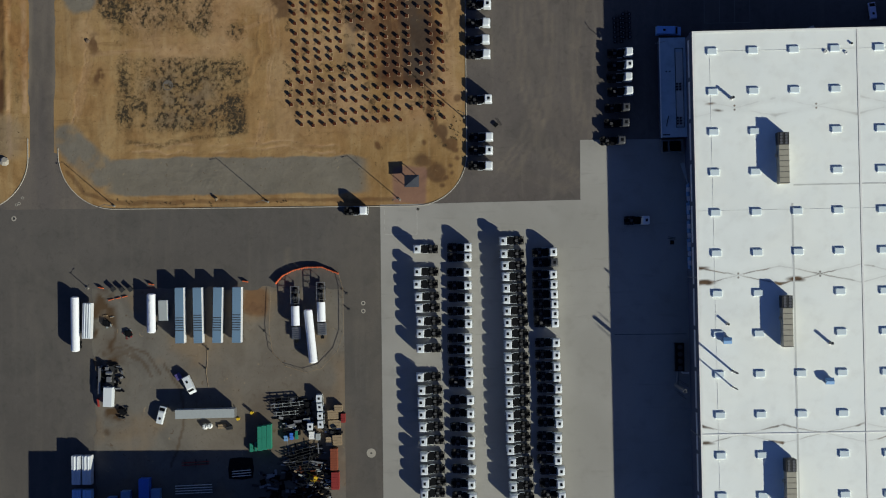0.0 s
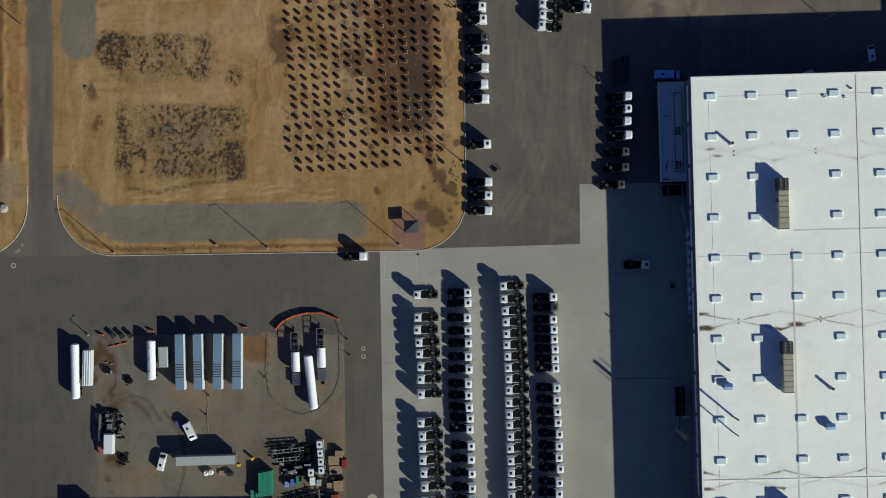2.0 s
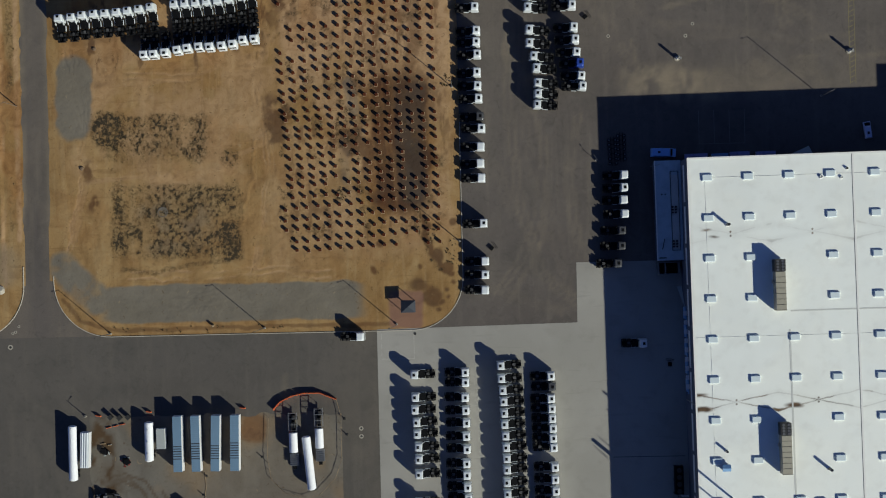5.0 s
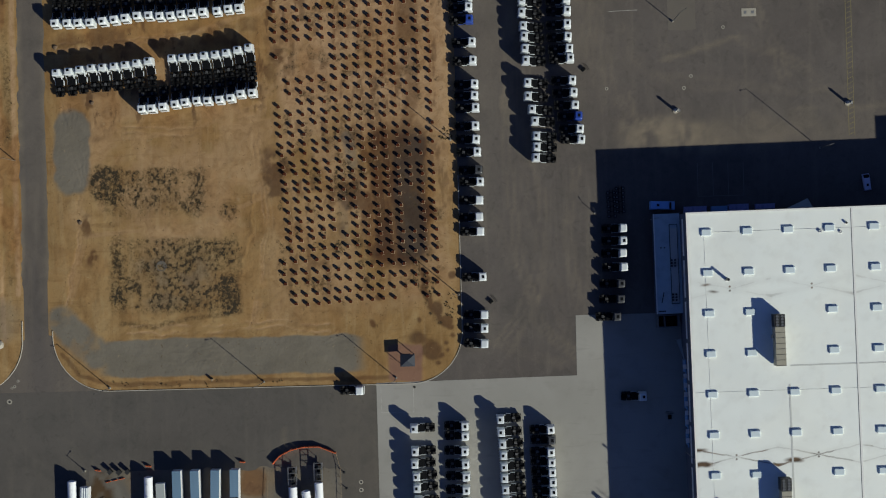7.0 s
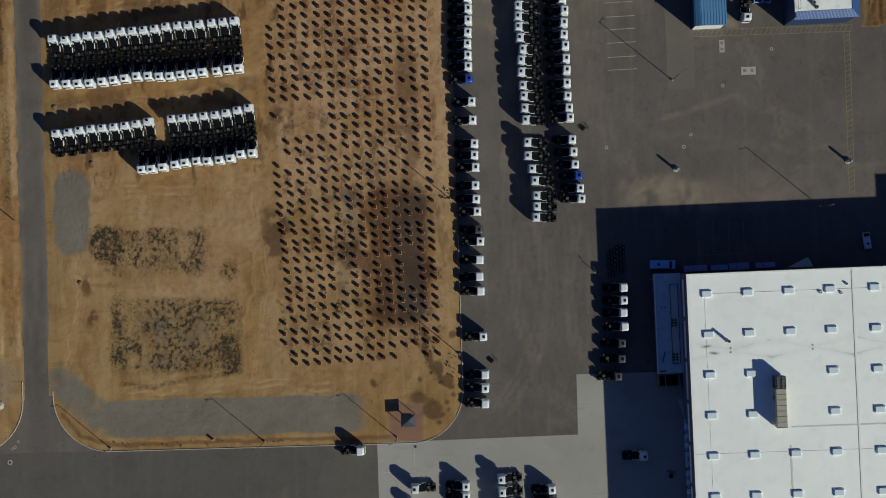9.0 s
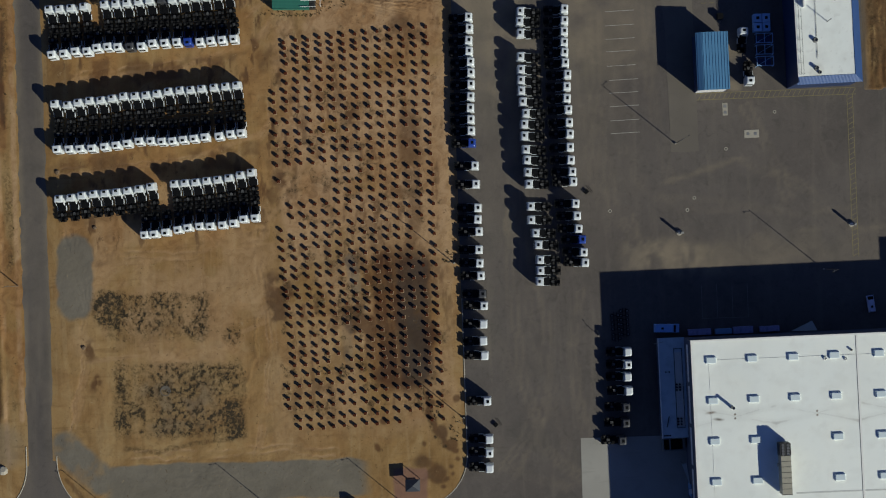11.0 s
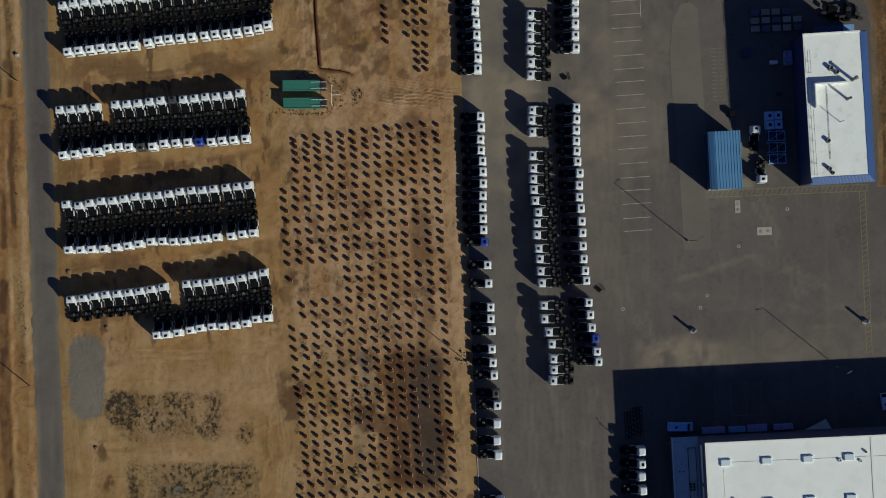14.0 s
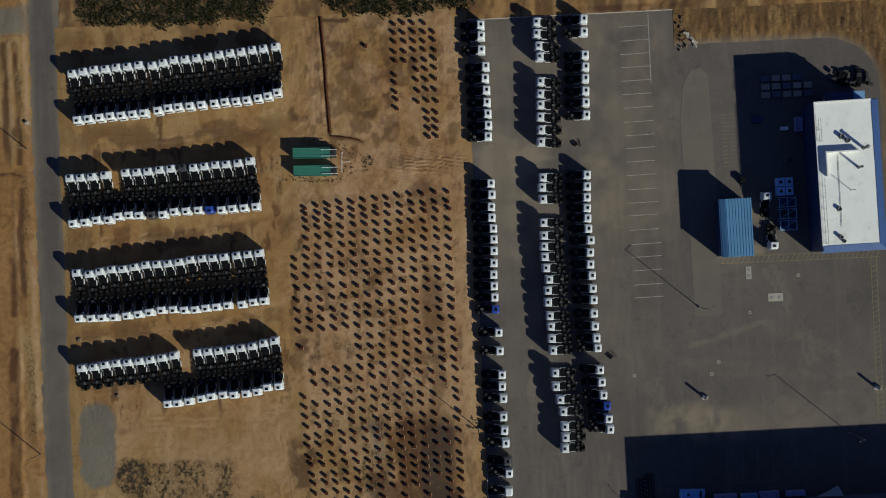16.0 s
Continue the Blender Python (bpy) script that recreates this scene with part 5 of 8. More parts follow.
# ---- poles ----
def light_pole(x, y, h, arm, wood=False, name="street_lamp", label="tall slender lamp pole"):
    p = thing(name, label, "pole", m=pose(x, y, 0, 0, 0, arm))
    part("pole", Shape().tube((0, 0, -0.1), (0, 0, h), 0.17 if wood else 0.13, 0.11 if wood else 0.08), WOOD_POLE if wood else POLE_STEEL, p)
    if wood:
        part("crossarm", Shape().box(-1.1, -0.06, h - 0.7, 1.1, 0.06, h - 0.55), WOOD_POLE, p)
    else:
        part("base", Shape().tube((0, 0, 0), (0, 0, 0.6), 0.3), KERB, p)
        part("arm", Shape().tube((0, 0, h - 0.2), (1.5, 0, h), 0.05, seg=6), POLE_STEEL, p)
        part("lamp", Shape().box(1.35, -0.12, h - 0.05, 1.85, 0.12, h + 0.06, 0.04), STACK_DARK, p)


for x, y in ((-104.1, 15.9), (-59.0, 16.6), (-20.6, 16.8)):
    light_pole(x, y, 10.0, 200, label="slender lamp pole beside the kerb")
light_pole(-3.0, 85.2, 11.6, 160, label="tall lamp pole at the edge of the dirt lot")
light_pole(-1.8, 40.4, 11.6, 160, label="tall lamp pole beside the lot's kerb")
light_pole(62.0, 117.4, 13.3, 30, label="tall lamp pole in the asphalt yard")
light_pole(103.0, 79.7, 13.3, 200, label="tall lamp pole beside the hall")
# added for the dark bar it casts at the hall's shadow edge
light_pole(38.1, 62.9, 2.4, 120, label="short post by the parked tractors, added for its bar of shadow")
light_pole(-130.4, 83.0, 10.0, 200, True, "utility_pole", "wooden utility pole on the verge")
light_pole(-130.7, 171.9, 10.0, 200, True, "utility_pole", "wooden utility pole on the verge")
light_pole(-112.0, -8.0, 3.6, 40, label="leaning mast beside the storage lot")
for x, y in ((62.1, 91.6), (111.3, 92.3)):
    b = thing("vent_tank", "white vertical tank with a round cap", "tank", m=pose(x, y, 0))
    part("pad", Shape().tube((0, 0, 0), (0, 0, 0.2), 0.8, seg=20), KERB, b)
    part("body", Shape().tube((0, 0, 0.2), (0, 0, 3.0), 0.38, seg=20), COPING, b)
    part("cap", Shape().tube((0, 0, 3.0), (0, 0, 3.4), 0.45, 0.15, seg=20), STACK_GREY, b)
    part("leg", Shape().box(0.5, -0.3, 0.2, 1.2, 0.3, 1.0), STEEL, b)

# bus shelter on the brick pad
shelter = thing("shelter", "small square shelter with a dark pyramid roof", "shelter", m=pose(-17.0, 22.0, 0.15))
part("roof", Shape().add([(-2.1, -1.75, 3.1), (2.1, -1.75, 3.1), (2.1, 1.75, 3.1), (-2.1, 1.75, 3.1), (0, 0, 4.0)], [(0, 1, 4), (1, 2, 4), (2, 3, 4), (3, 0, 4), (3, 2, 1, 0)]), worn("slate_blue_roof", (0.034, 0.040, 0.052), 0.6, 0.1), shelter)
for sx in (-1, 1):
    for sy in (-1, 1):
        part("post", Shape().box(sx * 1.8 - 0.08, sy * 1.45 - 0.08, 0, sx * 1.8 + 0.08, sy * 1.45 + 0.08, 3.1), STACK_DARK, shelter)
part("bench", Shape().box(-1.4, 0.6, 0.4, 1.4, 1.0, 0.5).box(-1.2, 0.7, 0, -1.0, 0.9, 0.4).box(1.0, 0.7, 0, 1.2, 0.9, 0.4), WOOD, shelter)


# ---- lorry tractors ----
FIFTH = worn("fifth_wheel_steel", (0.12, 0.12, 0.12), 0.5, 0.1, dirt=0.5, vary=0.85, dark=(0.02, 0.02, 0.02))
FENDER = worn("dusty_black_fender", (0.005, 0.0052, 0.006), 0.65, dirt=0.5, vary=0.3, scale=2.6, dark=(0.026, 0.025, 0.024), gloss=0.2)


def wheel(parent, x, y, r=0.5, w=0.32, rim=True):
    t = part("wheel", Shape().tube((x - w / 2, y, r), (x + w / 2, y, r), r, seg=14), RUBBER, parent)
    if rim:
        part("rim", Shape().tube((x - w / 2 - 0.012, y, r), (x + w / 2 + 0.012, y, r), r * 0.55, seg=10), RIM, t)
    return t


def rounded(w, y0, y1, z, c, taper=0.0):
    """A ring with rounded front corners; taper draws the front in."""
    n = w - taper
    return [(-w, y0 + 0.14, z), (-w + 0.04, y0 + 0.04, z), (-w + 0.14, y0, z), (w - 0.14, y0, z), (w - 0.04, y0 + 0.04, z), (w, y0 + 0.14, z), (n, y1 - c, z), (n - c * 0.12, y1 - c * 0.5, z), (n - c * 0.5, y1 - c * 0.12, z), (n - c, y1, z),
            (-n + c, y1, z), (-n + c * 0.5, y1 - c * 0.12, z), (-n + c * 0.12, y1 - c * 0.5, z), (-n, y1 - c, z)]


def mudguard(shape, x, y, w, r=0.62):
    """An arched guard over a wheel."""
    ring = [(y + math.cos(radians(a)) * r, 0.52 + math.sin(radians(a)) * r) for a in (20, 55, 90, 125, 160)]
    inner = [(y + math.cos(radians(a)) * (r - 0.05), 0.52 + math.sin(radians(a)) * (r - 0.05)) for a in (160, 125, 90, 55, 20)]
    shape.loft([[(x + k * w / 2, q, z) for q, z in ring + inner] for k in (-1, 1)])


def tractor(paint, label, hatch=True, longer=0.0, group="parked lorry tractors"):
    """A cab-over tractor unit. Its origin lies on the ground under the cab; it faces +y and its tail is at -y."""
    t = thing("lorry_tractor", label, "lorry", group)
    n = 0.06 if longer else 0.03
    body = Shape().loft([rounded(1.22, -1.05, 1.22, 0.5, 0.24), rounded(1.24, -1.05, 1.25, 1.15, 0.30), rounded(1.24, -1.05, 1.20, 1.95, 0.32, n * 0.4), rounded(1.23, -1.05, 1.08, 3.0, 0.36, n), rounded(1.21, -1.05, 1.02, 3.32, 0.40, n),
                         rounded(1.16, -1.03, 0.94, 3.56, 0.46, n), rounded(1.05, -0.98, 0.80, 3.70, 0.50, n), rounded(0.82, -0.85, 0.58, 3.77, 0.42, n)])
    part("cab", body, paint, t)
    top, low = 1.11, 1.21
    part("windscreen", Shape().add([(-1.04, low, 2.05), (1.04, low, 2.05), (0.94, top, 2.85), (-0.94, top, 2.85), (-1.04, low - 0.2, 2.05), (1.04, low - 0.2, 2.05), (0.94, top - 0.2, 2.85), (-0.94, top - 0.2, 2.85)], [(0, 1, 2, 3), (0, 4, 5, 1), (3, 2, 6, 7), (0, 3, 7, 4), (1, 5, 6, 2)]), GLASS_DARK, t, "dark windscreen")
    if hatch:
        hy = 0.30 if longer else 0.10
        part("roof_hatch", Shape().add([(sx * (0.44 if z_ < 3.7 else 0.40), y_ + hy, z_) for z_ in (3.6, 3.83) for sx, y_ in ((-1, -0.34), (1, -0.34), (1, 0.34), (-1, 0.34))],
                                       [(4, 5, 6, 7), (0, 1, 5, 4), (1, 2, 6, 5), (2, 3, 7, 6), (3, 0, 4, 7)]), GLASS_DARK, t, "dark roof hatch")
    back = -1.95 if longer else -1.65
    guards = Shape()
    for s in (-1, 1):
        part("side_fairing", Shape().add([(s * 1.20, -1.05, 1.5), (s * 1.20, back, 1.7), (s * 1.18, back, 2.1), (s * 1.17, -1.5, 2.5), (s * 1.17, -1.05, 2.9), (s * 1.15, -1.05, 1.5), (s * 1.15, back, 1.7), (s * 1.12, back, 2.1), (s * 1.10, -1.5, 2.5), (s * 1.10, -1.05, 2.9)],
                                         [(0, 1, 2, 3, 4), (9, 8, 7, 6, 5), (4, 3, 8, 9), (3, 2, 7, 8), (1, 6, 7, 2), (0, 5, 6, 1)]).box(s * 1.24 - 0.04, -3.1 - longer * 0.5, 0.35, s * 1.24 + 0.04, back, 1.02), paint, t)
        part("fuel_tank", Shape().tube((s * 0.92, -3.0, 0.75), (s * 0.92, -1.5, 0.75), 0.32, seg=10), STACK_DARK, t)
        wheel(t, s * 1.02, 0.15, 0.52, 0.34, False)
        for y in (-3.75 - longer, -5.05 - longer):
            wheel(t, s * 0.92, y, 0.52, 0.62, False)
            mudguard(guards, s * 0.94, y, 0.60)
    e = -5.9 - longer
    # the wide low plate is added for the dark shade between the wheels
    part("chassis", Shape().box(-0.46, e, 0.75, -0.36, 0.6, 1.02).box(0.36, e, 0.75, 0.46, 0.6, 1.02).box(-0.36, e, 0.8, 0.36, e + 0.1, 1.0).box(-0.36, -3.2, 0.8, 0.36, -3.05, 1.0).box(-0.36, e + 1.5, 0.8, 0.36, e + 1.65, 1.0).box(-0.58, e + 0.1, 0.6, 0.58, -3.0, 0.74), BLACK_STEEL, t)
    part("deck_plate", Shape().box(-1.18, -2.95 - longer * 0.8, 0.5, 1.18, -1.12, 1.1, 0.06).box(-0.30, -2.85 - longer * 0.8, 1.1, 0.30, -1.15, 1.16).box(-0.9, -1.5, 1.1, -0.55, -1.12, 2.9, 0.04), BLACK_STEEL, t)
    part("fifth_wheel", Shape().prism([(-0.40, e + 1.65), (-0.10, e + 1.6), (0, e + 1.95), (0.10, e + 1.6), (0.40, e + 1.65), (0.34, e + 2.35), (0.16, e + 2.5), (-0.16, e + 2.5), (-0.34, e + 2.35)], 1.10, 1.24), FIFTH, t, "worn grey fifth wheel plate")
    guards.box(-1.2, e - 0.05, 0.7, 1.2, e + 0.12, 0.98).box(-1.1, e + 0.04, 0.98, -0.7, e + 0.16, 1.12).box(0.7, e + 0.04, 0.98, 1.1, e + 0.16, 1.12)
    part("rear_fender", guards, FENDER, t)
    part("exhaust", Shape().tube((-0.75, -1.35, 1.0), (-0.75, -1.35, 3.2), 0.09, seg=8).tube((-0.75, -1.35, 3.1), (-0.75, -1.6, 3.3), 0.09, seg=8), STACK_DARK, t)
    return t


WHITE_T = tractor(CAB_WHITE, "white cab-over lorry tractor with black chassis")
BLUE_T = tractor(CAB_BLUE, "bright blue cab-over lorry tractor with black chassis")
GREY_T = tractor(CAB_GREY, "dark grey cab-over lorry tractor with black chassis")
PLAIN_T = tractor(CAB_WHITE, "white lorry tractor with a plain roof", False)
LONG_T = tractor(CAB_WHITE, "white cab-over lorry tractor parked on bare dirt", longer=0.75)
LONG_BLUE_T = tractor(CAB_BLUE, "bright blue cab-over lorry tractor on bare dirt", longer=0.75)
LONG_GREY_T = tractor(CAB_GREY, "dark grey cab-over lorry tractor on bare dirt", longer=0.75)
KINDS = {"W": LONG_T, "B": LONG_BLUE_T, "G": LONG_GREY_T, "w": WHITE_T, "b": BLUE_T, "g": GREY_T, "p": PLAIN_T}
used = set()
dice = random.Random(4)


def park(kind, x, y, heading, z=0.04, tall=1.07):
    """A tractor at a place, facing heading (degrees from north, to the left)."""
    m = pose(x, y, z, 0, 0, heading) @ Matrix.Diagonal((1, 1, tall, 1))      # tall: high-roofed cabs
    if kind in used:
        return copy_thing(KINDS[kind], m)
    used.add(kind)
    KINDS[kind].matrix_world = m
    return KINDS[kind]


def row(places, heading, z=0.04, odd=None):
    for k, (x, y) in enumerate(places):
        park((odd or {}).get(k, "W" if z > 0.1 else "w"), x, y, heading + dice.uniform(-1.6, 1.6), z)


row([(-115.7, 192.9), (-112.4, 193.3), (-109.2, 193.7), (-105.9, 193.7), (-102.7, 194), (-99.5, 194.1), (-96.2, 194.4), (-92.3, 194.1), (-89.1, 194.7), (-85.9, 195.4), (-82.7, 195.4), (-79.4, 195.6), (-76, 195.9), (-72.8, 196.3), (-69.6, 196.6), (-66.4, 196.8), (-63.2, 197.2), (-60, 197.4), (-56.5, 197.8)], 3, 0.14)
row([(-114.6, 179.3), (-111.4, 179.5), (-108.1, 179.7), (-105, 180), (-101.8, 180), (-98.5, 180.2), (-95.3, 180.4), (-91.2, 180.9), (-88.1, 181.5), (-85.2, 181.7), (-81.9, 181.8), (-78.5, 182), (-74.8, 182.2), (-71.7, 182.5), (-68.5, 182.5), (-65.4, 182.7), (-62.1, 183.1), (-59.2, 183.6), (-56.5, 184.5)], 183, 0.14)
row([(-117.5, 162.7), (-114.4, 162.7), (-111.1, 162.8), (-107.3, 163.1), (-101.3, 163.5), (-98, 163.5), (-94.8, 163.6), (-91.4, 163.9), (-88.2, 164.1), (-84.7, 164.2), (-81.6, 164.1), (-78.4, 164.3), (-75.2, 164.6), (-72.1, 164.6), (-68.7, 164.8), (-65.3, 165.2)], 3, 0.14, {9: 'G'})
row([(-117.1, 149.5), (-113.6, 149.7), (-110.2, 150.2), (-106.8, 150.1), (-103.9, 151), (-100.7, 151.2), (-97.8, 151), (-94.3, 150.9), (-91, 150.9), (-87.7, 151.6), (-84.2, 151.6), (-80.7, 151.7), (-77.5, 151.7), (-74, 151.5), (-70.8, 151.7), (-67.5, 151.8), (-64.1, 152)], 183, 0.14, {7: 'G', 12: 'B'})
row([(-116.7, 135.3), (-113, 134.8), (-109.9, 135.4), (-106.5, 135.8), (-103.2, 135.8), (-99.9, 136.2), (-96.6, 136.7), (-93.3, 136.7), (-90.1, 136.8), (-86.9, 137.1), (-83.6, 137.6), (-80.2, 137.8), (-77.1, 137.8), (-73.9, 138), (-70.3, 138.2), (-67, 138.4), (-63.8, 138.6)], 3, 0.14)
row([(-116.5, 122.1), (-112.9, 122), (-109.7, 122), (-106.3, 122), (-102.6, 122.3), (-99.2, 122.6), (-96, 123), (-92.5, 123.5), (-89.1, 123.5), (-85.9, 123.2), (-82.8, 123.2), (-79.7, 123.5), (-76.6, 123.7), (-73.4, 124), (-69.3, 124.1), (-66, 124.6), (-62.9, 124.8)], 183, 0.14)
row([(-116.4, 107.8), (-112.8, 108), (-109.6, 108.5), (-106.2, 108.8), (-102.9, 108.9), (-99.5, 109.1), (-96.3, 109.4), (-93, 109.8), (-89.6, 110.3), (-82.7, 110.9), (-79.6, 111), (-76.5, 111.1), (-73.3, 111.4), (-70.1, 111.6), (-66.9, 112), (-63.6, 112.7), (-60.4, 113.3)], 3, 0.14)
row([(-91.8, 96.5), (-89, 96.6), (-85.7, 97), (-82.1, 97.6), (-79.2, 98.1), (-75.8, 98.4), (-72.7, 98.3), (-69.2, 98.5), (-66, 98.9), (-63, 100), (-59.7, 100.2)], 183, 0.14)
row([(2.8, 201.2), (2.8, 198), (2.7, 194), (3.7, 189.2), (3.4, 185.8), (3.6, 182.4), (3.6, 178.9), (3.7, 175.6), (3.7, 172.3), (3.5, 169.1), (3.7, 155.6), (3.8, 152.4), (3.5, 148.9), (3.5, 145.8), (3.8, 142.7), (3.8, 139.6), (3.7, 136.3), (3.5, 132.8), (3.3, 129.5), (3.3, 126.2), (3.3, 123), (3.4, 119.5), (4, 112.9), (4.1, 107.6), (4.4, 100.8), (4.3, 97.5), (4.5, 94), (4.3, 88.8), (4.4, 84.9), (4.6, 81.3), (4.9, 76.1), (5.2, 72.7)], -93, 0.04, {21: 'b', 30: 'g'})
row([(4.9, 67.4), (4.7, 62.6), (4.9, 58.4), (5.2, 45.4), (5.4, 34.5), (5.3, 30.6), (5.2, 26.2)], -91, 0.04, {0: 'p', 1: 'p', 2: 'p', 4: 'p', 6: 'p'})
row([(18.8, 201.2), (18.7, 197.9), (19.1, 194.3), (19.3, 191.2), (19.2, 184.1), (19, 180.6), (18.9, 177.5), (18.7, 174), (18.8, 170.3), (18.6, 166.8), (18.6, 156.6), (18.3, 153.8), (18.4, 150.4), (18.2, 143.7), (18.2, 140), (18.1, 136.9), (18.1, 133.9), (18.4, 130.7), (19.1, 127.4), (18.6, 124.3), (18.5, 120.9), (18.8, 117), (19, 114), (19.1, 110.5), (19.3, 107.1), (19.6, 100.7), (19.6, 96.8), (20.7, 93), (21.4, 89.6), (21.7, 85.3), (21.7, 82.2), (21.4, 79.1)], 87, 0.04)
row([(32.3, 201.4), (32.2, 197.7), (32.2, 191.1), (32.2, 187.7), (32, 184.4), (31.9, 180.8), (31.8, 177.5), (31.8, 173.9), (31.2, 156.8), (31.1, 153.5), (30.9, 150.4), (30.8, 147.3), (30.8, 144.4), (30.9, 141.4), (31.4, 138.1), (31.1, 134.6), (31, 131.2), (31.3, 128), (31.4, 124.3), (31.5, 121), (31.4, 117.2), (31.5, 113.5), (31.8, 110.1), (32, 107.3), (32.4, 101), (32.7, 97.5), (33, 93.8), (33.9, 90.7), (34.2, 87), (34.5, 84)], -93, 0.04, {27: 'b'})
row([(-15.7, 2.4), (-15.6, -4.1), (-15.8, -7.7), (-15.4, -11.3), (-15.3, -14.6), (-15, -18.3), (-15, -21.9), (-15, -26.2), (-15.2, -34.4), (-14.8, -38.2), (-14.9, -41.6), (-14.8, -45.1), (-14.6, -48.8), (-14.4, -52.8), (-14.4, -57.3), (-14.3, -61.1), (-14, -64.8), (-14.3, -68)], 90, 0.05)
row([(-1.1, 2.8), (-1.1, -0.1), (-1.3, -4.4), (-1.2, -8.1), (-1.1, -11.7), (-1.2, -15.5), (-1.1, -19.2), (-1.3, -23.3), (-1.3, -26.6), (-1.2, -30.1), (-1, -33.2), (-1.1, -36.3), (-0.8, -41.1), (-0.8, -44.9), (-0.7, -49), (-0.7, -53.2), (-0.7, -56.8), (-0.5, -61.2), (-0.7, -65.2), (-0.4, -69)], -90, 0.05)
row([(9.1, 4.5), (9.2, 0.8), (9.5, -2.6), (9.7, -5.8), (9.8, -9.1), (9.8, -12.3), (10, -15.6), (10.1, -18.9), (10.2, -22.1), (10.2, -25.3), (10.1, -28.9), (10.2, -32.2), (10.2, -35.2), (10.4, -38.5), (10.3, -42), (10.4, -45.5), (10.5, -48.9), (10.5, -52.1), (10.5, -55.5), (11, -58.8), (11.2, -62.3), (11.2, -66), (11.4, -69.3)], 90, 0.05)
row([(23.4, 1.2), (23.6, -1.8), (23.3, -5.2), (23.4, -8.1), (23.5, -10.9), (23.6, -13.7), (23.6, -16.5), (23.7, -19.2), (23.9, -24.8), (23.9, -28.3), (24, -31.6), (24.1, -34.7), (24.4, -38), (24.3, -41.4), (24.2, -44.7), (24.5, -47.9), (24.2, -51.9), (24.1, -55), (24.1, -58.4), (24.9, -61.5), (24.8, -65.2), (25.1, -68.7)], -90, 0.05, {1: 'g'})
park("p", -31.0, 13.7, -90)
park("w", 49.9, 10.0, -90)
for k, (x, y) in enumerate([(45.8, 58.2), (45.7, 54.6), (45.5, 51.1), (45.7, 47.1), (44.8, 42.4), (44.6, 38.0), (43.4, 33.0)]):
    park("pwppggg"[k], x - 0.15, y, -90, 0.04, 1.27 if k < 4 else 1.14)
park("w", 81.9, 148.4, -2)
park("w", 83.2, 134.2, 178)


def bare_chassis(x, y, heading):
    c = thing("lorry_chassis", "bare black lorry chassis with loose wheels", "lorry chassis", "bare chassis", m=pose(x, y, 0.03, 0, 0, heading))
    part("rail", Shape().box(-0.46, -4.2, 0.7, -0.36, 4.2, 0.95), BLACK_STEEL, c)
    part("rail", Shape().box(0.36, -4.2, 0.7, 0.46, 4.2, 0.95), BLACK_STEEL, c)
    for y_ in (-3.4, -2.1, -0.6, 0.8, 2.0, 3.3):
        part("crossmember", Shape().box(-0.36, y_ - 0.07, 0.75, 0.36, y_ + 0.07, 0.9), BLACK_STEEL, c)
        for s in (-1, 1):
            part("wheel", Shape().tube((s * 0.9, y_, 0.05), (s * 0.9, y_, 0.4), 0.48, seg=14, open_top=0.12), RUBBER, c)
            part("hub", Shape().tube((s * 0.9, y_, 0.1), (s * 0.9, y_, 0.42), 0.22, seg=10), RIM, c)


bare_chassis(42.9, 65.2, 2)
bare_chassis(45.4, 66.4, 1)


# ---- trailers ----
def trailer(name, label, x, y0, y1, roof_h, roof_mat, side_mat, heading=0.0, ribs=0, dark=0, ridges=0):
    """A box trailer along y, its doors at the southern end."""
    length = y1 - y0
    t = thing(name, label, "trailer", "trailers in the storage lot", m=pose(x, (y0 + y1) / 2, 0.02, 0, 0, heading))
    h = length / 2
    part("box", Shape().box(-1.28, -h, 1.15, 1.28, h, roof_h - 0.04), side_mat, t, bevel=0.03)
    part("roof", Shape().box(-1.26, -h + 0.03, roof_h - 0.04, 1.26, h - 0.03, roof_h + 0.02, 0.03), roof_mat, t)
    for k in range(ribs):
        y = -h + 1.0 + k * 0.62
        part("roof_rib", Shape().box(-1.2, y, roof_h + 0.02, 1.2, y + 0.09, roof_h + 0.08), roof_mat, t)
    for k in range(ridges):
        x0 = -1.0 + 2.0 * (k + 0.5) / ridges
        part("roof_ridge", Shape().box(x0 - 0.2, -h + 0.1, roof_h + 0.02, x0 + 0.2, h - 0.1, roof_h + 0.22, 0.1), roof_mat, t)
    for k in range(dark):
        y = -h + 3.6 + k * 0.72
        part("roof_bow", Shape().box(-1.2, y, roof_h + 0.02, 1.2, y + 0.24, roof_h + 0.035), STACK_DARK, t)
    part("bumper", Shape().box(-1.2, -h + 0.1, 0.45, 1.2, -h + 0.2, 0.6), STACK_DARK, t)
    part("door_rail", Shape().box(-1.3, -h - 0.05, 1.1, 1.3, -h, roof_h), STEEL, t)
    for s in (-1, 1):
        part("landing_leg", Shape().box(s * 0.8 - 0.1, h - 3.0, 0, s * 0.8 + 0.1, h - 2.8, 1.15), STACK_DARK, t)
        for y in (-h + 1.6, -h + 2.9):
            wheel(t, s * 0.95, y, 0.5, 0.55, False)
    return t


for k, (x, lean) in enumerate([(-84.35, 0.3), (-79.1, 0.6), (-73.4, -1.6), (-67.8, -1.0)]):
    trailer("box_trailer", "white box trailer, aluminium roof tinted blue for reflected sky", x, -24.0, -8.0, 4.0, TRAILER_ROOF, WHITE_SHEET, lean, 0, 6 + k % 2)
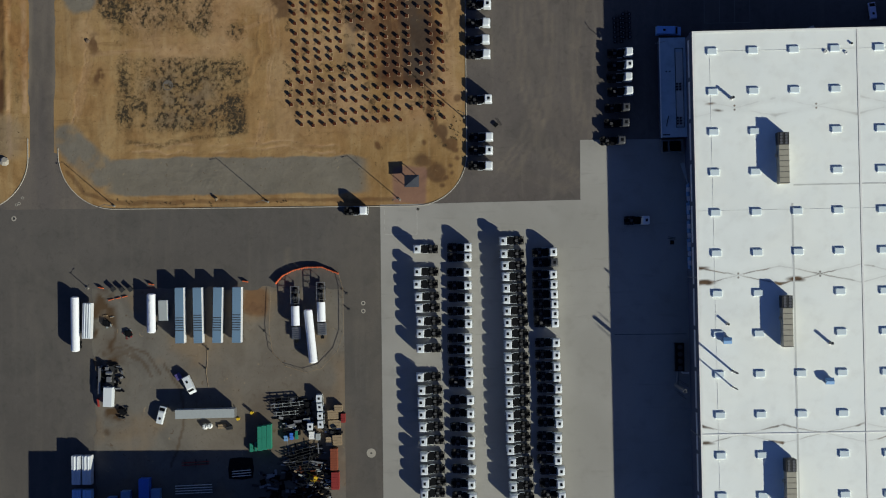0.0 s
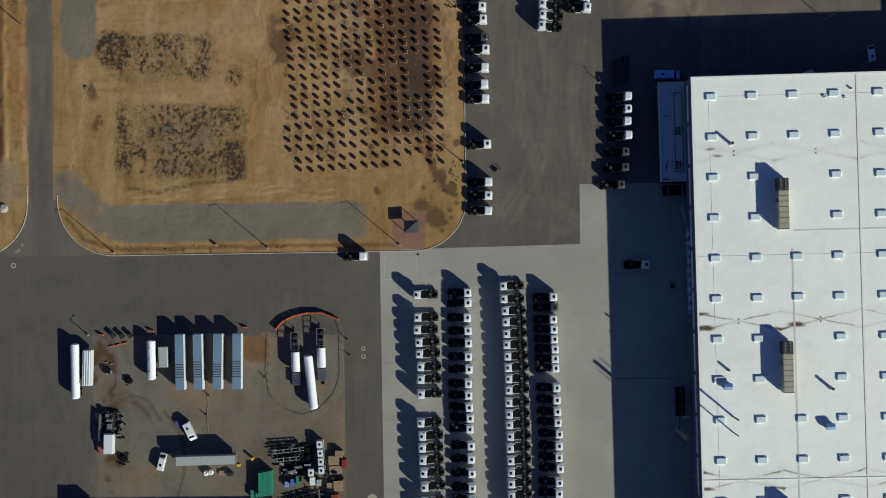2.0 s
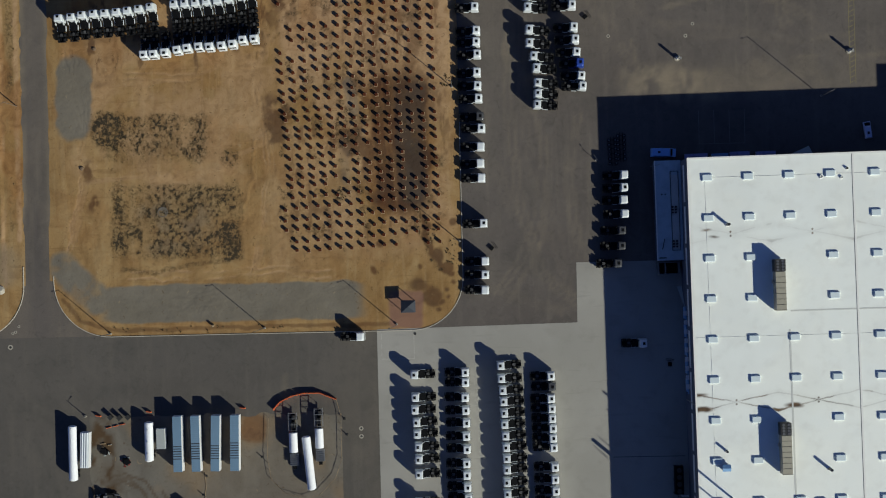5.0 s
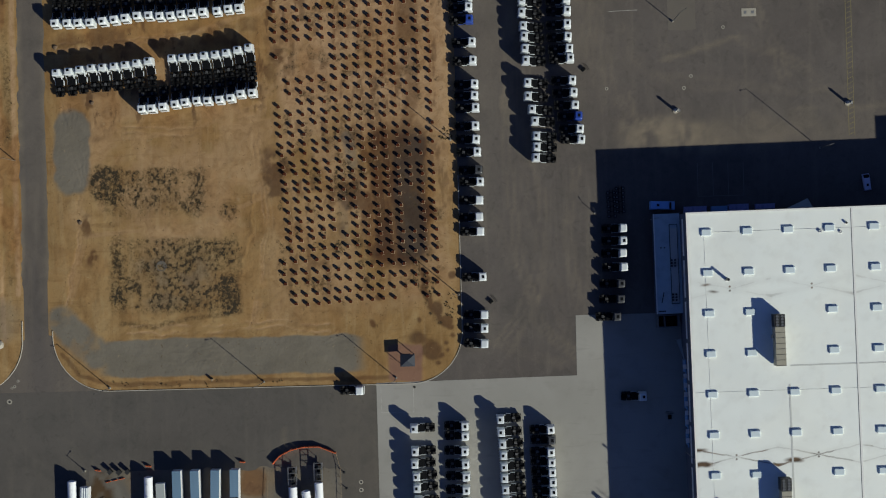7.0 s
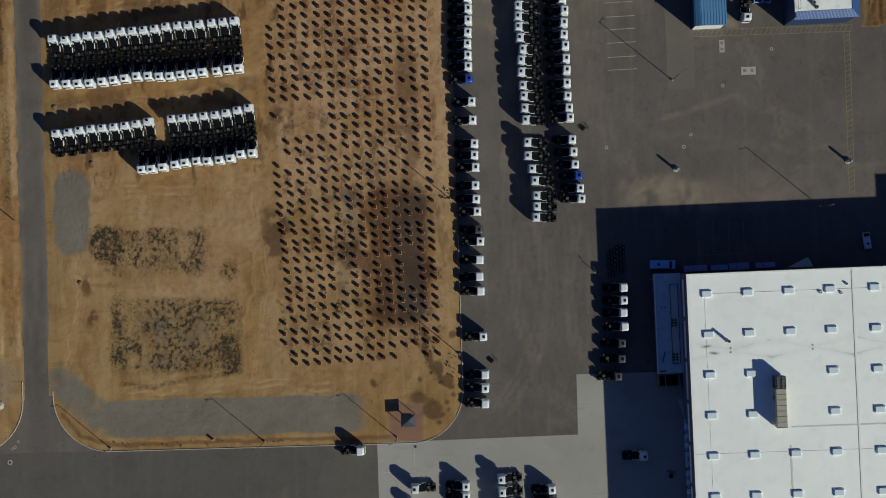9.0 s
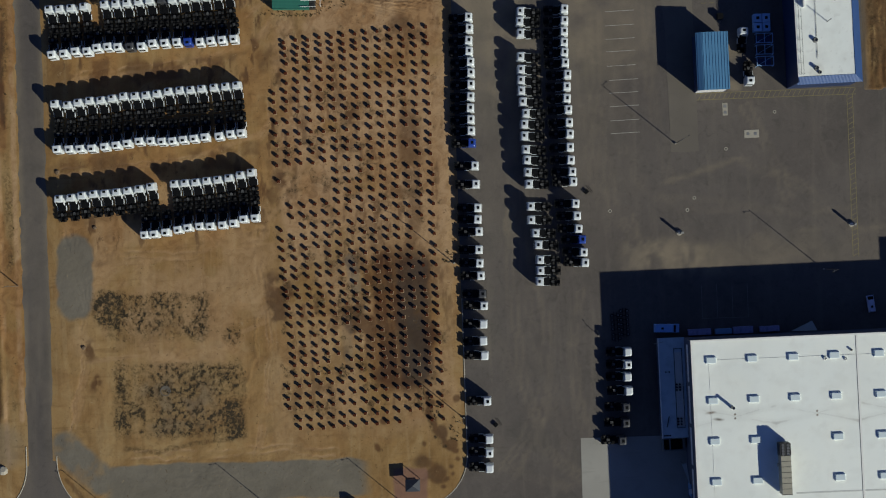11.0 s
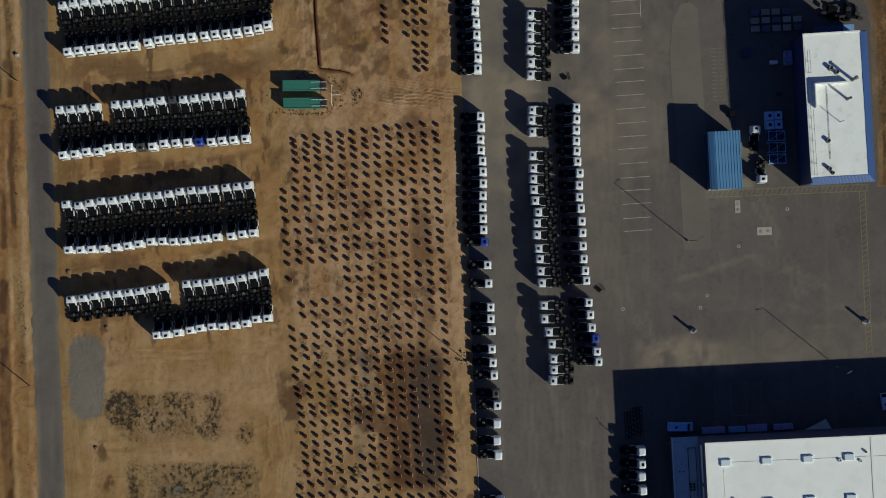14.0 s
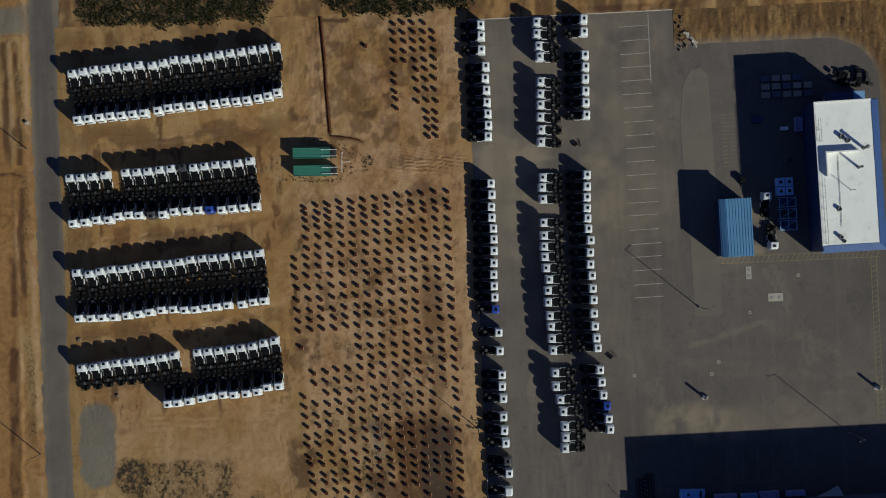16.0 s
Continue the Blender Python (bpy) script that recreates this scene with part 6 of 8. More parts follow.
trailer("box_trailer", "white trailer with ribbed roof", -111.5, -22.5, -12.2, 3.3, CAB_WHITE, WHITE_SHEET, -2.0, 0, 0, 3)
trailer("box_trailer", "short grey container trailer", -89.4, -17.5, -11.6, 3.0, GREY_BOX, WHITE_SHEET, 1)
long_grey = trailer("box_trailer", "long trailer under a grey tarpaulin roof", 0, -8.6, 8.6, 4.2, GREY_BOX, GREY_BOX)
long_grey.matrix_world = pose(-77.2, -44.3, 0.07, 0, 0, 91)
for x in (-114.9, -111.8):
    trailer("tank_trailer", "short white ribbed trailer half in shade", x, -64.6, -56.3, 3.6, CAB_WHITE, WHITE_SHEET, 0, 0, 0, 2)
    trailer("tank_trailer", "light blue ribbed trailer in the hall's shade", x, -76.0, -66.2, 3.4, LIGHT_BLUE, LIGHT_BLUE, 0, 0, 0, 2)


TANK_WHITE = worn("tank_paint_white", (0.80, 0.82, 0.83), 0.35, dirt=0.15)


def tank_trailer(x, y0, y1, heading=0.0, label="white tank trailer with round manlids", lids=3):
    t = thing("tank_trailer", label, "trailer", "trailers in the storage lot", m=pose(x, (y0 + y1) / 2, 0.02, 0, 0, heading))
    h = (y1 - y0) / 2
    part("tank", Shape().tube((0, -h, 2.3), (0, h, 2.3), 1.25, seg=24), TANK_WHITE, t, bevel=0.0)
    part("end_cap", Shape().tube((0, h, 2.3), (0, h + 0.3, 2.3), 1.25, 0.7, seg=24), TANK_WHITE, t)
    part("end_cap", Shape().tube((0, -h - 0.3, 2.3), (0, -h, 2.3), 0.7, 1.25, seg=24), TANK_WHITE, t)
    part("catwalk", Shape().box(-0.15, -h + 0.4, 3.5, 0.15, h - 0.4, 3.58), TANK_WHITE, t)
    for k in range(lids):
        part("manlid", Shape().tube((0, -h + 2 + k * 3.4, 3.6), (0, -h + 2 + k * 3.4, 3.75), 0.25), COPING, t)
    part("frame", Shape().box(-0.5, -h, 0.8, 0.5, h, 1.1), STACK_DARK, t)
    for s in (-1, 1):
        part("landing_leg", Shape().box(s * 0.7 - 0.1, h - 2.4, 0, s * 0.7 + 0.1, h - 2.2, 1.1), STACK_DARK, t)
        for y in (-h + 1.0, -h + 2.3):
            wheel(t, s * 0.9, y, 0.5, 0.55, False)


tank_trailer(-92.95, -20.8, -9.9)
tank_trailer(-115.2, -26.0, -10.6, 0.3, "long plain white tank trailer on the asphalt", 0)
tank_trailer(-46.7, -29.9, -14.9, 5.5, "long white tank trailer parked askew", 0)


def service_truck(x, y, heading):
    """A lorry with a white tank body between an open derrick frame and a grid deck."""
    t = thing("service_truck", "service truck with white tank body and open steel deck", "lorry", m=pose(x, y, 0.07, 0, 0, heading))
    part("chassis", Shape().box(-0.5, -8, 0.8, 0.5, 8, 1.05), BLACK_STEEL, t)
    part("tank_body", Shape().tube((0, -3.0, 2.1), (0, 2.6, 2.1), 1.22, seg=20), TANK_WHITE, t, "white tank body")
    part("deck", Shape().box(-1.3, -7.0, 1.05, 1.3, -3.5, 1.2), STEEL, t, "steel grid deck")
    for k in range(6):
        part("deck_bar", Shape().box(-1.25, -6.9 + 0.6 * k, 1.2, 1.25, -6.8 + 0.6 * k, 1.5), STEEL, t)
    frame_ = Shape()
    for s in (-1, 1):
        frame_.box(s * 1.15 - 0.07, 3.2, 1.05, s * 1.15 + 0.07, 8.4, 1.3).box(s * 1.15 - 0.06, 3.2, 2.6, s * 1.15 + 0.06, 8.4, 2.75)
        for y_ in (3.3, 5.8, 8.3):
            frame_.box(s * 1.15 - 0.05, y_ - 0.05, 1.05, s * 1.15 + 0.05, y_ + 0.05, 2.75)
    for y_ in (3.3, 5.0, 6.7, 8.3):
        frame_.box(-1.15, y_ - 0.06, 2.62, 1.15, y_ + 0.06, 2.74)
    part("derrick_frame", frame_, STEEL, t, "open steel frame")
    part("engine", Shape().box(-0.6, 3.8, 1.05, 0.6, 5.6, 2.0, 0.1).box(-0.4, 6.2, 1.05, 0.7, 7.6, 1.8, 0.1), STACK_DARK, t)
    for s in (-1, 1):
        for y_ in (-5.6, -4.3, 6.6):
            wheel(t, s * 0.98, y_, 0.5, 0.5, False)


service_truck(-51.1, -16.3, 1)
service_truck(-43.6, -15.2, 1)


# ---- vans ----
def van(x, y, heading, paint, label, length=5.6, width=2.0, height=2.2, z=0.07):
    v = thing("van", label, "van", m=pose(x, y, z, 0, 0, heading))
    h, w = length / 2, width / 2
    part("body", Shape().loft([[(s * w, y_, z_) for s, y_ in ((-1, -h), (1, -h), (1, h), (-1, h))] for z_, in ((0.35,), (1.15,))] +
                              [[(-w * 0.94, -h + 0.1, height - 0.15), (w * 0.94, -h + 0.1, height - 0.15), (w * 0.94, h * 0.45, height - 0.15), (-w * 0.94, h * 0.45, height - 0.15)],
                               [(-w * 0.86, -h + 0.2, height), (w * 0.86, -h + 0.2, height), (w * 0.86, h * 0.35, height), (-w * 0.86, h * 0.35, height)]]), paint, v, bevel=0.04)
    part("windscreen", Shape().add([(-w * 0.85, h * 0.9, 1.24), (w * 0.85, h * 0.9, 1.24), (w * 0.8, h * 0.5, height - 0.12), (-w * 0.8, h * 0.5, height - 0.12)], [(0, 1, 2, 3)]), GLASS_DARK, v)
    part("roof_vent", Shape().box(-0.3, -h * 0.5, height, 0.3, -h * 0.5 + 0.7, height + 0.12, 0.05), GLASS_DARK, v)
    part("bumper", Shape().box(-w, h, 0.35, w, h + 0.15, 0.7), STACK_DARK, v)
    for s in (-1, 1):
        for y_ in (-h * 0.6, h * 0.62):
            wheel(v, s * (w - 0.12), y_, 0.36, 0.24)
    return v


van(-82.3, -36.3, 205, CAB_WHITE, "white van parked in the storage lot", 5.4, 2.1, 2.4)
van(-90.6, -45.0, -14, CAB_WHITE, "white pickup with a dark windscreen", 5.2, 1.9, 1.9)
van(57.3, 64.4, -92, worn("bright_blue_paint", (0.20, 0.42, 0.80), 0.5, dirt=0.15), "blue box van behind the annex", 7.2, 2.4, 3.0, 0.02)
van(115.7, 69.4, 7, worn("pale_silver_blue_paint", (0.58, 0.60, 0.78), 0.4, dirt=0.1), "pale blue car parked in the shade", 4.8, 1.9, 1.5, 0.02)
skip_ = thing("open_container", "open grey steel container with a dark inside", "container", m=pose(57.9, 31.2, 0.05, 0, 0, 1))
for k, (x0, y0, x1, y1) in enumerate([(-3.1, -1.8, 3.1, -1.55), (-3.1, 1.55, 3.1, 1.8), (-3.1, -1.55, -2.75, 1.55), (2.75, -1.55, 3.1, 1.55), (-1.1, -1.55, -0.85, 1.55)]):
    part("side_wall", Shape().box(x0, y0, 0.1, x1, y1, 2.2), STACK_GREY, skip_)
part("floor_plate", Shape().box(-2.75, -1.55, 0.1, 2.75, 1.55, 0.25), BLACK_STEEL, skip_)
part("load", Shape().box(-0.7, -1.3, 0.25, 1.9, 1.3, 1.2, 0.3), BLACK_STEEL, skip_)
part("skid", Shape().box(-3.0, -1.4, 0, 3.0, -1.2, 0.1).box(-3.0, 1.2, 0, 3.0, 1.4, 0.1), STACK_DARK, skip_)


# ---- storage lot clutter ----
def crate(x, y, w, l, h, material, name, label, category, heading=0.0, z=0.07, group=""):
    c = thing(name, label, category, group, m=pose(x, y, z, 0, 0, heading))
    part("body", Shape().box(-w / 2, -l / 2, 0.12, w / 2, l / 2, h), material, c, bevel=0.04)
    lid = Shape()
    n = max(2, round(l / (3.4 if material is TEAL else 0.7)))
    for k in range(n):
        y0 = -l / 2 + l * k / n
        lid.box(-w / 2 - 0.02, y0 + 0.04, h, w / 2 + 0.02, y0 + l / n - 0.04, h + 0.05)
    part("slat_top", lid, material, c)
    part("skid", Shape().box(-w / 2, -l / 2, 0, -w / 2 + 0.15, l / 2, 0.12).box(w / 2 - 0.15, -l / 2, 0, w / 2, l / 2, 0.12), STACK_DARK, c)
    return c


for k in range(3):
    crate(-61.7 + 1.33 * k, -51.8 + 0.25 * k, 1.22, 7.0, 2.5, TEAL, "storage_bin", "long green tarpaulin-covered storage bin", "storage bin", 0, group="green storage bins")
crate(-64.4, -54.6, 0.9, 2.4, 1.2, TEAL, "storage_bin", "small green storage bin on dirt", "storage bin")
crate(-63.2, -54.4, 0.5, 2.6, 1.0, TEAL, "storage_bin", "narrow green storage bin", "storage bin")


def loose_cab(x, y, heading):
    c = thing("lorry_cab", "white lorry cab stored on the ground", "lorry cab", "stored lorry cabs", m=pose(x, y, -0.03, 0, 0, heading))
    part("shell", Shape().box(-1.15, -0.95, 0.1, 1.15, 0.95, 2.5, 0.12), CAB_WHITE, c, bevel=0.1)
    part("roof_hatch", Shape().box(-0.32, -0.3, 2.5, 0.32, 0.3, 2.58, 0.04), GLASS_DARK, c)
    part("windscreen", Shape().box(-1.0, 0.9, 1.3, 1.0, 0.99, 2.3), GLASS_DARK, c)


for x, y in ((-44.5, -40.4), (-44.3, -42.9), (-44.2, -45.4), (-44.1, -47.9), (-47.1, -48.5)):
    loose_cab(x, y, -88 + dice.uniform(-3, 3))


def pile_of(name, label, x0, y0, x1, y1, count, materials, sizes, seed, z=0.07, tall=1.4):
    """Loose steel beams, frames and boxes, one heap; each colour a part."""
    r = random.Random(seed)
    root = thing(name, label, "scrap", kind="stuff")
    shapes = [Shape() for _ in materials]
    for _ in range(count):
        w, l, h = (r.uniform(*s) for s in sizes)
        m = pose(r.uniform(x0, x1), r.uniform(y0, y1), z + r.uniform(0, tall) * r.random() ** 2, r.uniform(-6, 6), r.uniform(-6, 6), r.choice((0, 90, 90, 80, 100)) + r.uniform(-14, 14))
        r.choice(shapes).box(-w / 2, -l / 2, 0, w / 2, l / 2, h, turn=m)
    for s, mat in zip(shapes, materials):
        if s.v:
            part("piece", s, mat, root)
    base = Shape()
    for _ in range(count // 8 + 2):
        m = pose(r.uniform(x0 + 1, x1 - 1), r.uniform(y0 + 1, y1 - 1), z, 0, 0, r.uniform(0, 90))
        base.box(-0.8, -0.8, 0, 0.8, 0.8, r.uniform(0.3, 1.0), 0.1, turn=m)
    part("heap_base", base, BLACK_STEEL, root)


# many of the black pieces fill in for the shadow beneath the frames
pile_of("scrap_frames", "heap of dark steel frames and axles, with black pieces for shade", -57.5, -46.5, -46.5, -40.5, 120, [BLACK_STEEL, BLACK_STEEL, STACK_DARK, BLACK_STEEL, BLACK_STEEL, STEEL], ((0.12, 0.4), (0.8, 3.4), (0.1, 0.4)), 11, 0.07, 0.7)


def ladder_frame(x, y, z, heading, length, material, label):
    """A lorry's bare ladder frame lying flat, with its feet on the ground."""
    g = thing("ladder_frame", label, "lorry frame", "stored ladder frames", m=pose(x, y, 0.07, 0, 0, heading))
    for s in (-1, 1):
        part("rail", Shape().box(-length / 2, s * 0.45 - 0.05, z, length / 2, s * 0.45 + 0.05, z + 0.28).box(-length / 2 + 0.4, s * 0.45 - 0.06, 0, -length / 2 + 0.6, s * 0.45 + 0.06, z).box(length / 2 - 0.6, s * 0.45 - 0.06, 0, length / 2 - 0.4, s * 0.45 + 0.06, z), material, g)
    for k in range(4):
        cx = -length / 2 + length * (k + 0.5) / 4
        part("crossmember", Shape().box(cx - 0.06, -0.7, z + 0.05, cx + 0.06, 0.7, z + 0.2), material, g)


PALE_STEEL = worn("pale_primed_steel", (0.42, 0.44, 0.42), 0.6, 0.1, dirt=0.5)
ladder_frame(-53.9, -42.2, 1.3, 6, 9.6, PALE_STEEL, "pale primed ladder frame on a heap of axles")
ladder_frame(-54.2, -44.7, 1.2, 5, 7.4, PALE_STEEL, "pale primed ladder frame above dark scrap")
for fx, fy, fz, fh in ((-54.5, -40.6, 0.9, 3), (-50.5, -55.8, 0.9, 14), (-50.2, -57.6, 1.0, 16), (-50.6, -59.4, 0.8, 12), (-50.0, -61.0, 0.9, 5)):
    ladder_frame(fx, fy, fz, fh, 8.0, STACK_DARK, "dark steel ladder frame lying in the storage lot")
pile_of("scrap_frames", "jumbled pale and dark machine parts", -56, -50, -46, -45, 60, [BLACK_STEEL, BLACK_STEEL, STACK_DARK, GREY_BOX, STEEL], ((0.2, 0.8), (0.6, 2.4), (0.3, 1.0)), 12)
pile_of("scrap_frames", "stack of dark steel ladder frames", -54, -62, -44, -54.5, 80, [BLACK_STEEL, STACK_DARK, BLACK_STEEL, STEEL], ((0.12, 0.35), (2.5, 7.0), (0.1, 0.3)), 13)
pile_of("scrap_frames", "mixed coloured machine parts on the dirt", -52, -71, -41.5, -59.5, 230, [BLACK_STEEL, BLACK_STEEL, STACK_DARK, STEEL, WOOD, STACK_DARK, BLACK_STEEL, GREY_BOX, RUST, RUST], ((0.1, 0.5), (0.4, 2.0), (0.2, 0.9)), 14)
pile_of("scrap_frames", "dark machine parts in the hall's shade", -64, -71, -50, -62, 50, [BLACK_STEEL, STACK_DARK, STEEL], ((0.2, 0.8), (0.8, 3.5), (0.2, 0.9)), 15)
pile_of("scrap_frames", "loose engine parts beside the cabs", -43, -50.5, -37.8, -48.6, 22, [BLACK_STEEL, BLUE_WALL_SHADED, STACK_DARK], ((0.3, 1.0), (0.5, 1.5), (0.3, 1.0)), 16)
for x, y, w, l, h, hd in [(-40.5, -45.2, 3.2, 2.6, 1.3, 2), (-40.2, -48.0, 3.4, 2.4, 1.0, 4), (-39.0, -43.4, 2.2, 2.0, 1.6, 0), (-39.4, -52.6, 2.6, 3.0, 1.4, 3), (-41.8, -53.0, 1.8, 2.6, 1.1, 0)]:
    crate(x, y, w, l, h, WOOD, "wooden_crate", "weathered wooden shipping crate", "crate", hd, group="wooden crates")
BURNT = worn("burnt_orange_paint", (0.24, 0.058, 0.022), 0.6, dirt=0.4)
crate(-37.6, -46.2, 1.2, 2.6, 1.8, RED, "storage_bin", "red steel storage cabinet on the dirt", "storage bin")
crate(-40.3, -58.0, 2.0, 6.2, 2.4, BURNT, "storage_bin", "long orange steel storage bin", "storage bin")
crate(-40.0, -64.2, 2.2, 5.0, 2.2, RED, "storage_bin", "dark red steel storage bin", "storage bin")
for x, y, w, l, h, mat, label in [(-54.4, -52.0, 1.0, 1.6, 1.2, PALE_BLUE, "pale blue crate of drums"), (-52.7, -51.4, 0.9, 2.0, 1.4, BLUE_BOX, "blue crate of spare parts"), (-51.2, -51.0, 0.7, 2.4, 1.6, TEAL, "green crate of spare parts"), (-46.8, -51.2, 1.6, 2.2, 1.2, COPING, "white crate of spare parts"), (-45.0, -51.6, 1.2, 1.8, 1.5, GREY_BOX, "grey crate of spare parts"),
                                  (-95.4, -66.3, 2.9, 6.2, 3.0, BLUE_BOX, "bright blue covered container"), (-100.9, -69.0, 2.6, 4.4, 2.6, PALE_BLUE, "pale blue covered container"), (-92.2, -68.6, 2.6, 4.6, 2.4, PALE_BLUE, "pale blue container with a hatch"), (-105, -70.0, 2.4, 3.0, 2.2, PALE_BLUE, "small pale blue container")]:
    crate(x, y, w, l, h, mat, "storage_bin", label, "storage bin")


def pipe_rack(x, y, heading, n, length, material, label):
    p = thing("pipe_rack", label, "pipes", m=pose(x, y, 0.07, 0, 0, heading))
    for k in range(n):
        part("pipe", Shape().tube((-length / 2, k * 0.75, 0.5), (length / 2, k * 0.75 + 0.05, 0.5), 0.12, seg=8), material, p)
    for s in (-0.4, 0, 0.4):
        part("bearer", Shape().box(s * length - 0.1, -0.3, 0, s * length + 0.1, n * 0.75, 0.38), STACK_DARK, p)


pipe_rack(-81.4, -67.8, 2, 4, 10.8, COPING, "long steel pipes on bearers in the shade")
pipe_rack(-67.4, -62.9, 4, 3, 5.6, COPING, "short steel pipes on bearers")
pipe_rack(-80.8, -59.6, 3, 2, 8.0, RED, "dark red steel beams in the shade")
for x, y, r in [(-64.2, -44.5, 0.35), (-68.2, -46.3, 0.35)]:
    b = thing("drum", "yellow steel drum standing on the dirt", "drum", m=pose(x, y, 0.07))
    part("shell", Shape().tube((0, 0, 0), (0, 0, 1.6), r * 1.1, seg=16), YELLOW, b)
    part("lid", Shape().tube((0, 0, 1.6), (0, 0, 1.65), r * 1.2, seg=16), YELLOW, b)


def machine(x, y, heading, paint, label):
    """A small tracked loader."""
    m_ = thing("loader", label, "loader", m=pose(x, y, 0.07, 0, 0, heading))
    for s in (-1, 1):
        part("track", Shape().box(s * 0.9 - 0.25, -1.6, 0, s * 0.9 + 0.25, 1.6, 0.8, 0.1), RUBBER, m_)
    part("body", Shape().box(-0.7, -1.5, 0.5, 0.7, 1.0, 1.4, 0.1), paint, m_, bevel=0.05)
    part("cab", Shape().box(-0.6, -0.5, 1.4, 0.6, 0.8, 2.3, 0.12), GLASS_DARK, m_)
    part("arm", Shape().tube((-0.8, -1.0, 1.6), (-0.8, 2.2, 0.6), 0.1, seg=6).tube((0.8, -1.0, 1.6), (0.8, 2.2, 0.6), 0.1, seg=6), paint, m_)
    part("bucket", Shape().box(-1.0, 2.0, 0.1, 1.0, 2.7, 0.8, 0.1), STACK_DARK, m_)


machine(-46.8, -63.4, 70, YELLOW, "yellow machine among the scrap")
for x, y, r, h in ((-77.9, -48.5, 0.85, 1.2), (-76.5, -48.3, 0.8, 1.3)):
    bag = thing("bulk_bag", "full white bulk bag beside the long trailer", "bulk bag", "white bulk bags", m=pose(x, y, 0.07))
    part("sack", Shape().loft([[(math.cos(a * 0.5236) * r * k, math.sin(a * 0.5236) * r * k, z * h) for a in range(12)] for k, z in ((0.8, 0), (1.0, 0.3), (0.98, 0.7), (0.6, 1.0))]), COPING, bag)
    for sx in (-0.4, 0.4):
        part("lifting_loop", Shape().box(sx - 0.05, -0.35, h, sx + 0.05, 0.35, h + 0.16), GREY_BOX, bag)
crate(-73.0, -48.5, 2.3, 1.2, 0.5, WOOD, "wooden_crate", "low tan wooden crate beside the long trailer", "crate", 3)
crate(-70.8, -48.9, 1.7, 1.0, 1.2, STACK_DARK, "storage_bin", "small dark steel bin beside the long trailer", "storage bin", 8)
# a flat black sheet that makes this patch of the lot dark
solid("tarpaulin", Shape().prism([(-71.2, -63.8), (-67.4, -64.1), (-64.2, -63.6), (-63.9, -60.6), (-64.3, -57.7), (-68.0, -57.5), (-71.0, -57.9), (-71.5, -61.0)], 0.02, 0.16, 0.1), BLACK_STEEL, "flat black sheet on the packed dirt", "tarpaulin")
VIOLET_TARP = worn("dark_violet_tarpaulin", (0.10, 0.08, 0.24), 0.6, dirt=0.3)
crate(-85.6, -33.9, 1.5, 1.9, 0.9, VIOLET_TARP, "storage_bin", "small violet tarpaulin-covered bin beside the van", "storage bin", 30)
stone = thing("utility_box", "small dark utility box beside the kerb", "utility box", m=pose(-74.0, 17.6, 0.05, 0, 0, 20))
part("case", Shape().box(-0.32, -0.28, 0, 0.32, 0.28, 1.3, 0.05), WOOD, stone, bevel=0.03)
part("pad", Shape().box(-0.4, -0.36, -0.1, 0.4, 0.36, 0.06), KERB, stone)
crane = thing("crane_truck", "white truck with a folded crane boom", "lorry", m=pose(-105.6, -36.2, 0.07, 0, 0, 178))
part("cab", Shape().box(-1.4, 0.4, 0.7, 1.4, 6.2, 3.0, 0.12), CAB_WHITE, crane, "white cab", bevel=0.1)
part("chassis", Shape().box(-0.5, -6, 0.7, 0.5, 5, 1.0), BLACK_STEEL, crane)
part("deck", Shape().box(-1.2, -5.5, 1.0, 1.2, 1.8, 1.2), STACK_DARK, crane)
part("boom", Shape().box(2.6, -5.0, 1.3, 3.2, 2.6, 1.9).box(-0.6, -2.5, 1.2, 0.6, -1.0, 2.4), STEEL, crane, "folded steel boom")
part("winch", Shape().tube((-0.9, -3.6, 1.9), (0.9, -3.6, 1.9), 0.5).box(0.3, -5.3, 1.2, 1.2, -4.4, 2.2), STEEL, crane)
part("outrigger", Shape().box(-2.6, 1.2, 0.3, 2.9, 1.6, 0.6).box(1.5, 1.0, 0.0, 1.9, 1.8, 0.4), BLACK_STEEL, crane)
for s in (-1, 1):
    for y_ in (-4.2, -3.0, 3.6):
        wheel(crane, s * 0.98, y_, 0.5, 0.5, False)
pile_of("scrap_frames", "dark winch gear beside the crane truck", -109, -38, -102, -30.5, 40, [BLACK_STEEL, STACK_DARK, BLACK_STEEL, BLACK_STEEL, STEEL], ((0.2, 0.6), (0.5, 2.4), (0.2, 1.0)), 17)
pile_of("scrap_frames", "coil of dark hose and parts on the dirt", -103.6, -46, -100.6, -42.6, 14, [BLACK_STEEL, STACK_DARK], ((0.1, 0.4), (0.5, 1.5), (0.1, 0.5)), 18, tall=0.4)
pile_of("debris", "small pale debris scattered on the packed dirt", -108, -19.5, -104.6, -16, 10, [GREY_BOX, WOOD], ((0.15, 0.4), (0.3, 1.0), (0.1, 0.3)), 51, tall=0.1)
pile_of("debris", "small reddish debris scattered on the packed dirt", -102.4, -23, -98.8, -20, 10, [RED, GREY_BOX], ((0.15, 0.35), (0.3, 0.9), (0.1, 0.3)), 52, tall=0.1)
part_red = thing("barrier", "red plastic road barrier lying in the lot", "barrier", m=pose(-109.3, -41.3, 0.07, 0, 0, 8))
part("panel", Shape().box(-0.25, -1.3, 0, 0.25, 1.3, 0.9, 0.15), RED, part_red)
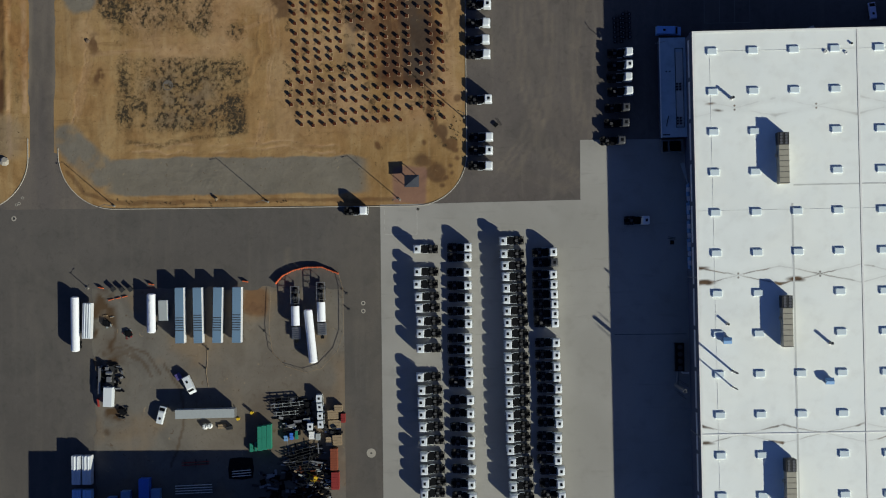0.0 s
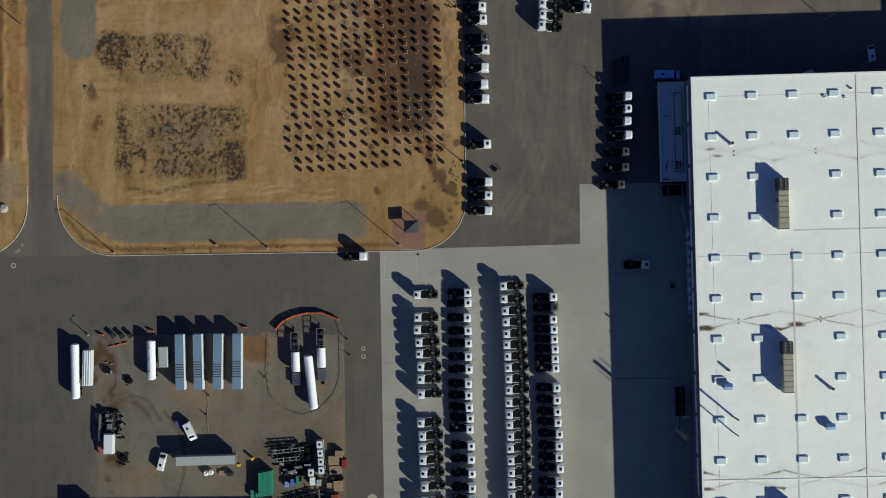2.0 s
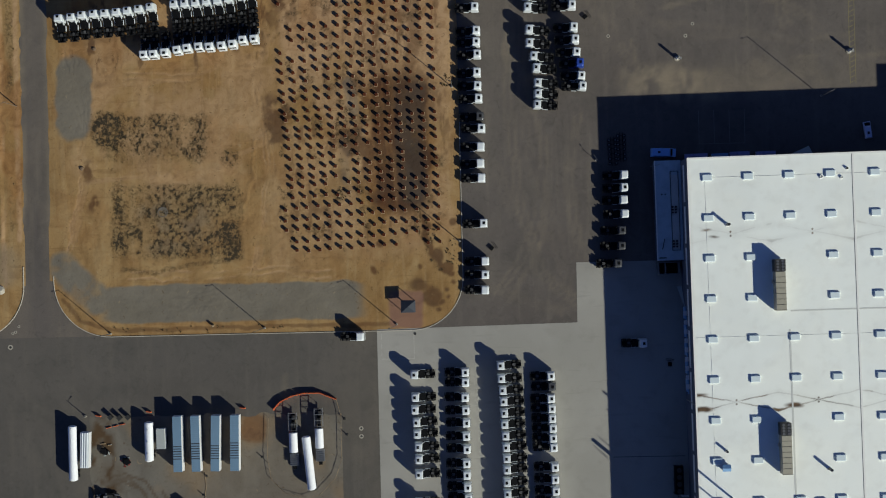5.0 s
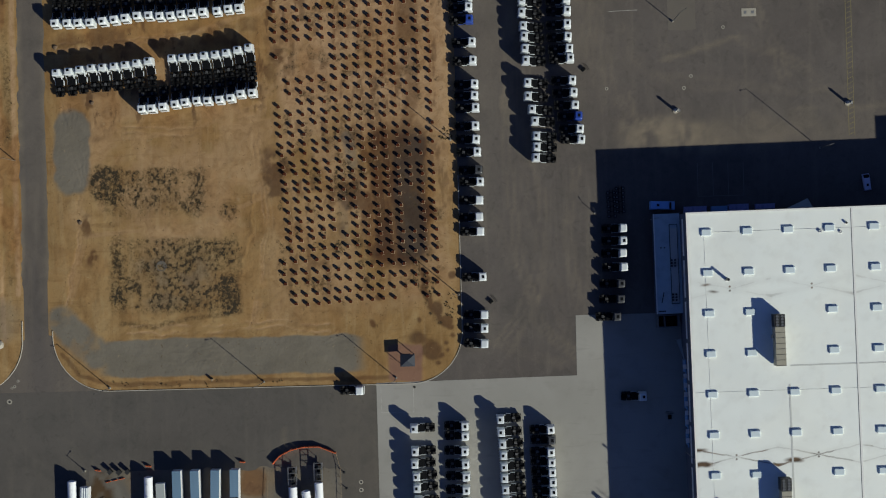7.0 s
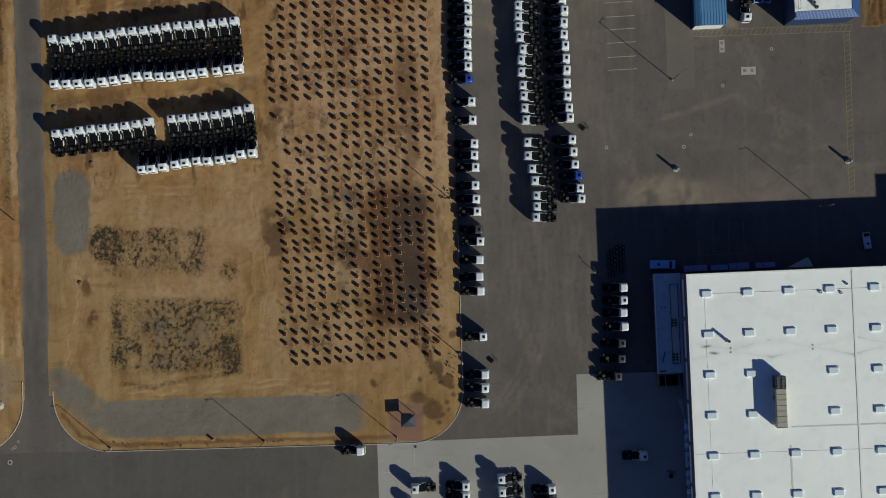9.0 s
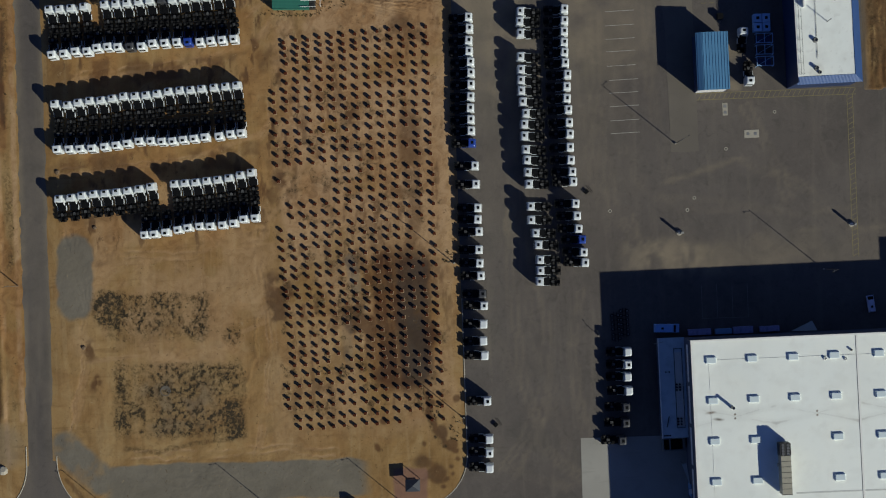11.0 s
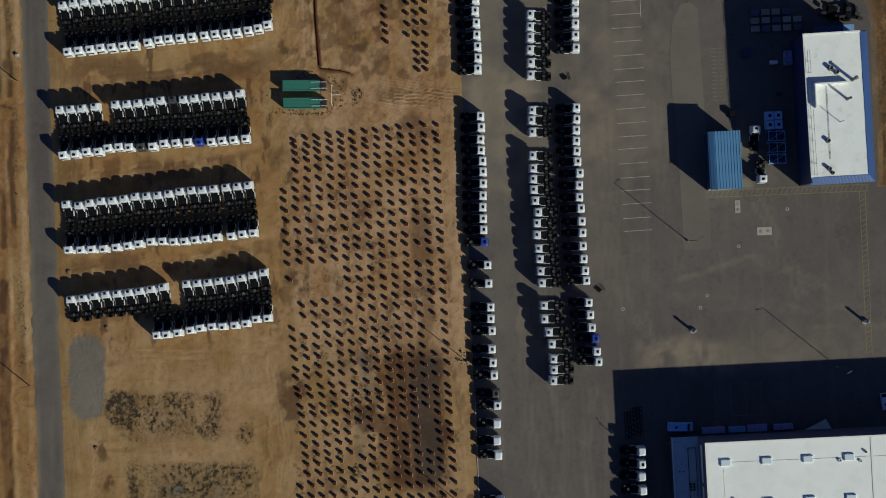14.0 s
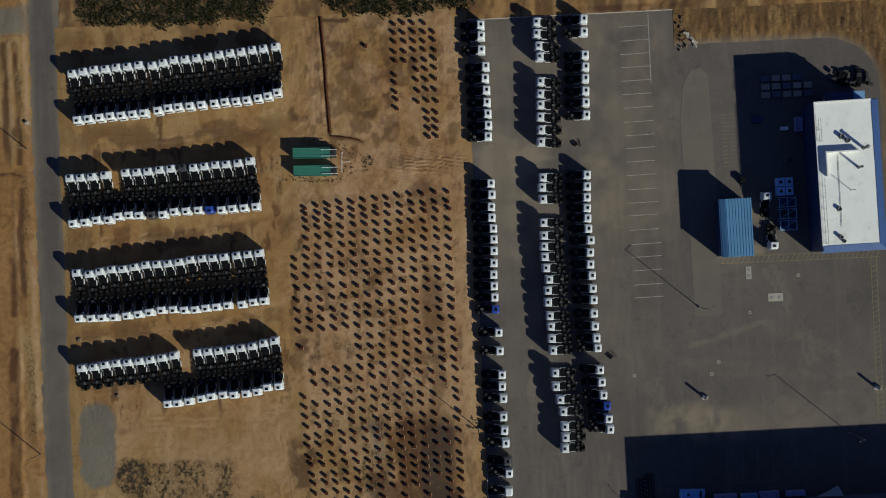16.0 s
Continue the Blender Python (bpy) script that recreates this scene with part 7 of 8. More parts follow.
for x, y in ((-105.0, -8.0), (-102.4, -8.2), (-99.9, -8.1)):
    s = thing("skip", "dark steel skip at the lot's edge", "skip", "skips", m=pose(x + 0.6, y - 0.3, 0.05, 0, 0, 40))
    part("body", Shape().box(-0.5, -0.5, 0.0, 0.5, 0.5, 1.4, -0.08), STACK_DARK, s)
    part("rim", Shape().box(-0.62, -0.62, 1.4, 0.62, 0.62, 1.5), STACK_DARK, s)
for x0, y0, x1, y1 in [(-109.2, -7.7, -107.3, -8.1), (-106.3, -11.6, -100.3, -10.3), (-67.0, -6.3, -64.9, -6.6), (-94.4, -6.8, -92.5, -7.2)]:
    n = max(1, round(math.hypot(x1 - x0, y1 - y0) / 2))
    for k in range(n):
        cx, cy = x0 + (x1 - x0) * (k + 0.5) / n, y0 + (y1 - y0) * (k + 0.5) / n
        b = thing("barrier", "orange plastic road barrier", "barrier", "orange barriers", m=pose(cx, cy, 0.05, 0, 0, math.degrees(math.atan2(y1 - y0, x1 - x0))))
        part("panel", Shape().box(-0.8, -0.2 if n < 3 else -0.13, 0, 0.8, 0.2 if n < 3 else 0.13, 0.9 if n < 3 else 0.4, 0.1), ORANGE, b)

# curved orange barrier fence and a rope fence round the service trucks
LOOP = [(-57.0, -7.1), (-55.0, -4.9), (-51.7, -3.3), (-47.9, -2.5), (-43.5, -2.5), (-38.6, -4.5)]
ROPE = [(-38.6, -4.5), (-37.4, -9), (-37.4, -21.8), (-39.3, -27.2), (-43.8, -31.8), (-48.2, -33.0), (-54.2, -31.2), (-58.0, -27.1), (-59.0, -20.5), (-58.4, -9.5)]


def along(points, step):
    out = []
    for (ax, ay), (bx, by) in zip(points, points[1:]):
        n = max(1, round(math.hypot(bx - ax, by - ay) / step))
        out += [(ax + (bx - ax) * k / n, ay + (by - ay) * k / n) for k in range(n)]
    return out + [points[-1]]


fence = thing("barrier_fence", "curved orange plastic barrier fence", "fence")
pts = along(LOOP, 1.6)
for (ax, ay), (bx, by) in zip(pts, pts[1:]):
    m = pose((ax + bx) / 2, (ay + by) / 2, 0.04, 0, 0, math.degrees(math.atan2(by - ay, bx - ax)))
    part("fence_panel", Shape().box(-0.85, -0.16, 0.1, 0.85, 0.16, 1.25, 0.06, turn=m).box(-0.75, -0.3, 0, -0.5, 0.3, 0.12, turn=m).box(0.5, -0.3, 0, 0.75, 0.3, 0.12, turn=m), ORANGE, fence)
rope = thing("rope_fence", "low post and rope fence round the trucks", "fence")
pts = along(ROPE, 2.6)
for x, y in pts:
    part("post", Shape().tube((x, y, 0), (x, y, 1.1), 0.05, seg=6), WOOD, rope)
for (ax, ay), (bx, by) in zip(pts, pts[1:]):
    part("rope", Shape().tube((ax, ay, 1.0), (bx, by, 0.95), 0.06, seg=5), SAND, rope)
for k, (x, y) in enumerate([(-36.4, -10.2), (-35.8, -14.8), (-77, -26), (-60.6, -20.8), (-78.0, -31.5)]):
    p = thing("bollard", "short dark steel bollard on dirt", "bollard", m=pose(x, y, 0.04))
    part("post", Shape().tube((0, 0, 0), (0, 0, 1.1), 0.14), STACK_DARK, p)
    part("foot", Shape().box(-0.3, -0.3, 0, 0.3, 0.3, 0.1), STACK_DARK, p)
hose = thing("hose", "dark hose lying on the dirt", "hose")
pts = [(-77.4, -25.0), (-77.2, -29.0), (-77.6, -33.0), (-77.0, -37.0)]
for a, b in zip(pts, pts[1:]):
    part("length", Shape().tube((*a, 0.16), (*b, 0.16), 0.07, seg=6), WOOD, hose)

# ---- green tipper bodies in the dirt lot ----
for y0, y1 in ((165.2, 168.2), (160.0, 163.2)):
    g = thing("tipper_body", "long green steel tipper body on the dirt", "tipper body", "green tipper bodies", m=pose(-46.5, (y0 + y1) / 2, 0.13, 0, 0, -2))
    part("body", Shape().box(-6.3, -1.4, 0.3, 4.2, 1.4, 2.5, -0.06), GREEN_BOX, g)
    part("rim", Shape().box(-6.4, -1.5, 2.5, 4.3, -1.38, 2.62).box(-6.4, 1.38, 2.5, 4.3, 1.5, 2.62), GREEN_BOX, g)
    part("headboard", Shape().box(4.2, -1.3, 0.3, 6.0, 1.3, 2.0, 0.1), STACK_DARK, g)
    part("rail", Shape().tube((1.8, -0.9, 2.75), (6.4, -0.9, 2.75), 0.07, seg=6).tube((1.8, 0.9, 2.75), (6.4, 0.9, 2.75), 0.07, seg=6), COPING, g, "white tube rail")
    part("cradle", Shape().box(-5.6, -1.2, 0, -5.2, 1.2, 0.3).box(3.0, -1.2, 0, 3.4, 1.2, 0.3), STACK_DARK, g)
gate = thing("tube_gate", "white tube gate standing by the tipper bodies", "gate")
part("rail", Shape().tube((-39.0, 161.0, 2.2), (-38.7, 166.6, 2.2), 0.07, seg=6), COPING, gate)
part("post", Shape().tube((-39.0, 161.0, 0.1), (-39.0, 161.0, 2.2), 0.07, seg=6), COPING, gate)
part("post", Shape().tube((-38.7, 166.6, 0.1), (-38.7, 166.6, 2.2), 0.07, seg=6), COPING, gate)
part("brace", Shape().tube((-38.8, 163.8, 1.2), (-36.6, 163.9, 0.3), 0.06, seg=6), COPING, gate)

VIOLET = worn("violet_blue_tarpaulin", (0.34, 0.34, 0.58), 0.6, dirt=0.7, scale=0.9, dark=(0.06, 0.06, 0.14))
DULL_GREY = worn("dull_grey_cover", (0.36, 0.32, 0.25), 0.8, dirt=0.4, vary=0.5)
# pale blue frames and cages beside the workshop
for i in range(2):
    for j in range(2):
        c = thing("tank_cage", "pale blue square tank with a dark hatch", "tank", "pale blue tanks", m=pose(86.3 + 2.4 * i, 152.2 - 2.6 * j, 0.03))
        part("tank", Shape().box(-1.14, -1.26, 0.1, 1.14, 1.26, 2.4, 0.06), LIGHT_BLUE, c, bevel=0.05)
        part("hatch", Shape().box(-0.4, -0.4, 2.4, 0.4, 0.4, 2.5), GLASS_DARK, c)
for k in range(3):
    c = thing("steel_cage", "blue open steel cage frame", "cage", "blue cages", m=pose(88.0, 146.4 - 3.3 * k, 0.03))
    fr = Shape()
    for x0, y0, x1, y1 in [(-2.4, -1.4, 2.4, -1.25), (-2.4, 1.25, 2.4, 1.4), (-2.4, -1.25, -2.25, 1.25), (2.25, -1.25, 2.4, 1.25), (-0.08, -1.25, 0.08, 1.25)]:
        fr.box(x0, y0, 2.2, x1, y1, 2.35)
    for sx in (-2.33, 2.33):
        for sy in (-1.33, 1.33):
            fr.box(sx - 0.07, sy - 0.07, 0, sx + 0.07, sy + 0.07, 2.2)
    part("frame", fr, LIGHT_BLUE, c)
    part("load", Shape().box(-2.1, -1.1, 0.05, 2.1, 1.1, 1.2, 0.2), STACK_DARK if k == 1 else BLUE_WALL_SHADED, c)
    part("brace", Shape().tube((-2.3, -1.3, 2.25), (2.3, 1.3, 2.25), 0.06, seg=5), LIGHT_BLUE, c)
for r in range(3):
    for k in range(5):
        if (r, k) in ((0, 4),):
            continue
        crate(83.7 + 3.0 * k, 182.2 - 2.35 * r, 2.3, 1.7, 0.9, DULL_GREY if (r + k) % 3 else GREY_WALL, "pallet_box", "grey covered pallet in the workshop's shade", "pallet", 0, 0.03, "pallets behind the workshop")
# the black one at (75.9, 153.4) is no bin; it stands for a dark round spot
for x, y, w, l, h, mat in [(80.7, 170.5, 2.4, 2.0, 1.8, BLUE_WALL_SHADED), (92.4, 168.6, 2.0, 4.0, 2.2, VIOLET), (88.4, 167.6, 2.0, 1.0, 1.4, COPING), (75.9, 153.4, 1.6, 1.6, 1.5, BLACK_STEEL), (89.7, 158.5, 1.0, 1.0, 1.1, STACK_DARK)]:
    crate(x, y, w, l, h, mat, "storage_bin", "storage bin in the workshop's shade", "storage bin", 0, 0.03)
pile_of("scrap_frames", "heap of scrap and rubble behind the workshop", 103, 178.8, 114, 183.6, 30, [STACK_DARK, BLACK_STEEL, BLACK_STEEL, BLACK_STEEL, STACK_DARK], ((0.5, 1.1), (0.8, 2.2), (0.4, 0.9)), 21, 0.05)
for x, y, w, l in [(66.6, 63.0, 6.4, 1.7), (73.4, 63.0, 4.6, 1.5), (79.0, 63.2, 5.5, 1.9), (86.5, 63.3, 5.4, 1.5)]:
    crate(x, y, w, l, 1.8, VIOLET if w > 5 else PALE_BLUE, "storage_bin", "storage bin against the hall's northern wall", "storage bin", 1, 0.03)
ramp = thing("canopy", "slanting pale canopy on the hall's northern wall", "canopy")
part("sheet", Shape().add([(92.2, 62.5, 3.2), (99.6, 62.5, 3.2), (98.4, 65.2, 2.4), (92.2, 62.5, 3.0), (99.6, 62.5, 3.0), (98.4, 65.2, 2.2)], [(0, 2, 1), (3, 4, 5), (0, 3, 5, 2), (2, 5, 4, 1), (0, 1, 4, 3)]), GREY_BOX, ramp)
part("post", Shape().tube((98.3, 64.9, 0), (98.3, 64.9, 2.28), 0.08), STEEL, ramp)
flap = thing("canopy", "slanting pale canopy on the hall's western wall", "canopy")
part("sheet", Shape().add([(59.6, 26.0, 4.6), (60.9, 26.2, 4.6), (61.9, 19.6, 4.2), (59.6, 26.0, 4.4), (60.9, 26.2, 4.4), (61.9, 19.6, 4.0)], [(0, 2, 1), (3, 4, 5), (0, 3, 5, 2), (2, 5, 4, 1), (0, 1, 4, 3)]), GREY_BOX, flap)
part("post", Shape().tube((60.0, 25.9, 0), (60.0, 25.9, 4.45), 0.08), STEEL, flap)
# small dark things on the pavement
for x, y, hd in [(7.4, 38.2, 40), (35.9, 104.4, 40), (57.8, 3.6, 90), (28.6, 166.0, 20)]:
    pl = thing("pallet_stack", "small dark stack of pallets on the asphalt", "pallet", m=pose(x, y, 0.03, 0, 0, hd))
    for k in range(4):
        part("pallet", Shape().box(-0.6, -0.5, 0.16 * k, 0.6, 0.5, 0.16 * k + 0.13), BLACK_STEEL, pl)
    part("rod", Shape().tube((0.9, -1.2, 0.08), (1.2, 1.3, 0.1), 0.06, seg=6).tube((1.3, -1.2, 0.08), (1.6, 1.0, 0.1), 0.06, seg=6), STACK_DARK, pl)
ub = thing("utility_box", "small pale utility box on the road's verge", "utility box", m=pose(-130.6, 179.6, 0.05))
part("case", Shape().box(-0.4, -0.35, 0, 0.4, 0.35, 0.8, 0.05), KERB, ub, bevel=0.03)
part("pad", Shape().box(-0.7, -0.6, -0.1, 0.7, 0.6, 0.06), KERB, ub)
solid("boulder", Shape().tube((0, 0, -0.2), (0.2, 0.3, 0.7), 1.6, 0.8, 9), KERB, "pale boulder on the verge", "boulder", m=pose(-136.4, 29.5, 0.2))
rub = thing("rubble", "pale broken concrete at the asphalt's corner", "rubble", kind="stuff")
rs, rr = Shape(), random.Random(31)
for _ in range(18):
    along_ = rr.uniform(-1, 1)
    m = pose(63.2 + 1.5 * along_ + rr.uniform(-0.5, 0.5), 194.8 - 2.0 * along_ + rr.uniform(-0.5, 0.5), 0.1, rr.uniform(-15, 15), rr.uniform(-15, 15), 128 + rr.uniform(-25, 25))
    rs.box(-rr.uniform(0.2, 0.7), -rr.uniform(0.2, 0.5), 0, rr.uniform(0.2, 0.7), rr.uniform(0.2, 0.5), rr.uniform(0.2, 0.6), 0.08, turn=m)
part("chunk", rs, KERB, rub)
brush_rim = Shape()
for k in range(16):
    m = pose(60.4 + rr.uniform(-1.5, 1.6), 196.5 + rr.uniform(-5.5, 5.5), 0.0, rr.uniform(-25, 25), rr.uniform(-25, 25), rr.uniform(0, 180))
    brush_rim.box(-rr.uniform(0.2, 0.6), -rr.uniform(0.15, 0.4), 0, rr.uniform(0.2, 0.6), rr.uniform(0.15, 0.4), rr.uniform(0.3, 0.7), 0.12, turn=m)
part("clod", brush_rim, WOOD_POLE, rub, "dark clods of earth")


# rusty tubes added to draw the ditch's dark red, shaded line
pipe_dice = random.Random(61)
for label, pts, r in (("long rusty brown tube standing for the ditch's dark line", [(-43.5, 206.2), (-43.2, 200), (-42.9, 194), (-42.8, 188), (-42.6, 182), (-42.4, 177), (-42.2, 172.6)], 0.20), ("short rusty tube standing for a dark line behind the tipper bodies", [(-42.0, 171.6), (-39, 171.2), (-36, 170.7), (-33.4, 169.9)], 0.15)):
    line_ = thing("rusty_pipe", label, "pipe")
    for (ax, ay), (bx, by) in zip(pts, pts[1:]):
        part("length", Shape().tube((ax, ay, 0.12 + r), (bx + pipe_dice.uniform(-0.12, 0.12), by, 0.12 + r), r, seg=8), RUST, line_)
    for px_, py_ in pts[1:-1]:
        part("coupling", Shape().tube((px_, py_ - 0.2, 0.12 + r), (px_, py_ + 0.2, 0.12 + r), r * 1.2, seg=8), RUST, line_)
ring_ = thing("concrete_ring", "low worn concrete ring half buried in the weeds", "concrete ring", m=pose(-88.1, 51.0, 0.1))
part("ring", Shape().tube((0, 0, -0.1), (0, 0, 0.12), 1.5, seg=24, open_top=0.1), CONCRETE_DULL, ring_)
for x, y, r in ((-107.3, 99.2, 0.55), (-117.8, 115.8, 0.7), (-111.7, 64.4, 0.6)):
    m_ = random.Random(int(-x * 10))
    rings = [[(math.cos(a * 0.698) * r * k * m_.uniform(0.8, 1.2), math.sin(a * 0.698) * r * k * m_.uniform(0.8, 1.2), z) for a in range(9)] for k, z in ((1.2, -0.1), (1.0, 0.22), (0.5, 0.42))]
    solid("boulder", Shape().loft(rings), WOOD_POLE, "dark brown clod of earth in the dirt lot", "boulder", m=pose(x, y, 0.08))

# ---- pipe piles in the dirt lot ----
# each row: its western end, its eastern end and how many stand between
NORTH_ROWS = [(-50.2, 151.1, -8.9, 154, 13), (-49.8, 149.1, -8.8, 151, 13), (-50, 147.2, -8.6, 148.7, 13), (-49.8, 144.8, -8.8, 145.7, 13), (-49.8, 142.2, -8.6, 142.9, 13), (-49.9, 139.2, -8.7, 140.4, 13), (-53.5, 136.2, -8.7, 137.5, 14), (-53.5, 133.6, -8.7, 134.5, 14), (-53.5, 130.8, -8.7, 131.6, 14), (-53.2, 127.4, -8.6, 128.8, 14), (-53.3, 124.1, -8.6, 125.8, 14), (-53.2, 120.8, -8.5, 122.7, 14), (-53.2, 118.2, -8.6, 120, 14), (-53.3, 115.4, -8.4, 117, 14)]
MIDDLE_ROWS = [(-35.9, 112.5, -8.4, 114, 9), (-35.9, 109.6, -8.3, 111, 9), (-35.8, 106.7, -8.3, 108.1, 9), (-49.5, 103.1, -8.4, 105.2, 13), (-49.4, 100, -8.4, 102.7, 13), (-52.7, 96.4, -8.4, 99.4, 14), (-52.4, 93.5, -8.4, 96.1, 14), (-52.4, 90.3, -8.4, 93.7, 14), (-52.2, 87.4, -8.2, 90.4, 14), (-52, 84.4, -8.4, 87.8, 14), (-52, 82, -8.3, 84.9, 14), (-51.9, 78.8, -8.2, 81.7, 14), (-51.3, 76.5, -8.2, 78, 14), (-51, 73.4, -8.1, 75.8, 14)]
SOUTH_ROWS = [(-50.9, 71.2, -8.1, 73, 14), (-50.8, 68.2, -8.2, 70.6, 14), (-50.6, 65.5, -8.2, 67.4, 14), (-50.2, 62.4, -7.9, 64.9, 14), (-50.2, 59.5, -7.9, 62.5, 14), (-50, 57.3, -7.7, 59.4, 14), (-49.9, 54, -7.8, 56.9, 14), (-52.2, 50.7, -7.7, 54, 15), (-52.1, 47.5, -7.8, 50.5, 15), (-51.8, 44.8, -7.6, 47, 15), (-49, 41.2, -7.6, 44, 14), (-48.9, 38.7, -7.5, 40.6, 14)]


def pile_places():
    r = random.Random(8)
    out = []
    for x0, y0, x1, y1, n in SOUTH_ROWS[::-1] + MIDDLE_ROWS[::-1] + NORTH_ROWS[::-1]:
        for i in range(n):
            x = x0 + (x1 - x0) * i / (n - 1) + r.uniform(-0.2, 0.2)
            y = y0 + (y1 - y0) * i / (n - 1) + r.uniform(-0.25, 0.25)
            if -17.3 < x < -12.6 and 60.0 < y < 70.5:
                continue                      # cleared stretches
            if -37.2 < x < -33.6 and 57.5 < y < 69.0:
                continue
            if -17.5 < x < -11.0 and y < 42.5:
                continue
            if -14.5 < x < -11.5 and 90 < y < 97:
                continue
            if r.random() < 0.015:
                continue
            out.append((x, y))
    return out + [(-53.0, 110.6)]


def north_piles():
    r = random.Random(9)
    out = []
    for j in range(5):
        out += [(-22.0 + 2.85 * i, 203.0 - 2.7 * j) for i in range(4 if j == 0 else 5)]
    out += [(-22.2, 203.0 - 2.45 * k) for k in range(6, 11)]
    for j in range(4):
        out += [(-15.9 + 2.6 * i, 189.5 - 3.1 * j) for i in range(3)]
    out += [(-13.3 + 2.4 * i, 176.8 - 2.3 * j) for j in range(4) for i in range(2)] + [(-30.5, 197.0)]
    return [(x + r.uniform(-0.2, 0.2), y + r.uniform(-0.2, 0.2)) for x, y in out]


PILE_H = 0.96
outer_me = Shape().prism([(-0.42, -0.32), (-0.32, -0.42), (0.32, -0.42), (0.42, -0.32), (0.42, 0.32), (0.32, 0.42), (-0.32, 0.42), (-0.42, 0.32)], -0.3, PILE_H, 0.04).mesh("steel_post", RUST)
places = pile_places()
near = [p for p in places if p[1] < 103]
rest = [p for p in places if p[1] >= 103] + north_piles()
r_ = random.Random(10)
near_sorted = near[:300]
rest += near[300:]
# pale slab added to draw the bright rim on each post's sunny sides
skirt_me = Shape().box(-0.56, -0.56, -0.05, 0.56, 0.56, 0.09, 0.08).mesh("footing", PALE_RIM)
for x, y in near_sorted:
    p = new("steel_post", outer_me)
    p.matrix_world = pose(x, y, 0.1, r_.uniform(-3, 3), r_.uniform(-3, 3), r_.uniform(-14, 14))
    ring = new("footing", skirt_me)
    ring.parent = p
    tagged(p, "short rusty brown steel post standing in dirt", "post", "steel posts")
many, collars = Shape(), Shape()
for x, y in rest:
    h = PILE_H + 0.1 + r_.uniform(-0.08, 0.08)
    turn = pose(x, y, 0, 0, 0, r_.uniform(-14, 14))
    collars.box(-0.56, -0.56, 0.0, 0.56, 0.56, 0.19, 0.08, turn=turn)
    many.box(-0.42, -0.42, -0.2, 0.42, 0.42, h, 0.05, turn=turn)
field = solid("post_field", many, RUST, "rows of short rusty brown steel posts", "posts", kind="stuff")
part("footing", collars, PALE_RIM, field)


# ---- weeds and brush ----
def tufts(name, label, density, box, count, size, seed, z=0.1, low=0.75, material=WEED):
    """Low tufts of dry leaves where density says so."""
    r = np.random.RandomState(seed)
    x, y = r.uniform(box[0], box[2], count * 4), r.uniform(box[1], box[3], count * 4)
    keep = r.rand(count * 4) < density(x, y)
    x, y = x[keep][:count], y[keep][:count]
    v, f = [], []
    for px, py in zip(x, y):
        s = size * r.uniform(0.5, 1.3)
        for _ in range(5):
            a, lean, h = r.uniform(0, 6.28), r.uniform(0.2, 0.9), s * r.uniform(0.5, 1.0)
            w = s * 0.28
            bx, by = px + r.uniform(-0.4, 0.4) * s, py + r.uniform(-0.4, 0.4) * s
            dx, dy = math.cos(a), math.sin(a)
            k = len(v)
            v += [(bx - dy * w, by + dx * w, z), (bx + dy * w, by - dx * w, z), (bx + dx * lean * h + dy * w * 0.7, by + dy * lean * h - dx * w * 0.7, z + h * 0.8 * low / 0.75), (bx + dx * lean * h * 1.3, by + dy * lean * h * 1.3, z + h * low / 0.75), (bx + dx * lean * h - dy * w * 0.7, by + dy * lean * h + dx * w * 0.7, z + h * low)]
            f.append((k, k + 1, k + 2, k + 3, k + 4))
    s = Shape()
    s.v, s.f = v, f
    solid(name, s, material, label, "weeds", kind="stuff")


tufts("weeds", "low dry weeds in scattered clumps", lambda x, y: np.clip(weeds(x, y), 0, 1) ** 1.3, (-109, 34, -28, 88), 4600, 0.24, 41, 0.1, 0.4)
BRUSH_BOX = (-116, 204, 4, 226)


def brush_land(x, y):
    return np.maximum(patch(x, y, -115, 206.2, -57, 260, 1.2, 3.0, 172, 10), patch(x, y, -41, 206.4, 2, 240, 1.2, 3.0, 173, 10))


tufts("brush", "dry tan grass on the dirt bank", lambda x, y: brush_land(x, y) * smooth(fbm(x, y, 3, 401, 4), 0.40, 0.62) * 0.8, BRUSH_BOX, 2600, 0.34, 42, 0.15, 0.4)
tufts("shrub", "dark scrubby bushes on the dirt bank", lambda x, y: brush_land(x, y) * (0.25 + 0.75 * smooth(fbm(x, y, 2.4, 402, 3), 0.42, 0.56)), BRUSH_BOX, 11000, 0.46, 142, 0.15, 0.7, WEED_DARK)
tufts("weeds", "dry weeds along the kerb and the road", lambda x, y: streak(x, y, [(-132.3, 210), (-132.3, 36)], 1.6, 143, 1.5) * 0.5 + streak(x, y, [(-118, 26), (-113, 20), (-104, 16.8), (-60, 17), (-22, 17)], 1.2, 84, 0.8) * 0.5, (-135, 15.5, -20, 210), 420, 0.36, 43)
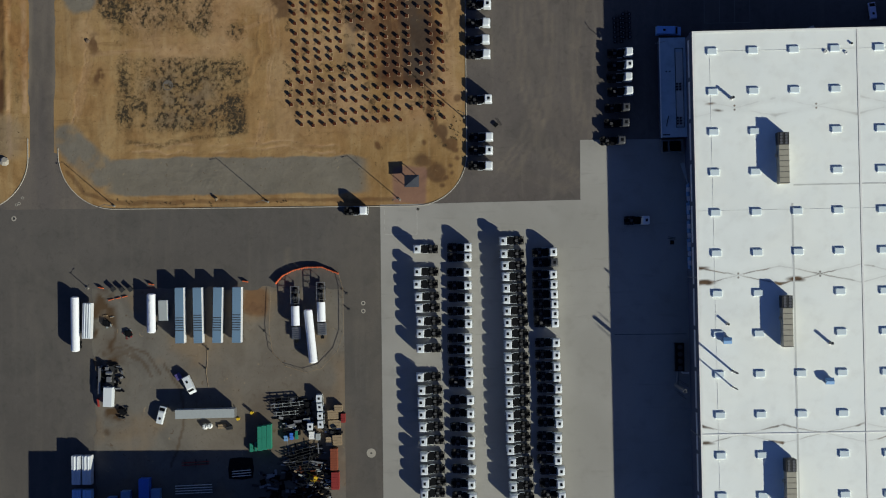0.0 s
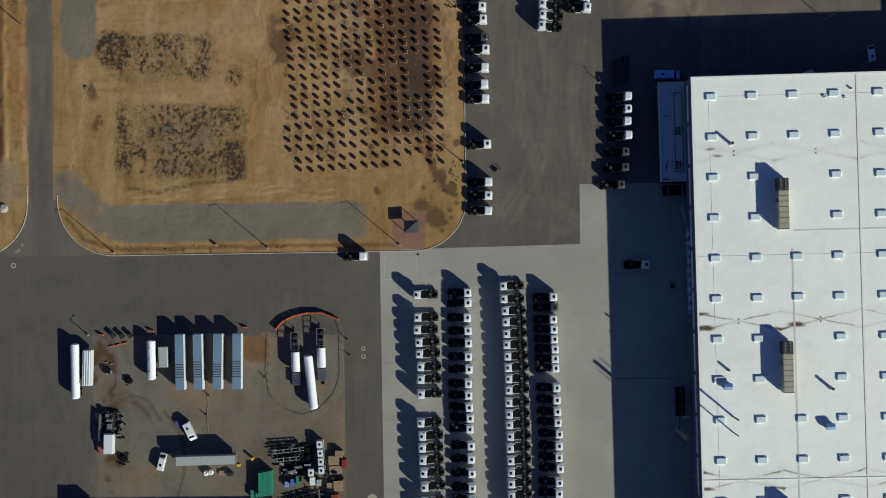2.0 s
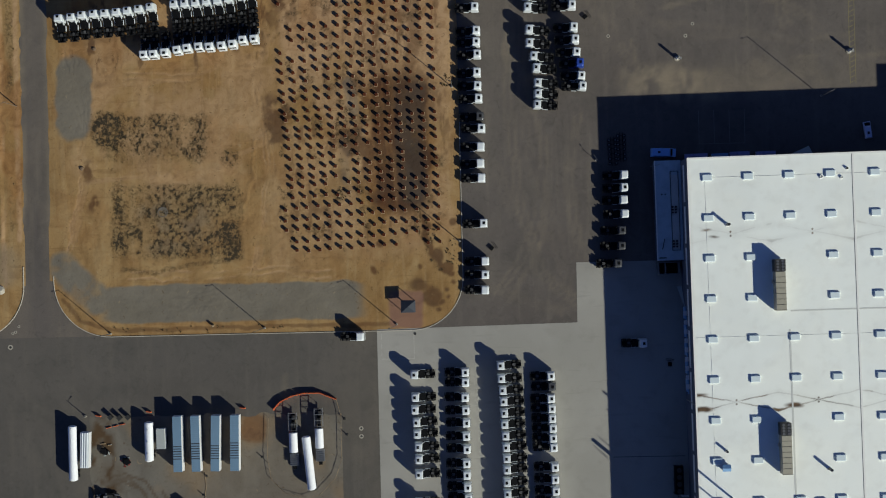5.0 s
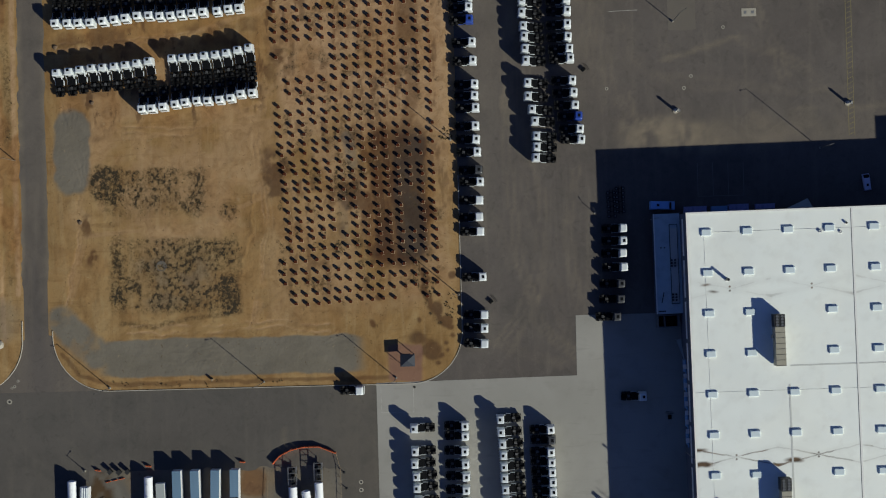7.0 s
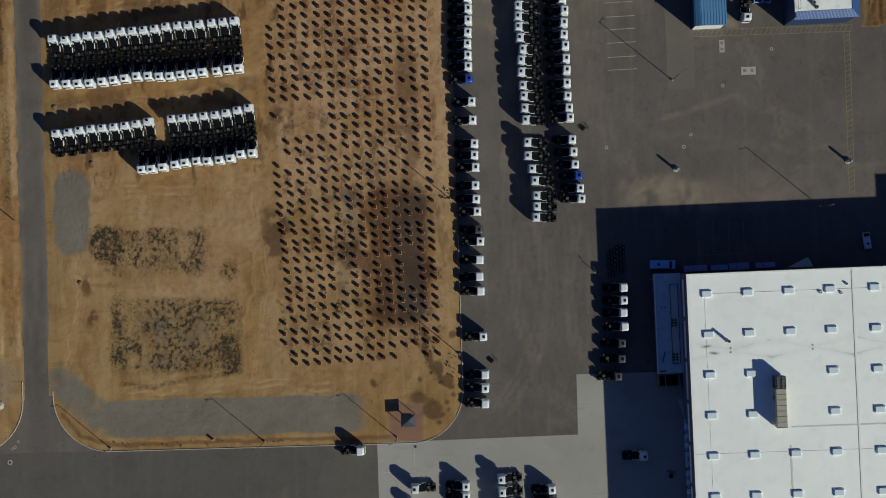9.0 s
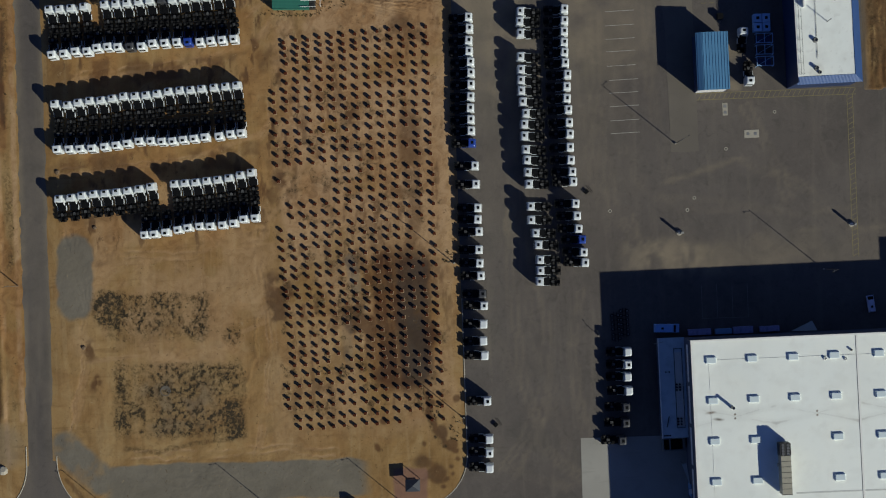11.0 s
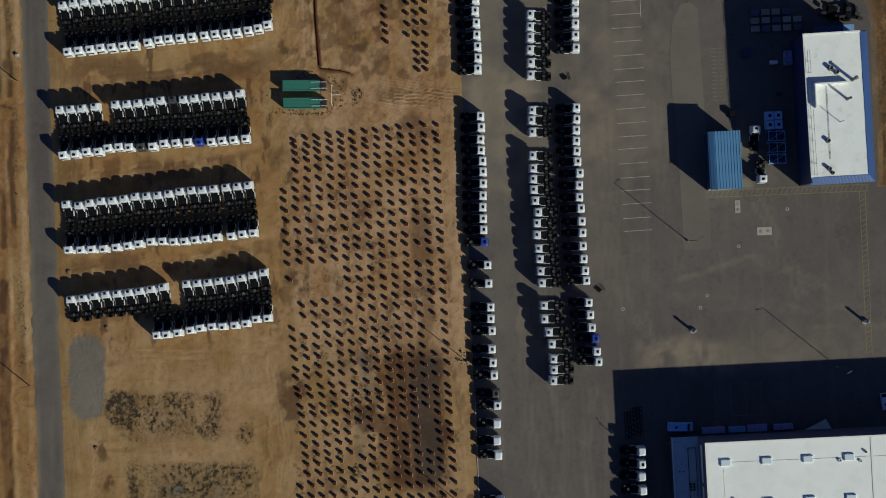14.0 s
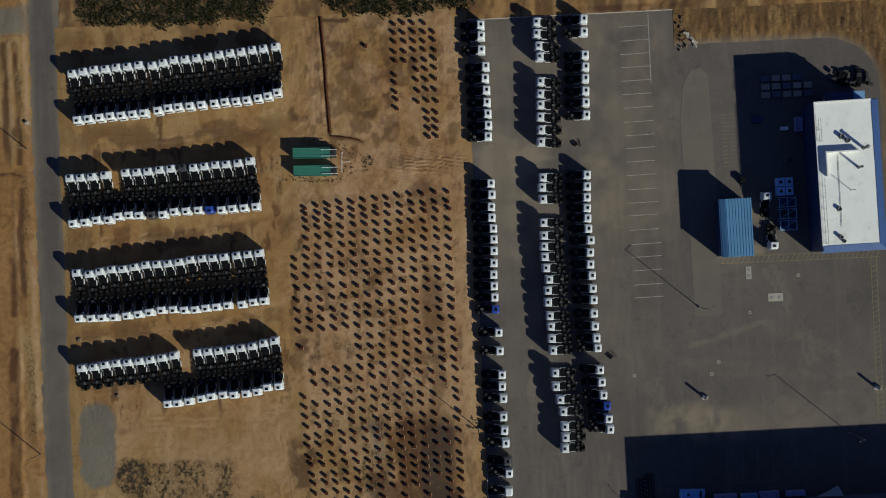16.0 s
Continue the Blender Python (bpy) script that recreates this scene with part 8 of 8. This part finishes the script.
tufts("weeds", "dry tufts round the tipper bodies and piles", lambda x, y: patch(x, y, -57, 158.6, -44, 160.6, 0.5, 0.6, 44, 3) + patch(x, y, -35, 162.6, -31, 166, 0.5, 0.6, 45, 2) + patch(x, y, -6.5, 85, -2.5, 89, 0.5, 0.6, 46, 2) + patch(x, y, -7, 33, -2, 41, 0.5, 1.5, 47, 2) * 0.6, (-58, 30, -2, 168), 260, 0.42, 44, 0.1, 0.5)
# tufts added for the grey smudge round the lamp pole's base
tufts("shrub", "dry tufts standing for the smudge at a lamp pole's foot", lambda x, y: patch(x, y, -6.8, 85, -2.2, 89, 0.4, 0.5, 48, 2), (-7, 85, -2, 89.5), 16, 0.6, 45, 0.1, 0.5)
tufts("shrub", "dark dry shrubs at the kerb's corner", lambda x, y: patch(x, y, -6.5, 34, -2.2, 41, 0.5, 1.5, 49, 2) * 0.7 + patch(x, y, -12, 41, -8, 48, 0.5, 1.5, 50, 2) * 0.3, (-12, 33, -2, 48), 40, 0.5, 46, 0.1, 0.5)
tufts("weeds", "dry weeds in a ring round the tipper bodies", lambda x, y: patch(x, y, -57.5, 158.4, -34, 171, 0.4, 1.2, 51, 3) - patch(x, y, -54.5, 160.2, -39, 168.6, 0.3, 0.6, 52, 6), (-58, 158, -33, 172), 60, 0.42, 47, 0.1, 0.5)
tufts("shrub", "round heap of cut dry brush beside the tipper bodies", lambda x, y: patch(x, y, -33.2, 161.8, -29.6, 165.2, 0.3, 0.6, 53, 2) - 0.7 * patch(x, y, -32, 163, -30.8, 164.2, 0.3, 0.3, 54, 2), (-34, 161, -29, 166), 60, 0.42, 48, 0.1, 0.5, WEED)
tufts("shrub", "dark scrub along the southern edge of the tipper bodies", lambda x, y: streak(x, y, [(-56, 160.2), (-50, 158.8), (-43, 158.6), (-36, 160.6), (-31, 162)], 0.9, 55, 0.8) * 0.8, (-57, 157, -30, 163), 90, 0.34, 49, 0.1, 0.4, WEED)
tufts("shrub", "dark scrub along the kerb of the dirt lot", lambda x, y: streak(x, y, [(-113, 20.4), (-104, 16.6), (-88, 16.4), (-60, 16.8), (-40, 16.9)], 0.9, 56, 0.6) * smooth(fbm(x, y, 4, 57), 0.5, 0.62), (-115, 15.4, -30, 22), 110, 0.32, 50, 0.1, 0.5, WEED)
